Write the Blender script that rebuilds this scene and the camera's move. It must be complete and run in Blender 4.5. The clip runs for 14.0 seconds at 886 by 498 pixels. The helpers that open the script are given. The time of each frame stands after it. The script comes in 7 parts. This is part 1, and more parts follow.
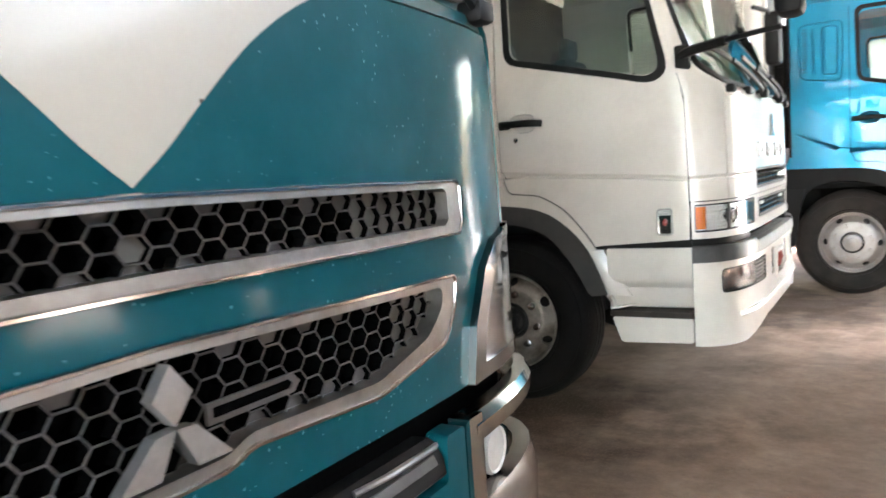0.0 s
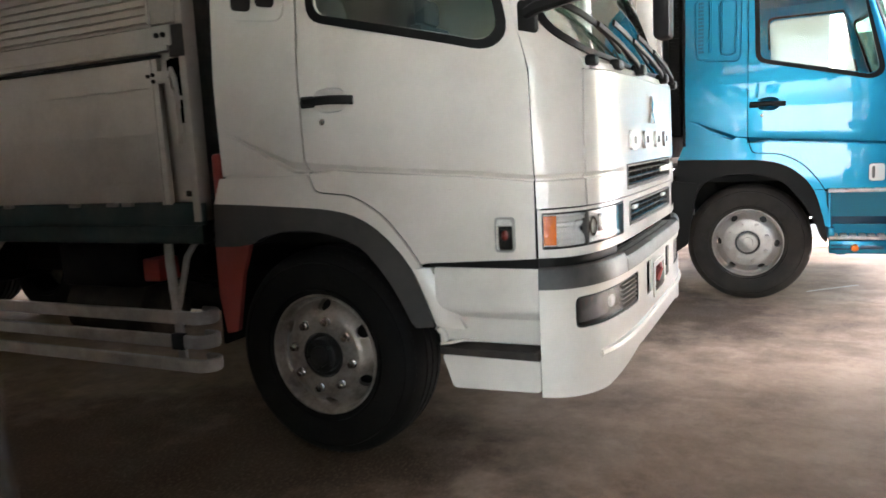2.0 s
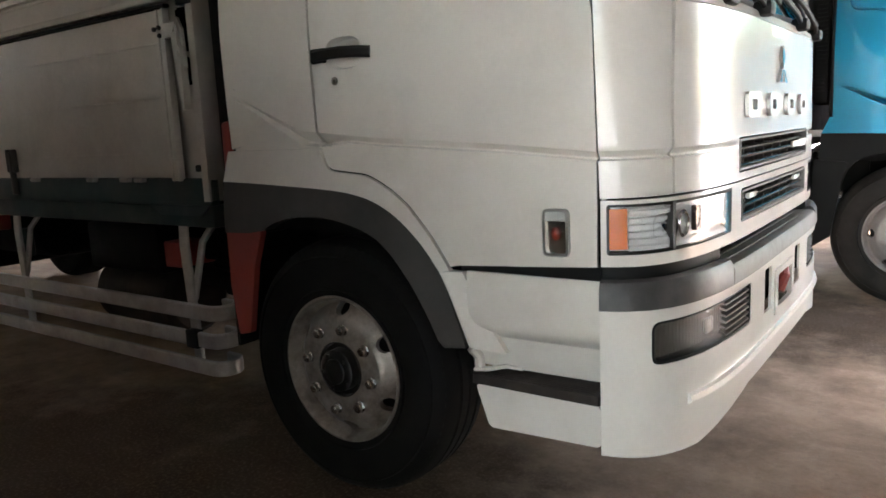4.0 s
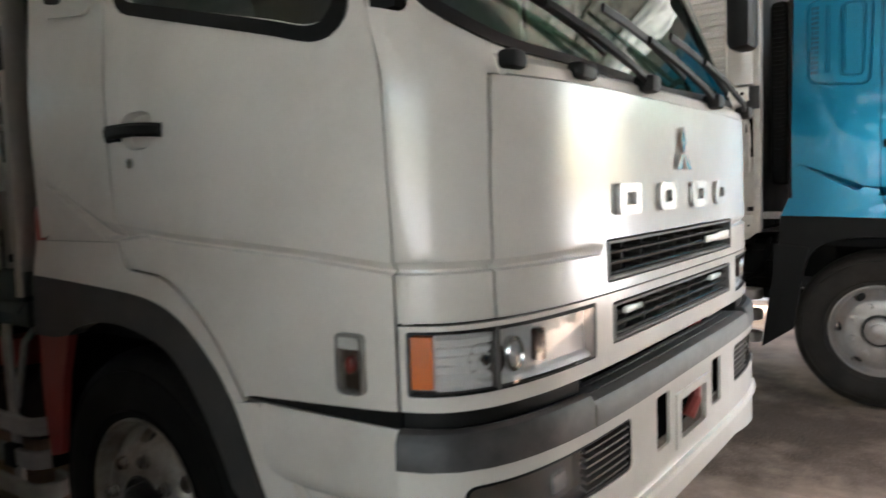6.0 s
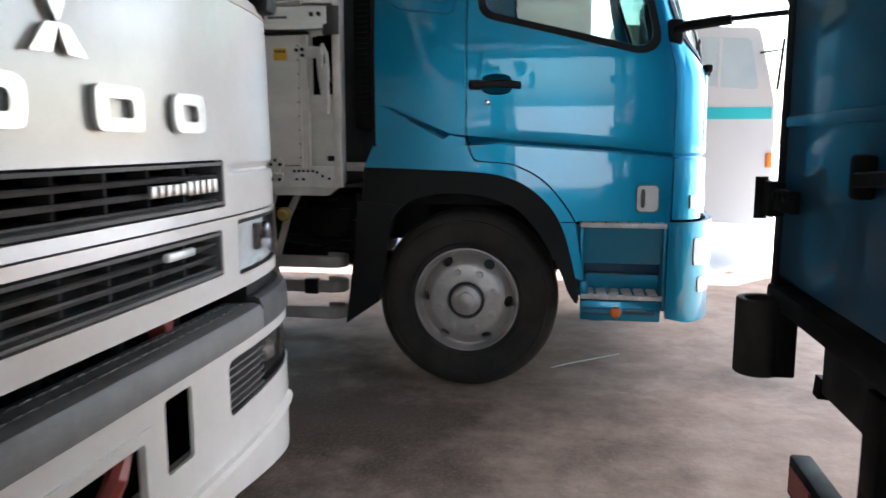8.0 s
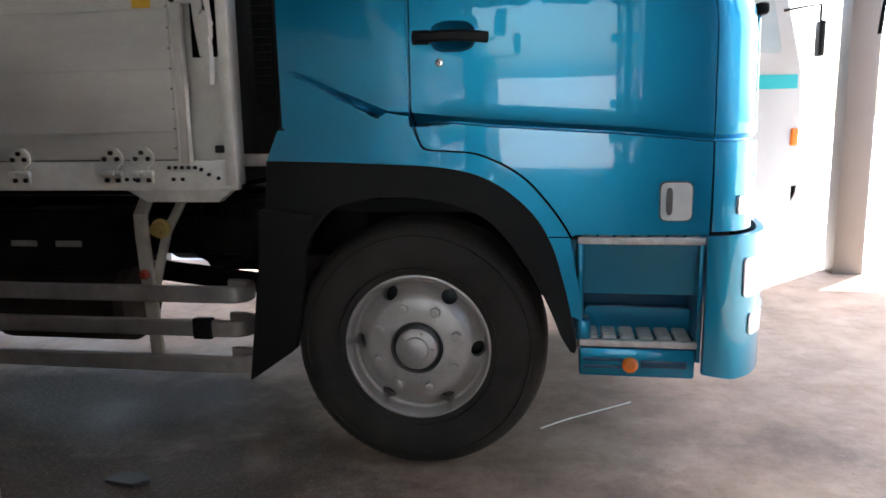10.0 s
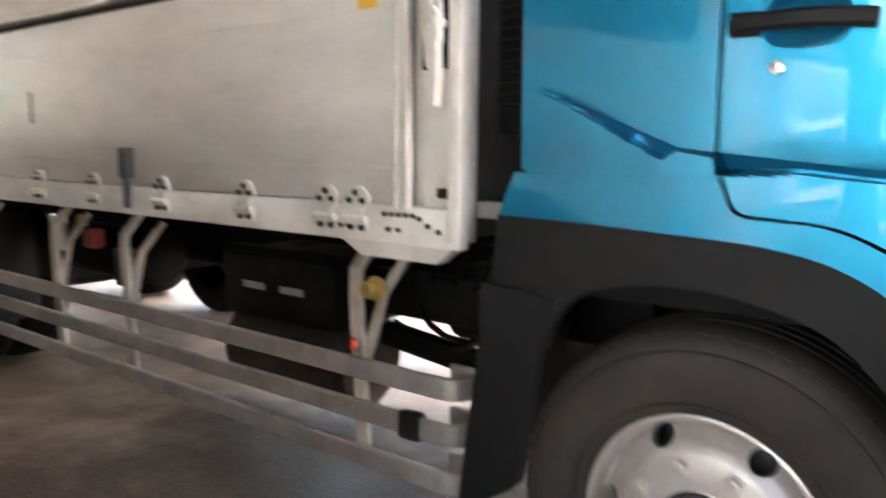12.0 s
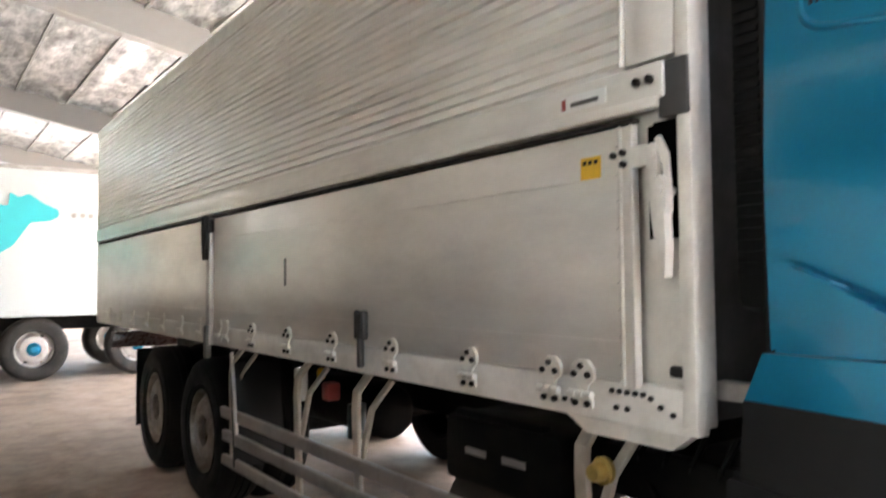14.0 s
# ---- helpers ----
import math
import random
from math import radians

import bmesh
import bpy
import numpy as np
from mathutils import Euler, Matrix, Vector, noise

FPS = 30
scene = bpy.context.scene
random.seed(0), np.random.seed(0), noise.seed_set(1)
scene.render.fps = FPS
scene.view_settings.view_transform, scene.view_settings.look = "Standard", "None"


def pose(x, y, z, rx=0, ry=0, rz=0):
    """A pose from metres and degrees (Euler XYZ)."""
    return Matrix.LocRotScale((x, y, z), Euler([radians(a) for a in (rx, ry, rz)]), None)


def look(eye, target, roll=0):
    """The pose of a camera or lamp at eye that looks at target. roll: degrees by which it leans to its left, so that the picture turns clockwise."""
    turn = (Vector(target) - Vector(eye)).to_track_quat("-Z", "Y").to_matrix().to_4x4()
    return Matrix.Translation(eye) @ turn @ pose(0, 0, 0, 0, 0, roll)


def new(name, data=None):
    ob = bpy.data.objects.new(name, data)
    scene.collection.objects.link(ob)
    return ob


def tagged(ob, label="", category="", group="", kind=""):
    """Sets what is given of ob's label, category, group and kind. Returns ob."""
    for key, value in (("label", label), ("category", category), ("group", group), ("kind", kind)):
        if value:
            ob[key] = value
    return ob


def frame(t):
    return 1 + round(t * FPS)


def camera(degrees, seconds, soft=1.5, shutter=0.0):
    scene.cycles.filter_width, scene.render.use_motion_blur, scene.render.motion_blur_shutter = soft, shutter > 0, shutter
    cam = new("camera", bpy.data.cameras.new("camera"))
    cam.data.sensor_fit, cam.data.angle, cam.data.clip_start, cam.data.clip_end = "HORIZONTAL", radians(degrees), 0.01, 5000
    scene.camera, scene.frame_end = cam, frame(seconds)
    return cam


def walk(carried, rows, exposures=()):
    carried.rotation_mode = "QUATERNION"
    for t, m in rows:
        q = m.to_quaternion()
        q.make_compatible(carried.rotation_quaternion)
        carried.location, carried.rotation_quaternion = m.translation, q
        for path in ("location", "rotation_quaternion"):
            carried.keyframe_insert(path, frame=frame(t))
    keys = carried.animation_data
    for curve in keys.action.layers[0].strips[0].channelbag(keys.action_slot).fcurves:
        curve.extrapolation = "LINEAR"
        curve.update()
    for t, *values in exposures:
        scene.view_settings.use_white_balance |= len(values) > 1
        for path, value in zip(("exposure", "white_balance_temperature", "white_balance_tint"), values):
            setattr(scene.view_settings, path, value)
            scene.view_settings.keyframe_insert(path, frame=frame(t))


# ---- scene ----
cam = camera(62.3, 14.0, soft=1.6, shutter=0.5)
PATH = [
    (0, (0.414, 0.856, 1.435), (-0.648, 2.54, 1.241), -4.1),
    (0.5, (0.412, 1.118, 1.437), (-0.728, 2.741, 1.183), -2.7),
    (1, (0.304, 1.441, 1.439), (-0.663, 3.168, 1.154), -3.2),
    (1.5, (0.35, 1.74, 1.421), (-0.493, 3.531, 1.139), -4.1),
    (2, (0.417, 2.049, 1.468), (-0.458, 3.828, 1.201), -3.0),
    (2.5, (0.355, 2.389, 1.445), (-0.488, 4.184, 1.188), -2.2),
    (3, (0.319, 2.525, 1.45), (-0.61, 4.276, 1.185), -1.9),
    (3.2, (0.322, 2.581, 1.429), (-0.703, 4.273, 1.132), -2.7),
    (5.3, (0.404, 3.406, 1.463), (-0.82, 4.959, 1.161), -2.9),
    (5.5, (0.465, 3.47, 1.469), (-0.77, 5.02, 1.2), -2.8),
    (6, (0.515, 3.623, 1.504), (-0.668, 5.229, 1.35), -2.0),
    (6.5, (0.462, 3.902, 1.471), (-0.5, 5.648, 1.303), -0.4),
    (7, (0.492, 4.197, 1.454), (-0.135, 6.085, 1.245), -1.4),
    (7.5, (0.615, 4.568, 1.436), (0.133, 6.495, 1.202), -0.3),
    (7.7, (0.649, 4.723, 1.434), (0.218, 6.66, 1.179), -0.4),
    (8, (0.568, 4.952, 1.402), (0.231, 6.902, 1.116), 0.0),
    (8.2, (0.541, 5.084, 1.424), (0.246, 7.04, 1.127), -0.1),
    (10.3, (0.573, 6.448, 1.406), (0.235, 8.388, 1.053), -1.4),
    (10.5, (0.586, 6.582, 1.432), (0.137, 8.496, 1.063), -0.4),
    (10.7, (0.625, 6.661, 1.425), (0.042, 8.537, 1.049), -0.5),
    (11, (0.589, 6.807, 1.405), (-0.067, 8.654, 1.007), -0.8),
    (11.5, (0.539, 7.121, 1.356), (-0.29, 8.911, 1.027), 0.8),
    (12, (0.508, 7.29, 1.451), (-0.683, 8.873, 1.174), 0.5),
    (12.5, (0.554, 7.4, 1.501), (-0.941, 8.724, 1.389), 1.4),
    (13, (0.538, 7.408, 1.589), (-1.01, 8.672, 1.656), 0.4),
    (13.5, (0.509, 7.378, 1.629), (-1.058, 8.608, 1.806), -0.7),
    (14, (0.448, 7.349, 1.561), (-1.173, 8.518, 1.65), -0.5),
]
EXPOSURES = [
    (0.0, 4.85, 6650, 12), (0.5, 5.25, 6650, 11), (1.0, 4.6, 6600, 11), (2.0, 4.45, 6600, 12), (3.0, 4.25, 6650, 12), (5.3, 4.25, 6650, 11), (6.0, 3.65, 6550, 10), (6.6, 3.25, 6400, 10), (7.5, 2.95, 6000, 10),
    (8.2, 3.05, 6000, 11), (10.5, 3.3, 6250, 12), (11.0, 4.7, 6500, 13), (12.0, 5.0, 6500, 13), (12.5, 5.1, 6500, 11), (13.0, 4.65, 6500, 11), (13.5, 4.45, 6500, 11), (14.0, 4.45, 6500, 11),
]
walk(cam, [(t, look(eye, target, roll)) for t, eye, target, roll in PATH], EXPOSURES)

# ---- light ----
world = bpy.data.worlds.new("world")
scene.world = world
world.use_nodes = True
wn = world.node_tree.nodes
sky = wn.new("ShaderNodeTexSky")
sky.sky_type, sky.sun_disc = "NISHITA", False
SUN_ELEVATION, SUN_AZIMUTH = 62.0, 40.0
sky.sun_elevation, sky.sun_rotation = radians(SUN_ELEVATION), radians(SUN_AZIMUTH)
sky.air_density, sky.dust_density = 1.4, 3.0
world.node_tree.links.new(sky.outputs[0], wn["Background"].inputs[0])
wn["Background"].inputs[1].default_value = 0.15
sun = new("sun", bpy.data.lights.new("sun", "SUN"))
sun.data.energy, sun.data.angle, sun.data.color = 4.0, radians(0.6), (1.0, 0.975, 0.945)
_e, _a = radians(SUN_ELEVATION), radians(SUN_AZIMUTH)
sun.matrix_world = look((0, 0, 30), Vector((0, 0, 30)) - Vector((math.sin(_a) * math.cos(_e), math.cos(_a) * math.cos(_e), math.sin(_e))))


# ---- materials ----
def material(name, color, rough=0.5, metal=0.0, coat=0.0, var=0.1, scale=4.0, bump=0.0, fine=90.0, dirt=None, dirt_amount=0.0, dirt_scale=3.0,
             chips=None, chip_scale=30.0, chip_cut=0.12, stretch=(1, 1, 1), rough_var=0.1, spec=0.5, coat_rough=0.05):
    m = bpy.data.materials.new(name)
    m.use_nodes = True
    nodes, link = m.node_tree.nodes, m.node_tree.links.new
    b = nodes["Principled BSDF"]
    b.inputs["Metallic"].default_value = metal
    b.inputs["Coat Weight"].default_value = coat
    b.inputs["Coat Roughness"].default_value = coat_rough
    b.inputs["Specular IOR Level"].default_value = spec
    place = nodes.new("ShaderNodeTexCoord")
    mapping = nodes.new("ShaderNodeMapping")
    mapping.inputs["Scale"].default_value = stretch
    link(place.outputs["Object"], mapping.inputs[0])
    coarse = nodes.new("ShaderNodeTexNoise")
    coarse.inputs["Scale"].default_value, coarse.inputs["Detail"].default_value = scale, 6
    link(mapping.outputs[0], coarse.inputs["Vector"])
    grain = nodes.new("ShaderNodeTexNoise")
    grain.inputs["Scale"].default_value, grain.inputs["Detail"].default_value = fine, 4
    link(mapping.outputs[0], grain.inputs["Vector"])
    add = nodes.new("ShaderNodeMath")
    add.operation = "MULTIPLY_ADD"
    link(grain.outputs[0], add.inputs[0])
    add.inputs[1].default_value = 0.4
    link(coarse.outputs[0], add.inputs[2])
    ramp = nodes.new("ShaderNodeMapRange")
    ramp.inputs["From Min"].default_value, ramp.inputs["From Max"].default_value = 0.45, 0.95
    ramp.inputs["To Min"].default_value, ramp.inputs["To Max"].default_value = 1 - var, 1 + var
    link(add.outputs[0], ramp.inputs["Value"])
    tint = nodes.new("ShaderNodeVectorMath")
    tint.operation = "SCALE"
    tint.inputs[0].default_value = color
    link(ramp.outputs[0], tint.inputs["Scale"])
    out = tint.outputs[0]
    if dirt:
        spread = nodes.new("ShaderNodeTexNoise")
        spread.inputs["Scale"].default_value, spread.inputs["Detail"].default_value, spread.inputs["Roughness"].default_value = dirt_scale, 8, 0.65
        link(mapping.outputs[0], spread.inputs["Vector"])
        cut = nodes.new("ShaderNodeMapRange")
        cut.inputs["From Min"].default_value, cut.inputs["From Max"].default_value = 0.42, 0.72
        cut.inputs["To Min"].default_value, cut.inputs["To Max"].default_value = 0.0, dirt_amount
        link(spread.outputs[0], cut.inputs["Value"])
        mix = nodes.new("ShaderNodeMix")
        mix.data_type = "RGBA"
        link(cut.outputs[0], mix.inputs["Factor"])
        link(out, mix.inputs["A"])
        mix.inputs["B"].default_value = (*dirt, 1)
        out = mix.outputs["Result"]
    if chips:
        cells = nodes.new("ShaderNodeTexVoronoi")
        cells.inputs["Scale"].default_value = chip_scale
        shake = nodes.new("ShaderNodeTexNoise")
        shake.inputs["Scale"].default_value, shake.inputs["Detail"].default_value = chip_scale * 2.5, 3
        link(mapping.outputs[0], shake.inputs["Vector"])
        moved = nodes.new("ShaderNodeVectorMath")
        moved.operation = "MULTIPLY_ADD"
        link(shake.outputs["Color"], moved.inputs[0])
        moved.inputs[1].default_value = (0.7 / chip_scale,) * 3
        link(mapping.outputs[0], moved.inputs[2])
        link(moved.outputs[0], cells.inputs["Vector"])
        pick = nodes.new("ShaderNodeSeparateColor")
        link(cells.outputs["Color"], pick.inputs[0])
        size = nodes.new("ShaderNodeMath")
        size.operation = "MULTIPLY"
        link(pick.outputs[0], size.inputs[0])
        size.inputs[1].default_value = chip_cut
        rare = nodes.new("ShaderNodeMath")
        rare.operation = "GREATER_THAN"
        link(pick.outputs[1], rare.inputs[0])
        rare.inputs[1].default_value = 0.80
        sized = nodes.new("ShaderNodeMath")
        sized.operation = "MULTIPLY"
        link(size.outputs[0], sized.inputs[0])
        link(rare.outputs[0], sized.inputs[1])
        near = nodes.new("ShaderNodeMath")
        near.operation = "LESS_THAN"
        link(cells.outputs["Distance"], near.inputs[0])
        link(sized.outputs[0], near.inputs[1])
        mix = nodes.new("ShaderNodeMix")
        mix.data_type = "RGBA"
        link(near.outputs[0], mix.inputs["Factor"])
        link(out, mix.inputs["A"])
        mix.inputs["B"].default_value = (*chips, 1)
        out = mix.outputs["Result"]
    link(out, b.inputs["Base Color"])
    rr = nodes.new("ShaderNodeMapRange")
    rr.inputs["From Min"].default_value, rr.inputs["From Max"].default_value = 0.3, 0.7
    rr.inputs["To Min"].default_value, rr.inputs["To Max"].default_value = max(0.02, rough - rough_var), min(1, rough + rough_var)
    link(coarse.outputs[0], rr.inputs["Value"])
    link(rr.outputs[0], b.inputs["Roughness"])
    if bump:
        bp = nodes.new("ShaderNodeBump")
        bp.inputs["Strength"].default_value, bp.inputs["Distance"].default_value = bump, 0.01
        link(add.outputs[0], bp.inputs["Height"])
        link(bp.outputs[0], b.inputs["Normal"])
    return m


def glass(name, color, rough=0.02, alpha_mix=0.25):
    """Clear or tinted sheet glass: mostly straight-through light, with the gloss of its surface."""
    m = bpy.data.materials.new(name)
    m.use_nodes = True
    nodes, link = m.node_tree.nodes, m.node_tree.links.new
    nodes.remove(nodes["Principled BSDF"])
    clear, gloss, mix, edge = nodes.new("ShaderNodeBsdfTransparent"), nodes.new("ShaderNodeBsdfGlossy"), nodes.new("ShaderNodeMixShader"), nodes.new("ShaderNodeLayerWeight")
    clear.inputs[0].default_value = (*color, 1)
    gloss.inputs["Roughness"].default_value = rough
    edge.inputs["Blend"].default_value = 0.5
    steep = nodes.new("ShaderNodeMath")
    steep.operation = "POWER"
    link(edge.outputs["Facing"], steep.inputs[0])
    steep.inputs[1].default_value = 4.0
    boost = nodes.new("ShaderNodeMath")
    boost.operation = "MULTIPLY_ADD"
    link(steep.outputs[0], boost.inputs[0])
    boost.inputs[1].default_value, boost.inputs[2].default_value = 0.6, 0.025 + alpha_mix
    boost.use_clamp = True
    link(boost.outputs[0], mix.inputs[0])
    link(clear.outputs[0], mix.inputs[1])
    link(gloss.outputs[0], mix.inputs[2])
    link(mix.outputs[0], nodes["Material Output"].inputs[0])
    return m


GRIME = (0.12, 0.10, 0.08)
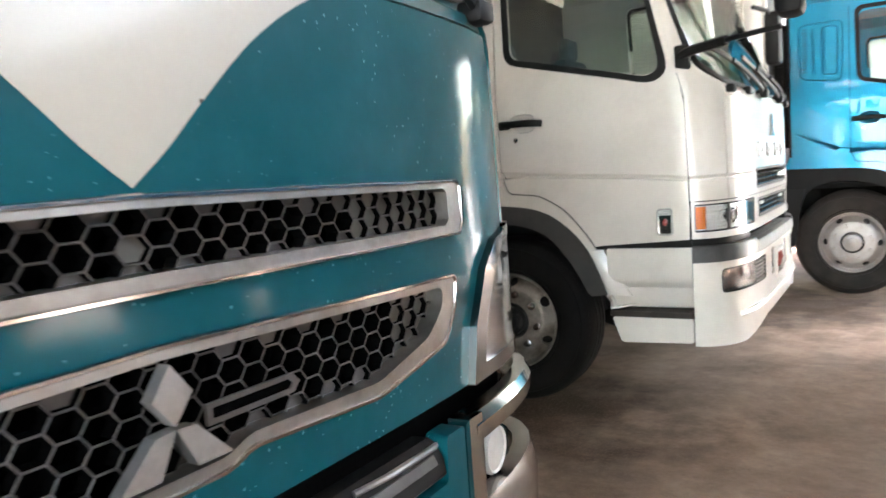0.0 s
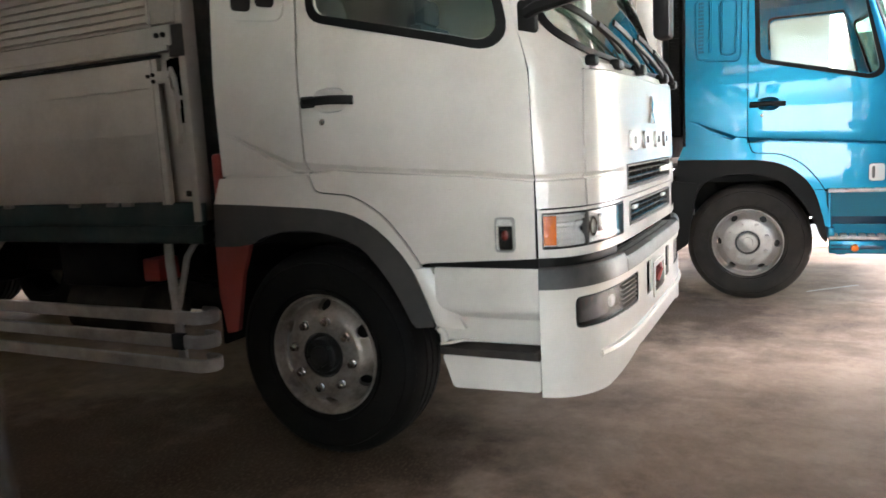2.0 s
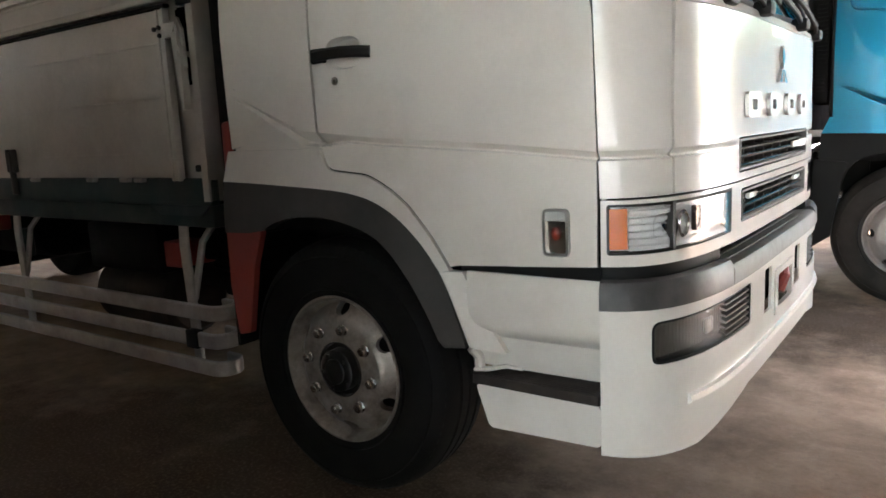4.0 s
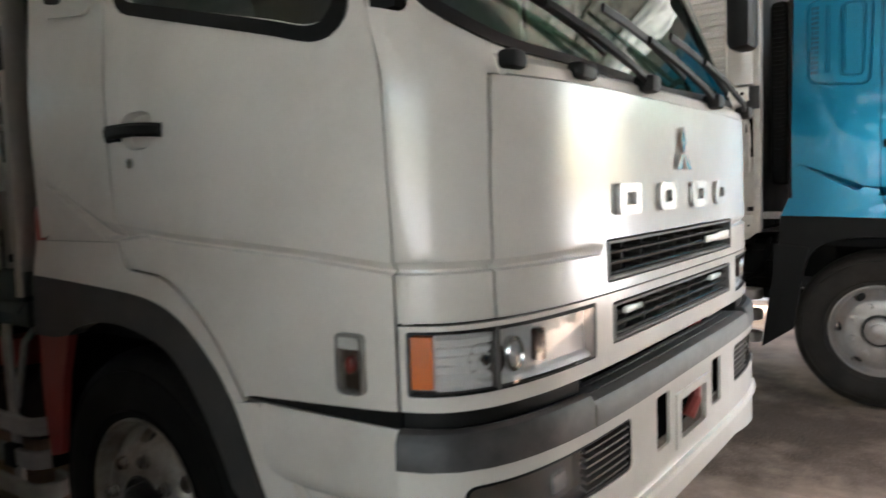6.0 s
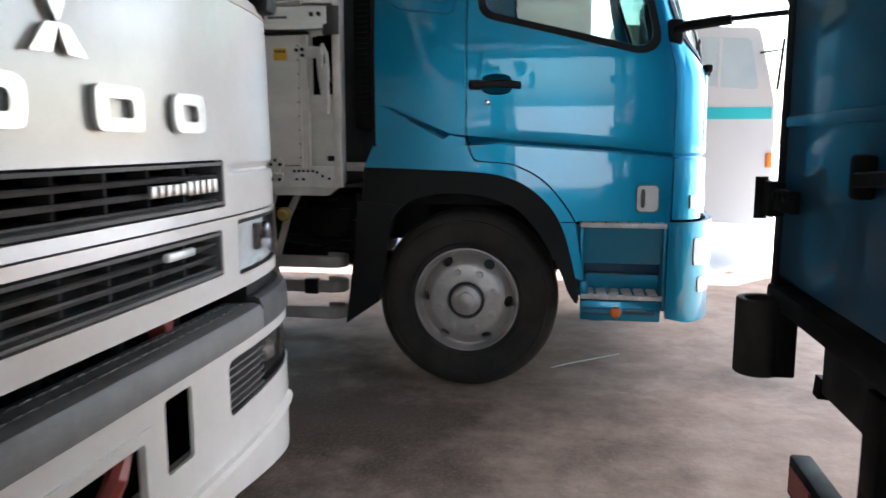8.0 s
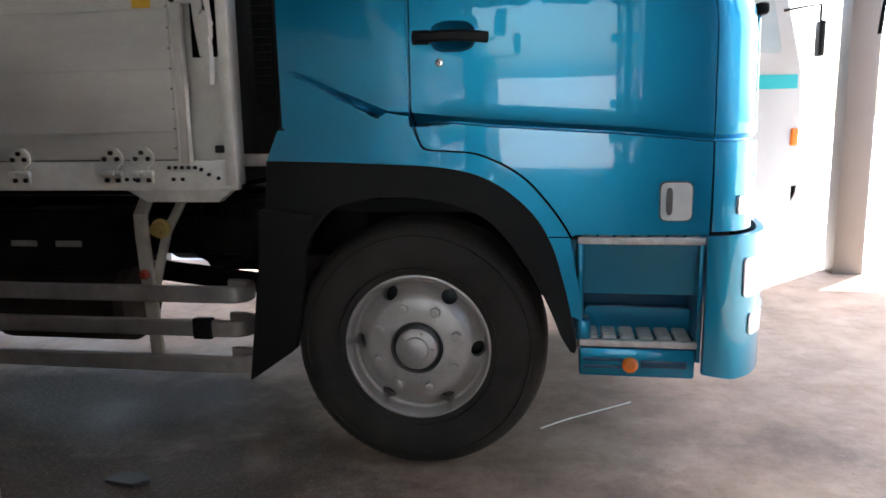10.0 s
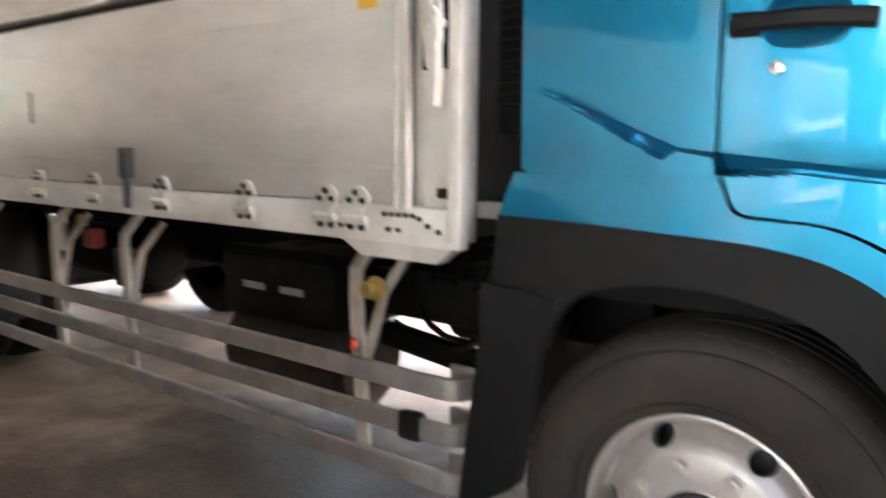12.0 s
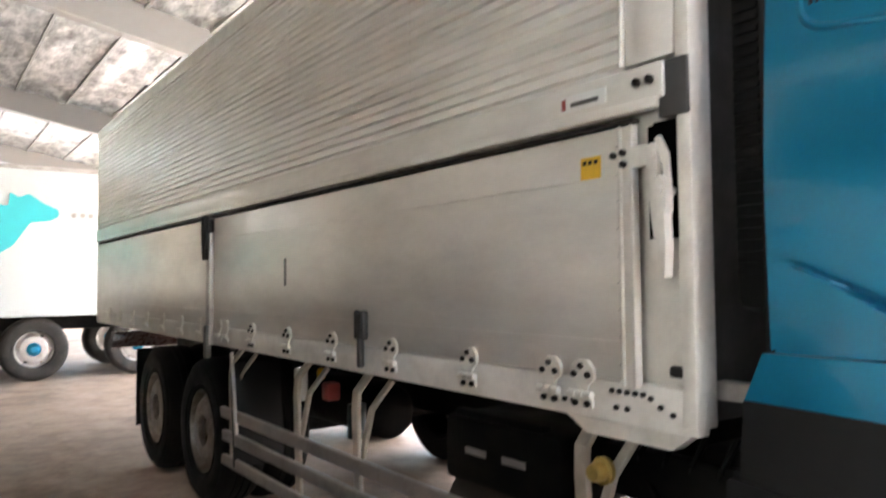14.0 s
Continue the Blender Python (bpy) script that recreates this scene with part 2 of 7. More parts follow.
M = dict(
    teal=material("teal_paint", (0.000, 0.070, 0.086), 0.42, spec=0.06, coat=0.42, coat_rough=0.09, bump=0.10, fine=11, var=0.12, scale=2, dirt=(0.015, 0.115, 0.14), dirt_amount=0.4, dirt_scale=7, chips=(0.10, 0.26, 0.30), chip_scale=95, chip_cut=0.24, rough_var=0.07),
    cream=material("cream_paint", (0.45, 0.41, 0.34), 0.42, spec=0.3, coat=0.3, coat_rough=0.12, var=0.04, scale=2, chips=(0.10, 0.07, 0.05), chip_scale=30, chip_cut=0.16, rough_var=0.07),
    white=material("white_paint", (0.76, 0.70, 0.635), 0.34, spec=0.3, coat=0.9, coat_rough=0.16, var=0.05, scale=1.5, dirt=(0.45, 0.40, 0.34), dirt_amount=0.34, dirt_scale=2.5, chips=(0.30, 0.24, 0.2), chip_scale=14, chip_cut=0.03, rough_var=0.06),
    blue=material("blue_paint", (0.009, 0.215, 0.360), 0.345, metal=0.75, spec=0.3, coat=0.8, coat_rough=0.03, var=0.07, scale=1.5, rough_var=0.04),
    # box lorry paint; also colours in the shaded step recess of the blue cab
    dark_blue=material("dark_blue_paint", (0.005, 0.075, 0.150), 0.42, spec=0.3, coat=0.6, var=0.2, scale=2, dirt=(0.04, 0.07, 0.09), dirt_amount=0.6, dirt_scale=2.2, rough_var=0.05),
    far_white=material("weathered_white_paint", (0.50, 0.51, 0.50), 0.45, var=0.05, scale=1.0, dirt=(0.5, 0.48, 0.45), dirt_amount=0.3),
    far_teal=material("turquoise_paint", (0.03, 0.42, 0.45), 0.45, var=0.06),
    black=material("black_plastic", (0.007, 0.0067, 0.0066), 0.55, spec=0.2, var=0.25, scale=5, bump=0.08, fine=250, dirt=(0.018, 0.016, 0.014), dirt_amount=0.3),
    grey_plastic=material("grey_plastic", (0.085, 0.08, 0.076), 0.5, spec=0.3, var=0.15, scale=4, bump=0.12, fine=220, dirt=(0.2, 0.18, 0.16), dirt_amount=0.5, dirt_scale=5),
    arch=material("dusty_dark_arch_plastic", (0.050, 0.047, 0.044), 0.55, spec=0.3, var=0.2, scale=4, bump=0.1, fine=220, dirt=(0.09, 0.08, 0.07), dirt_amount=0.45, dirt_scale=5),
    lip=material("worn_grey_bumper_plastic", (0.048, 0.045, 0.043), 0.42, spec=0.4, var=0.18, scale=5, bump=0.15, fine=160, dirt=(0.11, 0.10, 0.092), dirt_amount=0.6, dirt_scale=9),
    lip_top=material("scuffed_step_plastic", (0.15, 0.142, 0.132), 0.5, spec=0.4, var=0.2, scale=9, bump=0.2, fine=180, dirt=(0.09, 0.08, 0.07), dirt_amount=0.6, dirt_scale=14),
    brown_tread=material("dirty_rubber_tread", (0.030, 0.022, 0.018), 0.6, spec=0.35, var=0.35, scale=14, bump=0.3, dirt=(0.09, 0.07, 0.055), dirt_amount=0.5, dirt_scale=10),
    brushed=material("brushed_badge_metal", (0.50, 0.49, 0.475), 0.34, metal=0.85, var=0.1, scale=10, dirt=(0.25, 0.22, 0.20), dirt_amount=0.4, dirt_scale=22, rough_var=0.05),
    tank=material("dusty_brown_tank", (0.040, 0.031, 0.025), 0.7, spec=0.2, var=0.35, scale=7, bump=0.15, dirt=(0.10, 0.078, 0.06), dirt_amount=0.6, dirt_scale=5),
    bulb_red=material("dark_red_bulb", (0.20, 0.022, 0.015), 0.25, coat=0.6, var=0.2, scale=40),
    rubber=material("dusty_tyre_rubber", (0.023, 0.019, 0.0165), 0.7, spec=0.25, var=0.25, scale=6, bump=0.15, fine=140, dirt=(0.058, 0.046, 0.037), dirt_amount=0.6, dirt_scale=5),
    black_rubber=material("black_tyre_rubber", (0.0055, 0.005, 0.0048), 0.75, spec=0.15, var=0.25, scale=6, bump=0.15, fine=140, dirt=(0.014, 0.011, 0.009), dirt_amount=0.5, dirt_scale=5),
    wheel=material("silver_wheel_paint", (0.47, 0.43, 0.405), 0.42, metal=0.55, var=0.1, scale=7, dirt=(0.26, 0.20, 0.16), dirt_amount=0.45, dirt_scale=9, rough_var=0.06),
    old_wheel=material("dirty_steel_wheel", (0.36, 0.32, 0.28), 0.42, metal=0.65, var=0.2, scale=8, dirt=(0.07, 0.048, 0.035), dirt_amount=0.85, dirt_scale=7, rough_var=0.08),
    grease=material("greasy_hub", (0.018, 0.016, 0.015), 0.4, metal=0.3, var=0.4, scale=18, bump=0.3),
    chrome=material("worn_chrome", (0.62, 0.60, 0.58), 0.16, metal=1.0, var=0.08, scale=8, dirt=(0.2, 0.17, 0.15), dirt_amount=0.3, dirt_scale=12, rough_var=0.07),
    dark_chrome=material("smoked_chrome", (0.27, 0.27, 0.265), 0.14, metal=1.0, var=0.1, scale=6, dirt=(0.12, 0.11, 0.10), dirt_amount=0.35, dirt_scale=9, rough_var=0.06),
    satin=material("satin_trim_metal", (0.41, 0.39, 0.365), 0.34, metal=0.92, var=0.12, scale=8, dirt=(0.16, 0.145, 0.13), dirt_amount=0.5, dirt_scale=14, rough_var=0.05),
    cell=material("olive_grey_grille_plastic", (0.125, 0.116, 0.098), 0.4, metal=0.3, var=0.15, scale=12, dirt=(0.11, 0.095, 0.075), dirt_amount=0.5, dirt_scale=20),
    honey=material("grey_grille_plastic", (0.115, 0.105, 0.098), 0.38, metal=0.45, var=0.15, scale=12, dirt=(0.09, 0.075, 0.065), dirt_amount=0.6, dirt_scale=20),
    alu=material("brushed_aluminium_sheet", (0.80, 0.76, 0.69), 0.36, metal=0.5, var=0.05, scale=2.0, fine=60, rough_var=0.03, dirt=(0.50, 0.45, 0.39), dirt_amount=0.5, dirt_scale=1.6, stretch=(1, 1, 3)),
    # paler copy of alu: light from above put into the wing's colour
    alu_wing=material("lit_aluminium_wing_sheet", (0.88, 0.85, 0.80), 0.38, metal=0.35, var=0.05, scale=2.0, fine=60, rough_var=0.03, dirt=(0.60, 0.55, 0.48), dirt_amount=0.4, dirt_scale=1.6, stretch=(1, 1, 3)),
    post_paint=material("grimy_beige_post_paint", (0.50, 0.44, 0.36), 0.5, var=0.1, scale=8, dirt=(0.22, 0.17, 0.13), dirt_amount=0.55, dirt_scale=9),
    alu_old=material("grimy_aluminium_sheet", (0.56, 0.515, 0.455), 0.46, metal=0.5, var=0.1, scale=2.0, fine=60, rough_var=0.04, dirt=(0.27, 0.235, 0.195), dirt_amount=0.6, dirt_scale=2.0),
    frame_paint=material("off_white_frame_paint", (0.72, 0.68, 0.61), 0.42, var=0.08, scale=5, bump=0.04, dirt=(0.30, 0.24, 0.19), dirt_amount=0.4, dirt_scale=6),
    hinge_paint=material("chipped_cream_hinge_paint", (0.74, 0.70, 0.62), 0.45, var=0.06, scale=30, dirt=(0.42, 0.36, 0.29), dirt_amount=0.25, dirt_scale=60),
    tread=material("worn_tread_metal", (0.72, 0.68, 0.63), 0.5, metal=0.2, var=0.15, scale=9, dirt=(0.22, 0.19, 0.16), dirt_amount=0.5, dirt_scale=14),
    slat=material("dark_gloss_slat", (0.075, 0.072, 0.070), 0.22, spec=0.8, var=0.2, scale=9, dirt=(0.10, 0.085, 0.07), dirt_amount=0.35, dirt_scale=16, rough_var=0.02),
    rail=material("galvanised_rail", (0.42, 0.385, 0.355), 0.45, metal=0.6, var=0.12, scale=6, dirt=(0.16, 0.13, 0.11), dirt_amount=0.55, dirt_scale=7),
    green=material("dark_green_frame_paint", (0.006, 0.024, 0.023), 0.45, var=0.2, scale=5, dirt=GRIME, dirt_amount=0.4),
    chassis=material("chassis_black", (0.0035, 0.0035, 0.0035), 0.65, spec=0.12, var=0.4, scale=6, bump=0.1, dirt=(0.022, 0.017, 0.013), dirt_amount=0.4, dirt_scale=5),
    red=material("red_paint", (0.33, 0.045, 0.035), 0.5, var=0.15, scale=6, dirt=(0.12, 0.05, 0.04), dirt_amount=0.4),
    orange=material("amber_lens", (0.78, 0.18, 0.012), 0.22, coat=0.6, var=0.06, scale=20, rough_var=0.03),
    red_lens=material("red_lens", (0.36, 0.045, 0.02), 0.22, coat=0.5, var=0.06, scale=20, rough_var=0.03),
    yellow=material("yellow_sticker", (0.80, 0.48, 0.03), 0.45, var=0.06, scale=20),
    paper=material("white_sticker", (0.78, 0.76, 0.72), 0.5, var=0.05, scale=20),
    # near-black colour stands in for the shade in hollows and gaps
    void=material("hollow_shade_black", (0.003, 0.003, 0.003), 0.95, spec=0.0, var=0.2),
    pale_pane=material("pale_far_glass", (0.42, 0.48, 0.48), 0.15, coat=0.6, var=0.1),
    smoked=material("smoked_brown_bulb", (0.05, 0.022, 0.017), 0.3, coat=0.5, var=0.2, scale=30),
    fog=material("dull_fog_glass", (0.13, 0.115, 0.10), 0.22, coat=0.7, var=0.2, scale=14, rough_var=0.02),
    ink=material("dark_print", (0.02, 0.016, 0.014), 0.7, spec=0.2, var=0.1),
    brass=material("brass_cap", (0.55, 0.40, 0.13), 0.38, metal=0.8, var=0.2, scale=30, rough_var=0.05),
    seat=material("grey_seat_cloth", (0.10, 0.10, 0.11), 0.9, var=0.2, scale=12, bump=0.2),
    dash=material("dashboard_plastic", (0.12, 0.115, 0.11), 0.7, var=0.1, scale=8),
    lamp_white=material("lamp_lens_white", (0.72, 0.70, 0.66), 0.2, coat=0.8, var=0.05, scale=30, rough_var=0.04),
    reflector=material("lamp_reflector", (0.92, 0.91, 0.89), 0.22, metal=0.15, var=0.05, scale=40, rough_var=0.03),
    steel=material("structural_steel_paint", (0.24, 0.22, 0.20), 0.55, var=0.1, scale=3, dirt=(0.2, 0.16, 0.13), dirt_amount=0.4),
    foil=material("crinkled_foil_insulation", (0.50, 0.485, 0.46), 0.42, metal=0.6, var=0.5, scale=4.0, bump=1.0, fine=14, dirt=(0.07, 0.062, 0.055), dirt_amount=0.95, dirt_scale=3.4, stretch=(0.6, 1.5, 1), rough_var=0.05),
    plaster=material("grey_block_wall", (0.30, 0.285, 0.26), 0.85, var=0.12, scale=1.2, bump=0.2, dirt=(0.2, 0.18, 0.16), dirt_amount=0.4, dirt_scale=0.8),
    yard=material("yard_concrete", (0.51, 0.50, 0.485), 0.8, var=0.12, scale=0.6, bump=0.2, fine=20, dirt=(0.3, 0.28, 0.25), dirt_amount=0.4, dirt_scale=0.4),
    soil=material("oily_dirt_patch", (0.035, 0.03, 0.027), 0.7, var=0.3, scale=10, bump=0.3),
    straw=material("pale_strap", (0.62, 0.58, 0.50), 0.6, var=0.1),
    window=glass("cab_window_glass", (0.80, 0.85, 0.83), alpha_mix=0.02),
    screen=glass("windscreen_glass", (0.42, 0.56, 0.51), alpha_mix=0.05),
    lens=glass("clear_lamp_lens", (0.99, 0.99, 0.99), alpha_mix=0.03),
)


def floor_material():
    """Old shed concrete: warm grey-brown, with broad dark traffic stains, pale scuffs, fine grit and hair cracks, and
    shade painted by the middle lorries.
    """
    m = bpy.data.materials.new("shed_concrete")
    m.use_nodes = True
    nodes, link = m.node_tree.nodes, m.node_tree.links.new
    b = nodes["Principled BSDF"]
    place = nodes.new("ShaderNodeTexCoord")

    def field(scale, detail=6, rough=0.6, distortion=0.0, stretch=None):
        n = nodes.new("ShaderNodeTexNoise")
        n.inputs["Scale"].default_value, n.inputs["Detail"].default_value, n.inputs["Roughness"].default_value, n.inputs["Distortion"].default_value = scale, detail, rough, distortion
        if stretch:
            mp = nodes.new("ShaderNodeMapping")
            mp.inputs["Scale"].default_value = stretch
            link(place.outputs["Object"], mp.inputs[0])
            link(mp.outputs[0], n.inputs["Vector"])
        else:
            link(place.outputs["Object"], n.inputs["Vector"])
        return n.outputs[0]

    def between(value, a, c, to0=0.0, to1=1.0):
        r = nodes.new("ShaderNodeMapRange")
        r.inputs["From Min"].default_value, r.inputs["From Max"].default_value, r.inputs["To Min"].default_value, r.inputs["To Max"].default_value = a, c, to0, to1
        link(value, r.inputs["Value"])
        return r.outputs[0]

    def blend(factor, a, c):
        x = nodes.new("ShaderNodeMix")
        x.data_type = "RGBA"
        link(factor, x.inputs["Factor"])
        if isinstance(a, tuple):
            x.inputs["A"].default_value = (*a, 1)
        else:
            link(a, x.inputs["A"])
        x.inputs["B"].default_value = (*c, 1)
        return x.outputs["Result"]
    col = blend(between(field(2.2, 12, 0.74), 0.36, 0.66), (0.40, 0.288, 0.214), (0.235, 0.162, 0.117))
    col = blend(between(field(0.6, 8, 0.65, 0.3), 0.50, 0.66, 0, 0.6), col, (0.085, 0.062, 0.050))
    col = blend(between(field(3.4, 9, 0.76, 0.5), 0.54, 0.72, 0, 0.38), col, (0.48, 0.375, 0.295))
    col = blend(between(field(1.4, 7, 0.7, 0.3, (0.85, 1.1, 1)), 0.50, 0.68, 0, 0.32), col, (0.085, 0.058, 0.044))
    # soft dark patches: shade beside and under the middle lorries, painted into the floor
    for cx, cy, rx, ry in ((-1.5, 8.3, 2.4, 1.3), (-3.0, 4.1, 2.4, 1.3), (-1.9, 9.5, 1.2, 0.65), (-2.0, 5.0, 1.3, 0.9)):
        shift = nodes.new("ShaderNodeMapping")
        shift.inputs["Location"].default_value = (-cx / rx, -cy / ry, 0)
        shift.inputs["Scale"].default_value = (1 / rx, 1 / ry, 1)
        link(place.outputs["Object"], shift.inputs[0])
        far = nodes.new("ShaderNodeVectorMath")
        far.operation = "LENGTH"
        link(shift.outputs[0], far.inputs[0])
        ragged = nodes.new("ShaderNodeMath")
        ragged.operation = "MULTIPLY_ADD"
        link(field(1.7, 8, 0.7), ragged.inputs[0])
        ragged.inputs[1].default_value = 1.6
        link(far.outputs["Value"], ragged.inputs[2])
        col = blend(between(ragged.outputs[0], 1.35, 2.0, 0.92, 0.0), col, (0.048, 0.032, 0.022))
    col = blend(between(field(12, 8, 0.75), 0.58, 0.72, 0, 0.4), col, (0.10, 0.075, 0.060))
    col = blend(between(field(60, 5, 0.7), 0.50, 0.72, 0, 0.45), col, (0.29, 0.222, 0.175))
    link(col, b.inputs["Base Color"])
    link(between(field(2.3), 0.3, 0.7, 0.55, 0.85), b.inputs["Roughness"])
    b.inputs["Specular IOR Level"].default_value = 0.08
    bp = nodes.new("ShaderNodeBump")
    bp.inputs["Strength"].default_value, bp.inputs["Distance"].default_value = 0.25, 0.008
    link(field(34, 6, 0.6), bp.inputs["Height"])
    link(bp.outputs[0], b.inputs["Normal"])
    return m


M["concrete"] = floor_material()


# ---- building blocks ----
def thing(name, at, label, category, group="", turn=0.0):
    ob = new(name)
    ob.empty_display_size = 0.2
    ob.matrix_world = pose(*at, 0, 0, turn)
    return tagged(ob, label, category, group)


def mesh_of(name, bm, mat, angle=32):
    bmesh.ops.recalc_face_normals(bm, faces=bm.faces)
    me = bpy.data.meshes.new(name)
    bm.to_mesh(me)
    bm.free()
    me.materials.append(M[mat])
    me.polygons.foreach_set("use_smooth", [True] * len(me.polygons))
    me.set_sharp_from_angle(angle=radians(angle))
    return me


def put(name, me, parent, label="", m=None):
    ob = new(name, me)
    ob.parent = parent
    if m is not None:
        ob.matrix_local = m
    return tagged(ob, label)


def part(name, bm, mat, parent, label="", angle=32, m=None):
    return put(name, mesh_of(name, bm, mat, angle), parent, label, m)


def structure(name, bm, mat, label, category="", kind="structure"):
    ob = new(name, mesh_of(name, bm, mat))
    return tagged(ob, label, category, kind=kind)


def box(c, s, bevel=0.0, bm=None, rot=None, seg=2):
    bm = bm or bmesh.new()
    m = Matrix.Translation(c) @ (rot or Matrix()) @ Matrix.Diagonal((*s, 1))
    g = bmesh.ops.create_cube(bm, size=1.0, matrix=m)
    if bevel:
        edges = list({e for v in g["verts"] for e in v.link_edges})
        bmesh.ops.bevel(bm, geom=edges, offset=bevel, segments=seg, profile=0.5, affect="EDGES")
    return bm


def cyl(p0, p1, r, bm=None, seg=20, r2=None, bevel=0.0):
    bm = bm or bmesh.new()
    p0, p1 = Vector(p0), Vector(p1)
    d = p1 - p0
    m = Matrix.Translation((p0 + p1) / 2) @ d.to_track_quat("Z", "Y").to_matrix().to_4x4()
    g = bmesh.ops.create_cone(bm, cap_ends=True, segments=seg, radius1=r, radius2=r if r2 is None else r2, depth=d.length, matrix=m)
    if bevel:
        edges = [e for e in {e for v in g["verts"] for e in v.link_edges} if len(e.link_faces) == 2 and any(len(f.verts) > 4 for f in e.link_faces)]
        bmesh.ops.bevel(bm, geom=edges, offset=bevel, segments=2, profile=0.5, affect="EDGES")
    return bm


def lathe(profile, m=None, seg=48, bm=None, closed=False):
    """Turns a profile of (radius, height) round the local y axis; height runs along -y."""
    bm = bm or bmesh.new()
    m = m or Matrix()
    rings = []
    for r, h in profile:
        if r < 1e-5:
            rings.append([bm.verts.new(m @ Vector((0, -h, 0)))])
        else:
            rings.append([bm.verts.new(m @ Vector((r * math.cos(2 * math.pi * i / seg), -h, r * math.sin(2 * math.pi * i / seg)))) for i in range(seg)])
    pairs = list(zip(rings, rings[1:])) + ([(rings[-1], rings[0])] if closed else [])
    for a, b in pairs:
        for i in range(seg):
            j = (i + 1) % seg
            if len(a) == 1 and len(b) == 1:
                continue
            if len(a) == 1:
                bm.faces.new((a[0], b[i], b[j]))
            elif len(b) == 1:
                bm.faces.new((a[i], a[j], b[0]))
            else:
                bm.faces.new((a[i], a[j], b[j], b[i]))
    return bm


def sweep(path, profile, bm=None, up=Vector((0, 0, 1)), caps=True):
    """Moves a closed profile of (side, up) along a path of points."""
    bm = bm or bmesh.new()
    pts = [Vector(p) for p in path]
    rings = []
    for i, p in enumerate(pts):
        d = (pts[min(i + 1, len(pts) - 1)] - pts[max(i - 1, 0)]).normalized()
        side = d.cross(up)
        side = side.normalized() if side.length > 1e-4 else Vector((1, 0, 0))
        top = side.cross(d).normalized()
        rings.append([bm.verts.new(p + side * a + top * b) for a, b in profile])
    n = len(profile)
    for a, b in zip(rings, rings[1:]):
        for i in range(n):
            bm.faces.new((a[i], a[(i + 1) % n], b[(i + 1) % n], b[i]))
    if caps:
        bm.faces.new(rings[0])
        bm.faces.new(rings[-1][::-1])
    return bm


def round_profile(r, n=10):
    return [(r * math.cos(2 * math.pi * i / n), r * math.sin(2 * math.pi * i / n)) for i in range(n)]


def rect_profile(w, h, b=0.004):
    x, y = w / 2, h / 2
    return [(x - b, -y), (x, -y + b), (x, y - b), (x - b, y), (-x + b, y), (-x, y - b), (-x, -y + b), (-x + b, -y)]


def rounded(pts, r, n=4):
    """Rounds the corners of a closed polygon."""
    out = []
    k = len(pts)
    for i in range(k):
        p, a, b = Vector(pts[i]), Vector(pts[i - 1]), Vector(pts[(i + 1) % k])
        da, db = a - p, b - p
        ra, rb = min(r, da.length * 0.45), min(r, db.length * 0.45)
        pa, pb = p + da.normalized() * ra, p + db.normalized() * rb
        for j in range(n + 1):
            t = j / n
            q = pa * (1 - t) ** 2 + p * 2 * t * (1 - t) + pb * t * t
            out.append((q.x, q.y))
    return out


def spline(pts, n=6):
    """A smooth open line through the points."""
    out = []
    p = [pts[0]] + list(pts) + [pts[-1]]
    for i in range(1, len(p) - 2):
        for j in range(n):
            t = j / n
            out.append(tuple(0.5 * (2 * p[i][k] + (p[i + 1][k] - p[i - 1][k]) * t + (2 * p[i - 1][k] - 5 * p[i][k] + 4 * p[i + 1][k] - p[i + 2][k]) * t * t
                                    + (3 * p[i][k] - p[i - 1][k] - 3 * p[i + 1][k] + p[i + 2][k]) * t ** 3) for k in (0, 1)))
    out.append(tuple(pts[-1]))
    return out


def flat(poly, place, thick, holes=(), bm=None):
    """A plate from a 2D outline with holes; place(a, b, d) gives the point at depth d."""
    bm2 = bmesh.new()
    edges = []
    for loop in (poly, *holes):
        vs = [bm2.verts.new((a, b, 0)) for a, b in loop]
        edges += [bm2.edges.new((vs[i], vs[(i + 1) % len(vs)])) for i in range(len(vs))]
    bmesh.ops.triangle_fill(bm2, use_beauty=True, use_dissolve=False, edges=edges)
    g = bmesh.ops.extrude_face_region(bm2, geom=list(bm2.faces))
    for v in g["geom"]:
        if isinstance(v, bmesh.types.BMVert):
            v.co.z = 1
    for v in bm2.verts:
        v.co = place(v.co.x, v.co.y, v.co.z * thick)
    if bm is None:
        return bm2
    me = bpy.data.meshes.new("tmp")
    bm2.to_mesh(me)
    bm2.free()
    bm.from_mesh(me)
    bpy.data.meshes.remove(me)
    return bm


# ---- the curved skin of a truck cab ----
# q runs round the cab in plan: 0 at the middle of the front, negative towards the side that faces -y.
CAB_W, CAB_A, CAB_F, CAB_N = 1.235, 0.92, 1.350, 4.4
_th = np.linspace(0, math.pi / 2, 400)
_pu = CAB_A + (CAB_F - CAB_A) * np.sin(_th) ** (2 / CAB_N)
_pv = -CAB_W * np.cos(_th) ** (2 / CAB_N)
_len = np.concatenate([[0], np.cumsum(np.hypot(np.diff(_pu), np.diff(_pv)))])
CAB_L = float(_len[-1])


def q_side(u):
    """The place round the cab of a point u metres ahead of the front axle, on the -y side."""
    return -(CAB_L + CAB_A - u) if u <= CAB_A else float(np.interp(u, _pu, _len)) - CAB_L


def q_front(v):
    q = float(np.interp(-abs(v), _pv, _len)) - CAB_L
    return q if v <= 0 else -q


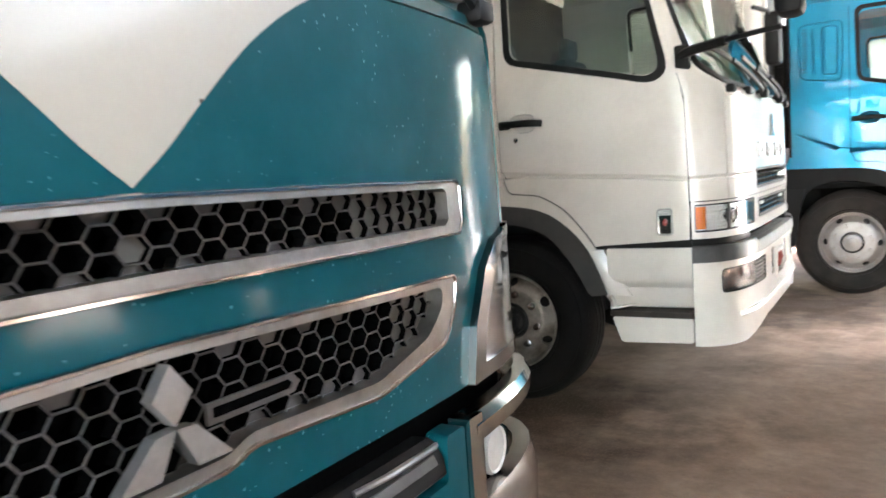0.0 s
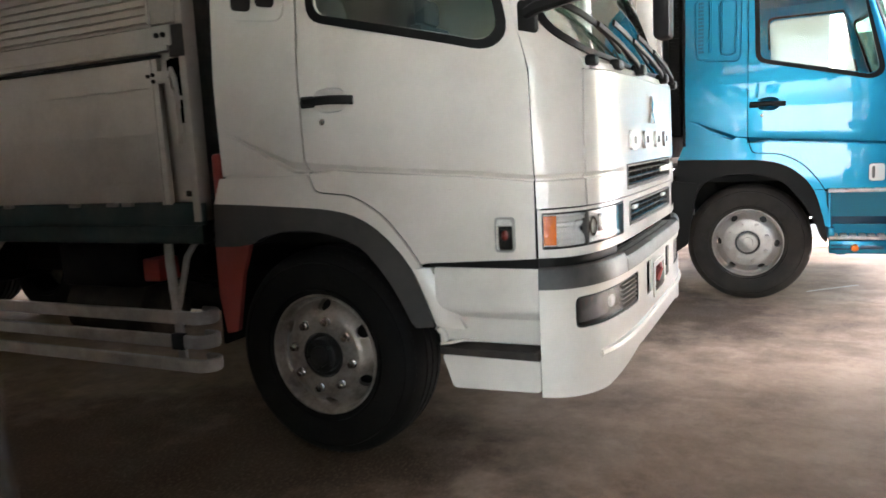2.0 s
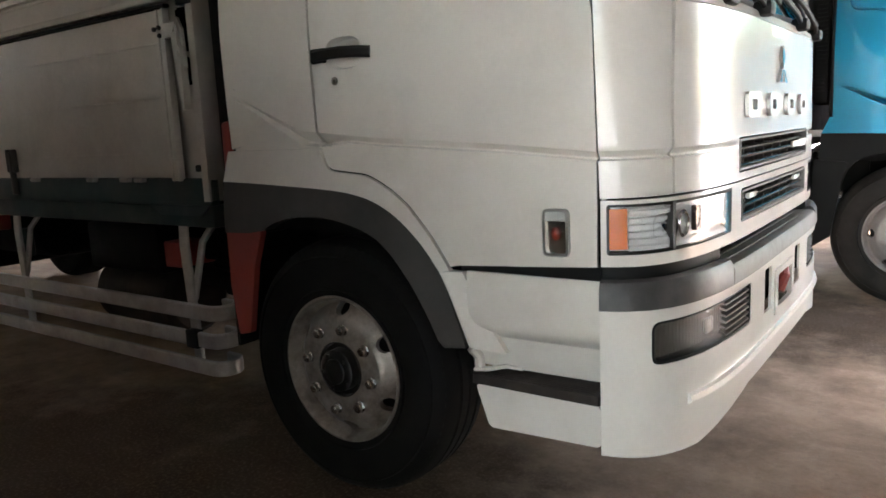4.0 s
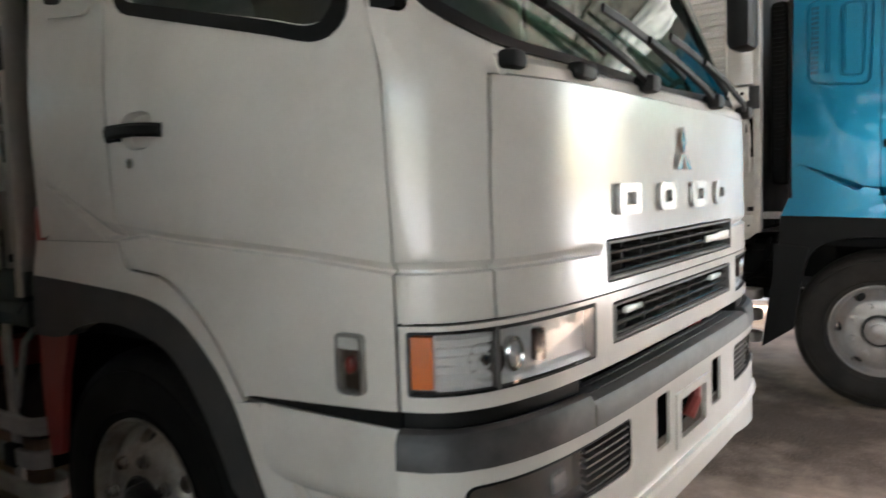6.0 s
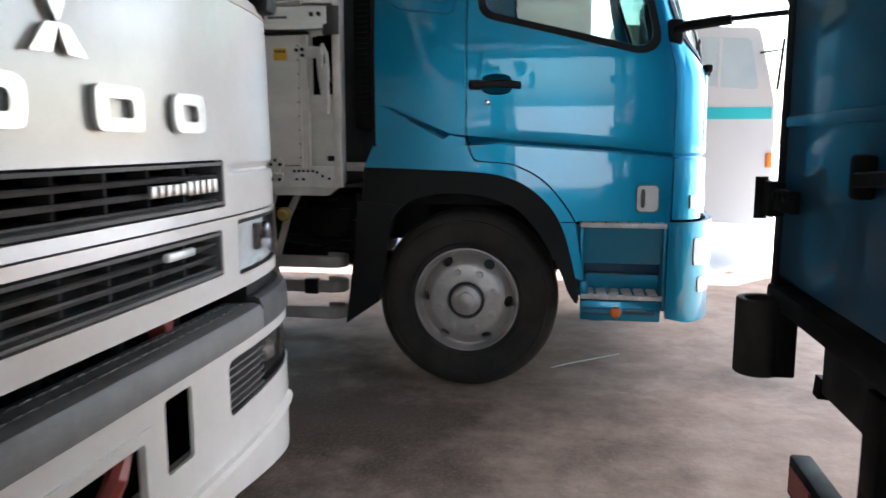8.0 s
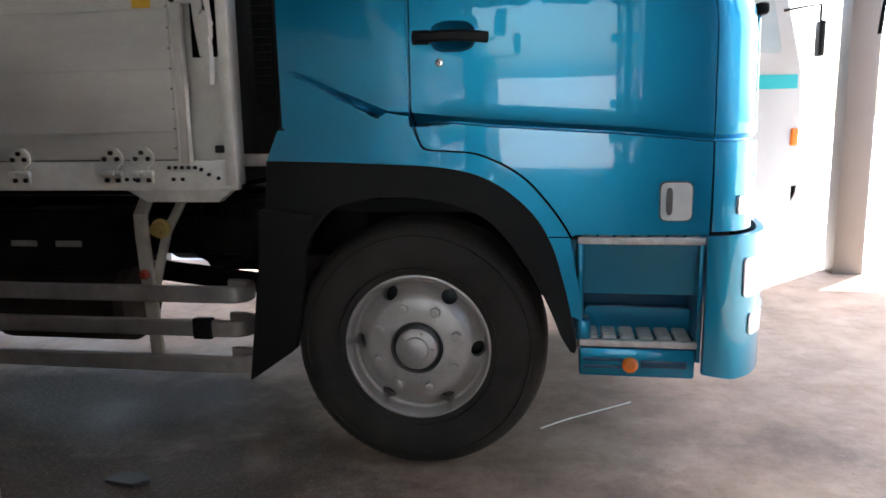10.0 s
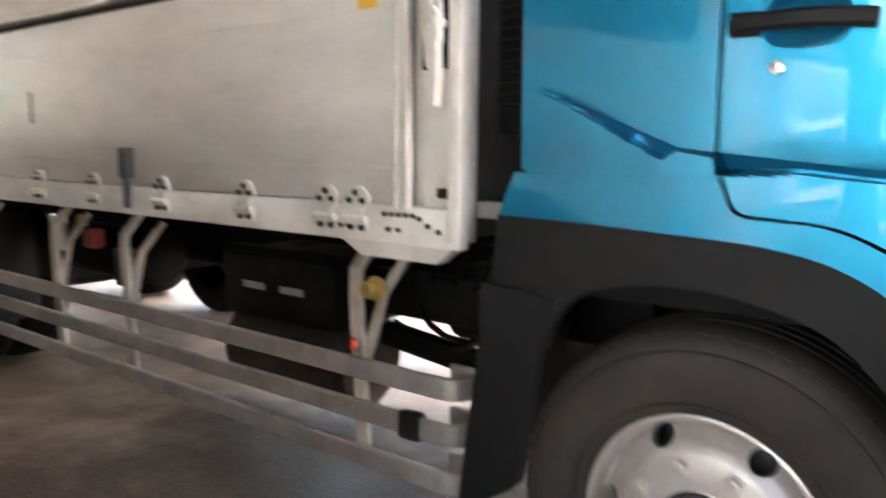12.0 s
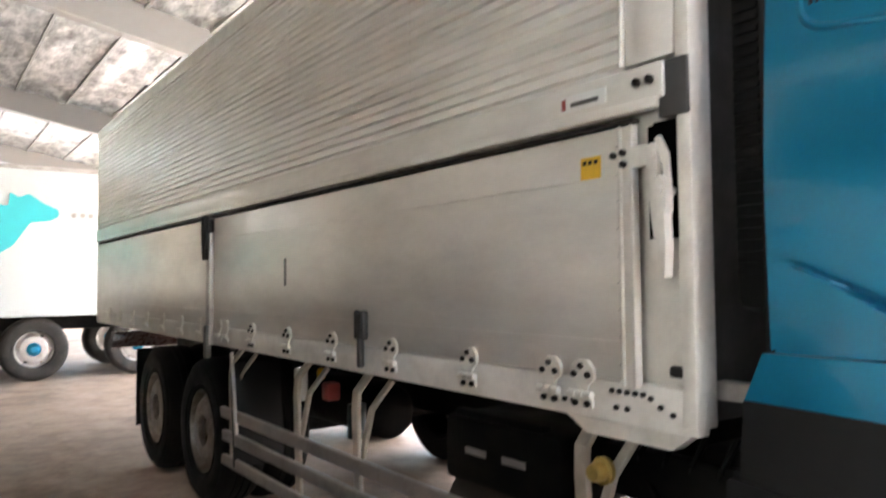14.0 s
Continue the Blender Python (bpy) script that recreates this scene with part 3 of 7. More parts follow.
def crease_height(u, v):
    return float(np.interp(u, (-0.453, -0.086, 0.301, 0.797, 1.1), (1.606, 1.455, 1.416, 1.382, 1.352)))


def cab_point(q, z, off=0.0, crease=True):
    a = abs(q)
    if a >= CAB_L:
        u, v, nu, nv = CAB_A - (a - CAB_L), -CAB_W, 0.0, -1.0
    else:
        s = CAB_L - a
        u, v = float(np.interp(s, _len, _pu)), float(np.interp(s, _len, _pv))
        e = 0.01
        du = float(np.interp(s + e, _len, _pu)) - float(np.interp(s - e, _len, _pu))
        dv = float(np.interp(s + e, _len, _pv)) - float(np.interp(s - e, _len, _pv))
        d = math.hypot(du, dv)
        nu, nv = dv / d, -du / d
    if crease:
        wide = float(np.interp(u, (-0.47, -0.06, 0.03, 0.15), (0.15, 1.0, 0.9, 0.5)))
        amp = wide * min(1, max(0, (u + 0.50) / 0.08)) * min(1, max(0, (abs(v) - 0.64) / 0.06))
        dz = (z - crease_height(u, v)) / wide
        off += amp * float(np.interp(dz, (-0.058, -0.050, -0.003), (0.0, -0.046, 0.0)))
    if -0.55 < u < 1.15 and nv < -0.5:
        off += (0.014 * (1 - ((u - 0.32) / 0.86) ** 2) if abs(u - 0.32) < 0.86 else 0) + (0.010 * (1 - ((z - 1.85) / 0.45) ** 2) if abs(z - 1.85) < 0.45 else 0)
    u, v = u + nu * off, v + nv * off
    w = min(1, max(0, (u - 0.75) / 0.5))
    u -= w * (0.02 * max(0, z - 1.2) + (0.34 * (z - 1.77) if z > 1.77 else 0))
    if z > 1.85:
        v *= 1 - 0.045 * (z - 1.85)
    if q > 0:
        v = -v
    return Vector((u, v, z))


def side_u(q):
    a = abs(q)
    return CAB_A - (a - CAB_L) if a >= CAB_L else float(np.interp(CAB_L - a, _len, _pu))


def skin(poly, off=0.0, thick=0.012, holes=(), mirror=False, bm=None, zstep=0.08, qstep=0.12, crease=True):
    """A curved panel from an outline in (q, z). Where the pressed crease runs through it, the grid follows the crease."""
    rise = (lambda q: crease_height(side_u(q), 0) - 1.40) if crease else (lambda q: 0.0)
    bm2 = bmesh.new()
    edges = []
    for loop in (poly, *holes):
        pts = []
        for a, b in zip(loop, list(loop[1:]) + list(loop[:1])):
            n = max(1, int(abs(a[0] - b[0]) / 0.09)) if crease else 1
            pts += [(a[0] + (b[0] - a[0]) * k / n, a[1] + (b[1] - a[1]) * k / n) for k in range(n)]
        vs = [bm2.verts.new((a, b - rise(a), 0)) for a, b in pts]
        edges += [bm2.edges.new((vs[i], vs[(i + 1) % len(vs)])) for i in range(len(vs))]
    bmesh.ops.triangle_fill(bm2, use_beauty=True, use_dissolve=False, edges=edges)
    q0, q1 = min(v.co.x for v in bm2.verts), max(v.co.x for v in bm2.verts)
    z0, z1 = min(v.co.y for v in bm2.verts), max(v.co.y for v in bm2.verts)
    qs, q = [], q0
    while q < q1:
        corner = 0.12 < CAB_L - abs(q) < 0.62
        q += 0.03 if corner else qstep
        qs.append(q)
    zs, z = [], z0
    while z < z1:
        z += zstep
        zs.append(z)
    if crease:
        qs += [s * q_side(u) for u in (-0.475, -0.453, -0.41, -0.37, -0.33, -0.29, -0.25, -0.21, -0.17, -0.13, -0.086, -0.06, -0.03, 0.03, 0.09, 0.15, 0.301, 0.797, 1.1) for s in (-1, 1)]
        zs += [1.40 + d for d in (-0.058, -0.054, -0.050, -0.044, -0.038, -0.031, -0.026, -0.020, -0.014, -0.008, -0.003, 0.006)]
    for q in qs:
        if q0 < q < q1:
            bmesh.ops.bisect_plane(bm2, geom=list(bm2.verts) + list(bm2.edges) + list(bm2.faces), dist=1e-5, plane_co=(q, 0, 0), plane_no=(1, 0, 0))
    for z in zs:
        if z0 < z < z1:
            bmesh.ops.bisect_plane(bm2, geom=list(bm2.verts) + list(bm2.edges) + list(bm2.faces), dist=1e-5, plane_co=(0, z, 0), plane_no=(0, 1, 0))
    g = bmesh.ops.extrude_face_region(bm2, geom=list(bm2.faces))
    for v in g["geom"]:
        if isinstance(v, bmesh.types.BMVert):
            v.co.z = 1
    for v in bm2.verts:
        v.co = cab_point(-v.co.x if mirror else v.co.x, v.co.y + rise(v.co.x), off - v.co.z * thick, crease)
    if bm is None:
        return bm2
    me = bpy.data.meshes.new("tmp")
    bm2.to_mesh(me)
    bm2.free()
    bm.from_mesh(me)
    bpy.data.meshes.remove(me)
    return bm


def band(q0, q1, profile, step=0.06, bm=None, crease=False):
    """A strip round the cab: a closed profile of (off, z) moved from q0 to q1."""
    bm = bm or bmesh.new()
    n = max(2, int((q1 - q0) / step))
    rings = []
    for i in range(n + 1):
        q = q0 + (q1 - q0) * i / n
        rings.append([bm.verts.new(cab_point(q, z, o, crease)) for o, z in profile])
    k = len(profile)
    for a, b in zip(rings, rings[1:]):
        for i in range(k):
            bm.faces.new((a[i], a[(i + 1) % k], b[(i + 1) % k], b[i]))
    bm.faces.new(rings[0])
    bm.faces.new(rings[-1][::-1])
    return bm


def side(*pts):
    """Side coordinates (u, z) to (q, z)."""
    return [(q_side(u), z) for u, z in pts]


def front(*pts):
    return [(q_front(v), z) for v, z in pts]


# ---- wheels ----
def evaluated(ob):
    dg = bpy.context.evaluated_depsgraph_get()
    return bpy.data.meshes.new_from_object(ob.evaluated_get(dg))


def rim_mesh(mat):
    """Pressed steel wheel with six hand holes, outer face towards -y at 0."""
    bm = lathe([(0.298, -0.005), (0.298, 0.006), (0.290, 0.008), (0.283, 0.0), (0.278, -0.03), (0.272, -0.045), (0.262, -0.05), (0.245, -0.036), (0.222, -0.012), (0.208, 0.0), (0.196, 0.004),
                (0.110, 0.004), (0.110, -0.03), (0.192, -0.03), (0.205, -0.034), (0.235, -0.068), (0.262, -0.085), (0.286, -0.085), (0.290, -0.02)], seg=72, closed=True)
    me = mesh_of("rim", bm, mat, 40)
    ob = new("rim_blank", me)
    cut = bmesh.new()
    for k in range(6):
        a = radians(60 * k)
        p = Vector((0.238 * math.cos(a), 0, 0.238 * math.sin(a)))
        n = Vector((math.cos(a) * 0.35, -1, math.sin(a) * 0.35)).normalized()
        g = bmesh.ops.create_cone(cut, cap_ends=True, segments=20, radius1=0.033, radius2=0.033, depth=0.2,
                                  matrix=Matrix.Translation(p + Vector((0, 0.045, 0))) @ n.to_track_quat("Z", "Y").to_matrix().to_4x4())
    cme = bpy.data.meshes.new("cut")
    cut.to_mesh(cme)
    cut.free()
    cob = new("cut_blank", cme)
    mod = ob.modifiers.new("holes", "BOOLEAN")
    mod.operation, mod.object, mod.solver = "DIFFERENCE", cob, "EXACT"
    bpy.context.view_layer.update()
    done = evaluated(ob)
    done.materials.clear()
    done.materials.append(M[mat])
    done.set_sharp_from_angle(angle=radians(40))
    bpy.data.objects.remove(ob)
    bpy.data.objects.remove(cob)
    return done


def tyre_mesh(mat):
    """Radial truck tyre, 1.04 m across, with tread grooves and blocks on the shoulder."""
    prof = [(0.288, 0.0), (0.296, 0.014), (0.315, 0.020), (0.36, 0.028), (0.40, 0.032), (0.44, 0.030), (0.475, 0.018), (0.490, 0.008), (0.503, -0.012), (0.512, -0.03)]
    w = 0.26
    tread = []
    for g in (-0.075, -0.13, -0.185):
        tread += [(0.518, g + 0.009), (0.505, g + 0.006), (0.505, g - 0.006), (0.518, g - 0.009)]
    back = [(r, -w - h) for r, h in reversed(prof)]
    bm = lathe(prof + tread + back, seg=96, closed=True)
    for k in range(80):
        a = 2 * math.pi * k / 80
        for h, s in ((-0.018, 1), (-w + 0.018, -1)):
            r = 0.4930
            box((r * math.cos(a), -h, r * math.sin(a)), (0.010, 0.036, 0.018), bm=bm, rot=Matrix.Rotation(-a, 4, "Y"))
    for rr, hh in ((0.325, 0.027), (0.455, 0.026)):
        lathe([(rr - 0.004, hh - 0.004), (rr, hh + 0.006), (rr + 0.004, hh - 0.004)], seg=96, bm=bm)
    return mesh_of("tyre", bm, mat, 30)


RIM = {k: rim_mesh(k) for k in ("wheel", "old_wheel")}
TYRE = {"wheel": tyre_mesh("rubber"), "old_wheel": tyre_mesh("black_rubber")}
NUT = {}
for _k in ("wheel", "old_wheel"):
    _b = cyl((0, 0.004, 0), (0, -0.024, 0), 0.0205, seg=6, bevel=0.002)
    cyl((0, 0.004, 0), (0, -0.004, 0), 0.023, bm=_b, seg=18)
    cyl((0, -0.02, 0), (0, -0.030, 0), 0.009, bm=_b, seg=10)
    NUT[_k] = mesh_of("wheel_nut", _b, "chrome" if _k == "old_wheel" else _k, 40)


def wheel(parent, u, v, z=0.515, style="wheel", hub="wheel", turn=0.0, outward=-1, dual=False):
    """A wheel whose outer face lies at v; outward -1 faces -y."""
    m = Matrix.Translation((u, v, z)) @ Matrix.Rotation(0 if outward < 0 else math.pi, 4, "Z") @ Matrix.Rotation(radians(turn), 4, "Y")
    tyre = put("wheel", TYRE[style], parent, "black radial truck wheel", m)
    deep = 0.13 if dual else 0.018
    rim = put("rim", RIM[style], tyre, "", Matrix.Translation((0, deep - 0.032, 0)) if not dual else Matrix.Translation((0, 0.0, 0)))
    if dual:
        part("dish", lathe([(0.283, 0.0), (0.270, -0.10), (0.20, -0.14), (0.0, -0.15)], seg=48), style, tyre)
    base = deep - 0.032
    for k in range(8):
        a = radians(45 * k + 20)
        put("wheel_nut", NUT[style], tyre, "", Matrix.Translation((0.168 * math.cos(a), base - 0.004, 0.168 * math.sin(a))))
    cap = lathe([(0.112, -0.03), (0.112, 0.008), (0.107, 0.010), (0.104, -0.02), (0.088, -0.022), (0.086, -0.02), (0.084, 0.028), (0.077, 0.034), (0.052, 0.036), (0.050, 0.042), (0.042, 0.046), (0.0, 0.047)], seg=40)
    if not dual:
        part("brake_drum", cyl((0, 0.13, 0), (0, 0.24, 0), 0.262, seg=32, bevel=0.01), "grease", tyre)
    part("hub_ring", lathe([(0.105, -0.012), (0.087, -0.012), (0.087, -0.02), (0.105, -0.02)], seg=40, closed=True), "grease", tyre, "", 40, Matrix.Translation((0, base, 0)))
    for k in range(5):
        a = radians(72 * k)
        cyl((0.067 * math.cos(a), -0.030, 0.067 * math.sin(a)), (0.067 * math.cos(a), -0.043, 0.067 * math.sin(a)), 0.007, bm=cap, seg=8)
    part("hub_cap", cap, hub, tyre, "", 40, Matrix.Translation((0, base, 0)))
    return tyre


# ---- pieces of the cab ----
DOOR_CUT = spline([(0.0, 1.45), (0.018, 1.37), (0.05, 1.308), (0.14, 1.294), (0.25, 1.276), (0.39, 1.195), (0.50, 1.078), (0.575, 0.972)])
ARCH = spline([(-0.585, 1.258), (-0.40, 1.252), (-0.227, 1.244), (0.123, 1.221), (0.307, 1.168), (0.451, 1.058), (0.542, 0.935), (0.609, 0.774), (0.650, 0.62), (0.662, 0.55)])
ARCH_IN = spline([(-0.44, 0.90), (-0.40, 1.00), (-0.30, 1.085), (-0.10, 1.125), (0.10, 1.11), (0.27, 1.05), (0.39, 0.93), (0.48, 0.79), (0.55, 0.64), (0.585, 0.53)])
STEP_DOOR_CUT = spline([(0.0, 1.45), (0.018, 1.37), (0.05, 1.308), (0.14, 1.297), (0.265, 1.281), (0.415, 1.204), (0.528, 1.085), (0.603, 0.972)])
STEP_ARCH = spline([(-0.585, 1.266), (-0.40, 1.262), (-0.227, 1.256), (0.123, 1.236), (0.307, 1.184), (0.451, 1.072), (0.530, 0.948), (0.580, 0.79), (0.612, 0.65), (0.630, 0.55)])
GRIP = [(q_side(0.165 + 0.085 * math.copysign(abs(math.cos(a)) ** 0.7, math.cos(a))), 1.715 + 0.056 * math.copysign(abs(math.sin(a)) ** 0.7, math.sin(a))) for a in np.linspace(0, 2 * math.pi, 25)[:-1]]
WIN = rounded([(0.085, 2.72), (0.105, 2.098), (0.935, 1.897), (1.02, 1.94), (1.00, 2.72)], 0.07)


def cab(truck, paint, lip_style):
    """The shell of a cab-over truck, its doors, glass, arches and what hangs on them."""
    hole_w = [(q_side(u), z) for u, z in rounded([(0.06, 2.76), (0.075, 2.08), (0.95, 1.862), (1.055, 1.92), (1.03, 2.76)], 0.07)]
    hole_f = [(-a, z) for a, z in hole_w]
    qr = q_side(-0.515)
    screen = rounded([(q_side(1.17), 2.62), (q_side(1.195), 1.93), (q_front(-1.0), 1.835), (q_front(0), 1.80), (q_front(1.0), 1.835), (-q_side(1.195), 1.93), (-q_side(1.17), 2.62)], 0.10)
    qa, qc = q_side(0.56), q_side(1.125)
    low = [(qr, 1.31), (q_side(0.05), 1.31), (q_side(0.34), 1.24), (qa, 1.02), (qc, 1.02), (qc, 1.772)]
    shell = skin(low + [(-a, z) for a, z in low[::-1]] + [(-qr, 2.86), (qr, 2.86)], -0.020, 0.03, holes=(hole_w, hole_f, screen, GRIP, [(-a, z) for a, z in GRIP]), zstep=0.2)
    part("cab_shell", shell, paint, truck)
    # roof, rear wall, floor
    roof = bmesh.new()
    ring = [roof.verts.new(cab_point(qr + (-2 * qr) * i / 60, 2.86, -0.012)) for i in range(61)]
    ring2 = [roof.verts.new(Vector((v.co.x * 0.9 + 0.02, v.co.y * 0.9, 2.97))) for v in ring]
    for i in range(60):
        roof.faces.new((ring[i], ring[i + 1], ring2[i + 1], ring2[i]))
    roof.faces.new(ring2)
    part("roof", roof, paint, truck)
    part("rear_wall", box((-0.53, 0, 1.95), (0.03, 2.42, 1.86), 0.01), "black", truck)
    part("firewall", box((1.13, 0, 1.40), (0.03, 2.25, 0.80), 0.01), "ink", truck)
    part("cab_floor", box((0.30, 0, 1.08), (1.50, 2.3, 0.05)), "chassis", truck)
    # seats, dashboard, steering wheel (right-hand drive: the side that faces -y)
    for v in (-0.70, 0.70):
        bm = box((0.05, v, 1.62), (0.50, 0.52, 0.16), 0.05)
        box((-0.24, v, 1.98), (0.15, 0.50, 0.70), 0.05, bm=bm, rot=Matrix.Rotation(radians(-10), 4, "Y"))
        box((-0.30, v, 2.42), (0.10, 0.26, 0.18), 0.04, bm=bm)
        part("seat", bm, "seat", truck)
    part("dashboard", box((0.93, 0, 1.62), (0.34, 2.1, 0.34), 0.06), "dash", truck)
    sw = Matrix.Translation((0.60, -0.62, 1.88)) @ Matrix.Rotation(radians(40), 4, "Y")
    bm = bmesh.new()
    sweep([sw @ Vector((0.22 * math.cos(a), 0.22 * math.sin(a), 0)) for a in np.linspace(0, 2 * math.pi, 33)], round_profile(0.014, 8), bm=bm, up=sw.to_3x3() @ Vector((0, 0, 1)))
    cyl(sw @ Vector((0, 0, 0.02)), sw @ Vector((0, 0, -0.05)), 0.07, bm=bm)
    for a in (0.5, 2.6, 4.7):
        cyl(sw @ Vector((0, 0, 0)), sw @ Vector((0.22 * math.cos(a), 0.22 * math.sin(a), 0)), 0.012, bm=bm, seg=8)
    cyl(sw @ Vector((0, 0, -0.05)), (0.86, -0.62, 1.62), 0.03, bm=bm)
    part("steering_wheel", bm, "black", truck)
    # glass
    pane = [(q_side(u), z) for u, z in rounded([(0.07, 2.75), (0.088, 2.085), (0.94, 1.875), (1.035, 1.93), (1.015, 2.75)], 0.07)]
    rim = [(q_side(u), z) for u, z in rounded([(0.045, 2.775), (0.062, 2.072), (0.955, 1.852), (1.068, 1.915), (1.045, 2.775)], 0.08)]
    rim_in = [(q_side(u), z) for u, z in rounded([(0.085, 2.735), (0.102, 2.10), (0.94, 1.893), (1.02, 1.94), (1.0, 2.735)], 0.06)]
    for mir in (False, True):
        w = part("side_window", skin(pane, -0.010, 0.005, mirror=mir, crease=False, zstep=0.3), "window", truck)
        w.visible_shadow = False
        part("window_seal", skin(rim, 0.007, 0.02, holes=(rim_in,), mirror=mir, crease=False, zstep=0.3), "black", truck)
    ws = part("windscreen", skin(screen, -0.016, 0.006, crease=False, zstep=0.2), "screen", truck)
    ws.visible_shadow = False
    inner = [((a - 0) * 0.965, 2.22 + (z - 2.22) * 0.93) for a, z in screen]
    part("windscreen_seal", skin(screen, -0.010, 0.014, holes=(inner,), crease=False, zstep=0.2), "black", truck)
    # doors and side panels
    door_cut = STEP_DOOR_CUT if lip_style == "steps" else DOOR_CUT
    door = side(*([(0.006, 2.80)] + [(u + 0.004, z + 0.004) for u, z in door_cut] + [(0.62, 0.983), (1.100, 0.983 if lip_style == "steps" else 1.008), (1.104, 1.40), (1.100, 2.80)]))
    quarter = side((-0.515, 1.392), (-0.008, 1.392), (-0.006, 2.80), (-0.515, 2.80))
    if lip_style == "steps":
        fender = side(*([(-0.535, 1.384), (0.004, 1.384)] + [(u - 0.002, z - 0.002) for u, z in door_cut[8:]] + [(0.630, 0.80), (0.650, 0.652)] + [p for p in STEP_ARCH[::-1] if p[1] > 0.652]))
    else:
        fender = side(*([(-0.535, 1.384), (0.004, 1.384)] + [(u - 0.002, z - 0.002) for u, z in door_cut[8:]] + [(0.578, 0.962), (0.535, 0.955)] + [p for p in ARCH[::-1] if p[1] > 0.96]))
    if lip_style == "steps":
        arch = side(*(STEP_ARCH + [(0.622, 0.525), (0.606, 0.53)] + [p for p in ARCH_IN[::-1] if p[1] > 0.58] + [(-0.46, 1.06), (-0.60, 1.06)]))
    else:
        arch = side(*([p for p in ARCH if p[1] > 0.70] + [(0.632, 0.70), (0.545, 0.69)] + [p for p in ARCH_IN[::-1] if p[1] > 0.70 and p[0] > -0.36] + [(-0.44, 1.045), (-0.60, 1.04)]))
    for mir in (False, True):
        s = 1 if mir else -1
        d = part("door", skin(door, 0.0, 0.012, holes=([(q_side(u), z) for u, z in WIN], GRIP), mirror=mir), paint, truck)
        part("quarter_panel", skin(quarter, 0.0, 0.012, mirror=mir), paint, truck)
        part("fender", skin(fender, 0.006, 0.022, mirror=mir, crease=False, zstep=0.04), paint, truck)
        if lip_style == "steps":
            part("wing_seam", skin(side((0.522, 0.972), (0.603, 0.972), (0.604, 0.977), (0.520, 0.977)), 0.008, 0.004, mirror=mir, crease=False), "void", truck)
        part("wheel_arch", skin(arch, 0.010, 0.06, mirror=mir, crease=False, zstep=0.04), "black" if lip_style == "steps" else "arch", truck)
        # near-black strips set behind the seams, as shade in the door gaps
        cut = [(0.001, 2.78)] + [(u - 0.003, z - 0.003) for u, z in door_cut]
        part("door_gap", skin(side(*(cut + [(u + 0.010, z + 0.006) for u, z in cut[::-1]])), -0.010, 0.004, mirror=mir), "void", d)
        part("door_gap", skin(side((1.096, 1.02), (1.112, 1.02), (1.112, 1.90), (1.096, 1.90)), -0.013, 0.004, mirror=mir), "void", d)
        if lip_style == "closed" and paint == "white":
            part("corner_gap", skin(front((-1.086, 1.216), (-1.071, 1.216), (-1.071, 1.50), (-1.057, 1.76), (-1.072, 1.76), (-1.086, 1.50)), -0.013, 0.004, mirror=mir), "void", truck)
        # inner wheel housing
        bm = bmesh.new()
        pts = [(-0.62, 0.62), (-0.61, 0.90), (-0.50, 1.06), (-0.2, 1.13), (0.2, 1.12), (0.42, 1.0), (0.56, 0.80), (0.60, 0.60)]
        a = [bm.verts.new((u, s * 1.20, z)) for u, z in pts]
        b = [bm.verts.new((u, s * 0.75, z)) for u, z in pts]
        for i in range(len(pts) - 1):
            bm.faces.new((a[i], a[i + 1], b[i + 1], b[i]))
        part("wheel_housing", bm, "chassis", truck)
        part("splash_board", box((-0.46, s * 0.74, 0.97), (0.30, 0.02, 0.34), 0.005), "chassis", truck)
        bm = box((-0.635, s * 0.80, 0.80), (0.02, 0.80, 0.56), 0.005)
        part("splash_board", bm, "chassis", truck)
        part("splash_board", box((0.60, s * 0.86, 0.82), (0.02, 0.60, 0.44), 0.005), "chassis", truck)
        # handle with its recess and the lock
        at_ = lambda u, z, o, s=s: cab_point(q_side(u) if s < 0 else -q_side(u), z, o)
        bm = bmesh.new()
        rings = []
        gc = (q_side(0.165), 1.715)
        for k, o in ((1.0, -0.0005), (0.97, -0.008), (0.85, -0.026), (0.5, -0.036), (0.05, -0.038)):
            rings.append([bm.verts.new(cab_point((1 if s < 0 else -1) * (gc[0] + (a - gc[0]) * k), gc[1] + (b - gc[1]) * k, o)) for a, b in GRIP])
        for ra, rb in zip(rings, rings[1:]):
            for k in range(24):
                bm.faces.new((ra[k], ra[(k + 1) % 24], rb[(k + 1) % 24], rb[k]))
        bm.faces.new(rings[-1])
        part("handle_recess", bm, paint, d)
        bm = bmesh.new()
        sweep([at_(0.022, 1.713, 0.004), at_(0.04, 1.714, 0.020), at_(0.10, 1.716, 0.026), at_(0.18, 1.716, 0.027), at_(0.26, 1.711, 0.022), at_(0.293, 1.708, 0.004)], rect_profile(0.026, 0.040, 0.009), bm=bm)
        sweep([at_(0.020, 1.714, 0.0), at_(0.020, 1.714, 0.012), at_(0.075, 1.714, 0.012), at_(0.075, 1.714, 0.0)], rect_profile(0.014, 0.052, 0.006), bm=bm)
        part("door_handle", bm, "black", d, "black plastic pull handle")
        lk = part("door_lock", cyl(at_(0.115, 1.622, -0.006), at_(0.115, 1.622, 0.005), 0.0155, bevel=0.003), "chrome", d, "round metal lock barrel")
        part("key_slot", box(at_(0.115, 1.622, 0.005), (0.004, 0.003, 0.012)), "void", lk)
        # side marker lamp
        mq = lambda pts, mir=mir: [(q_side(u), z) for u, z in rounded(pts, 0.026)]
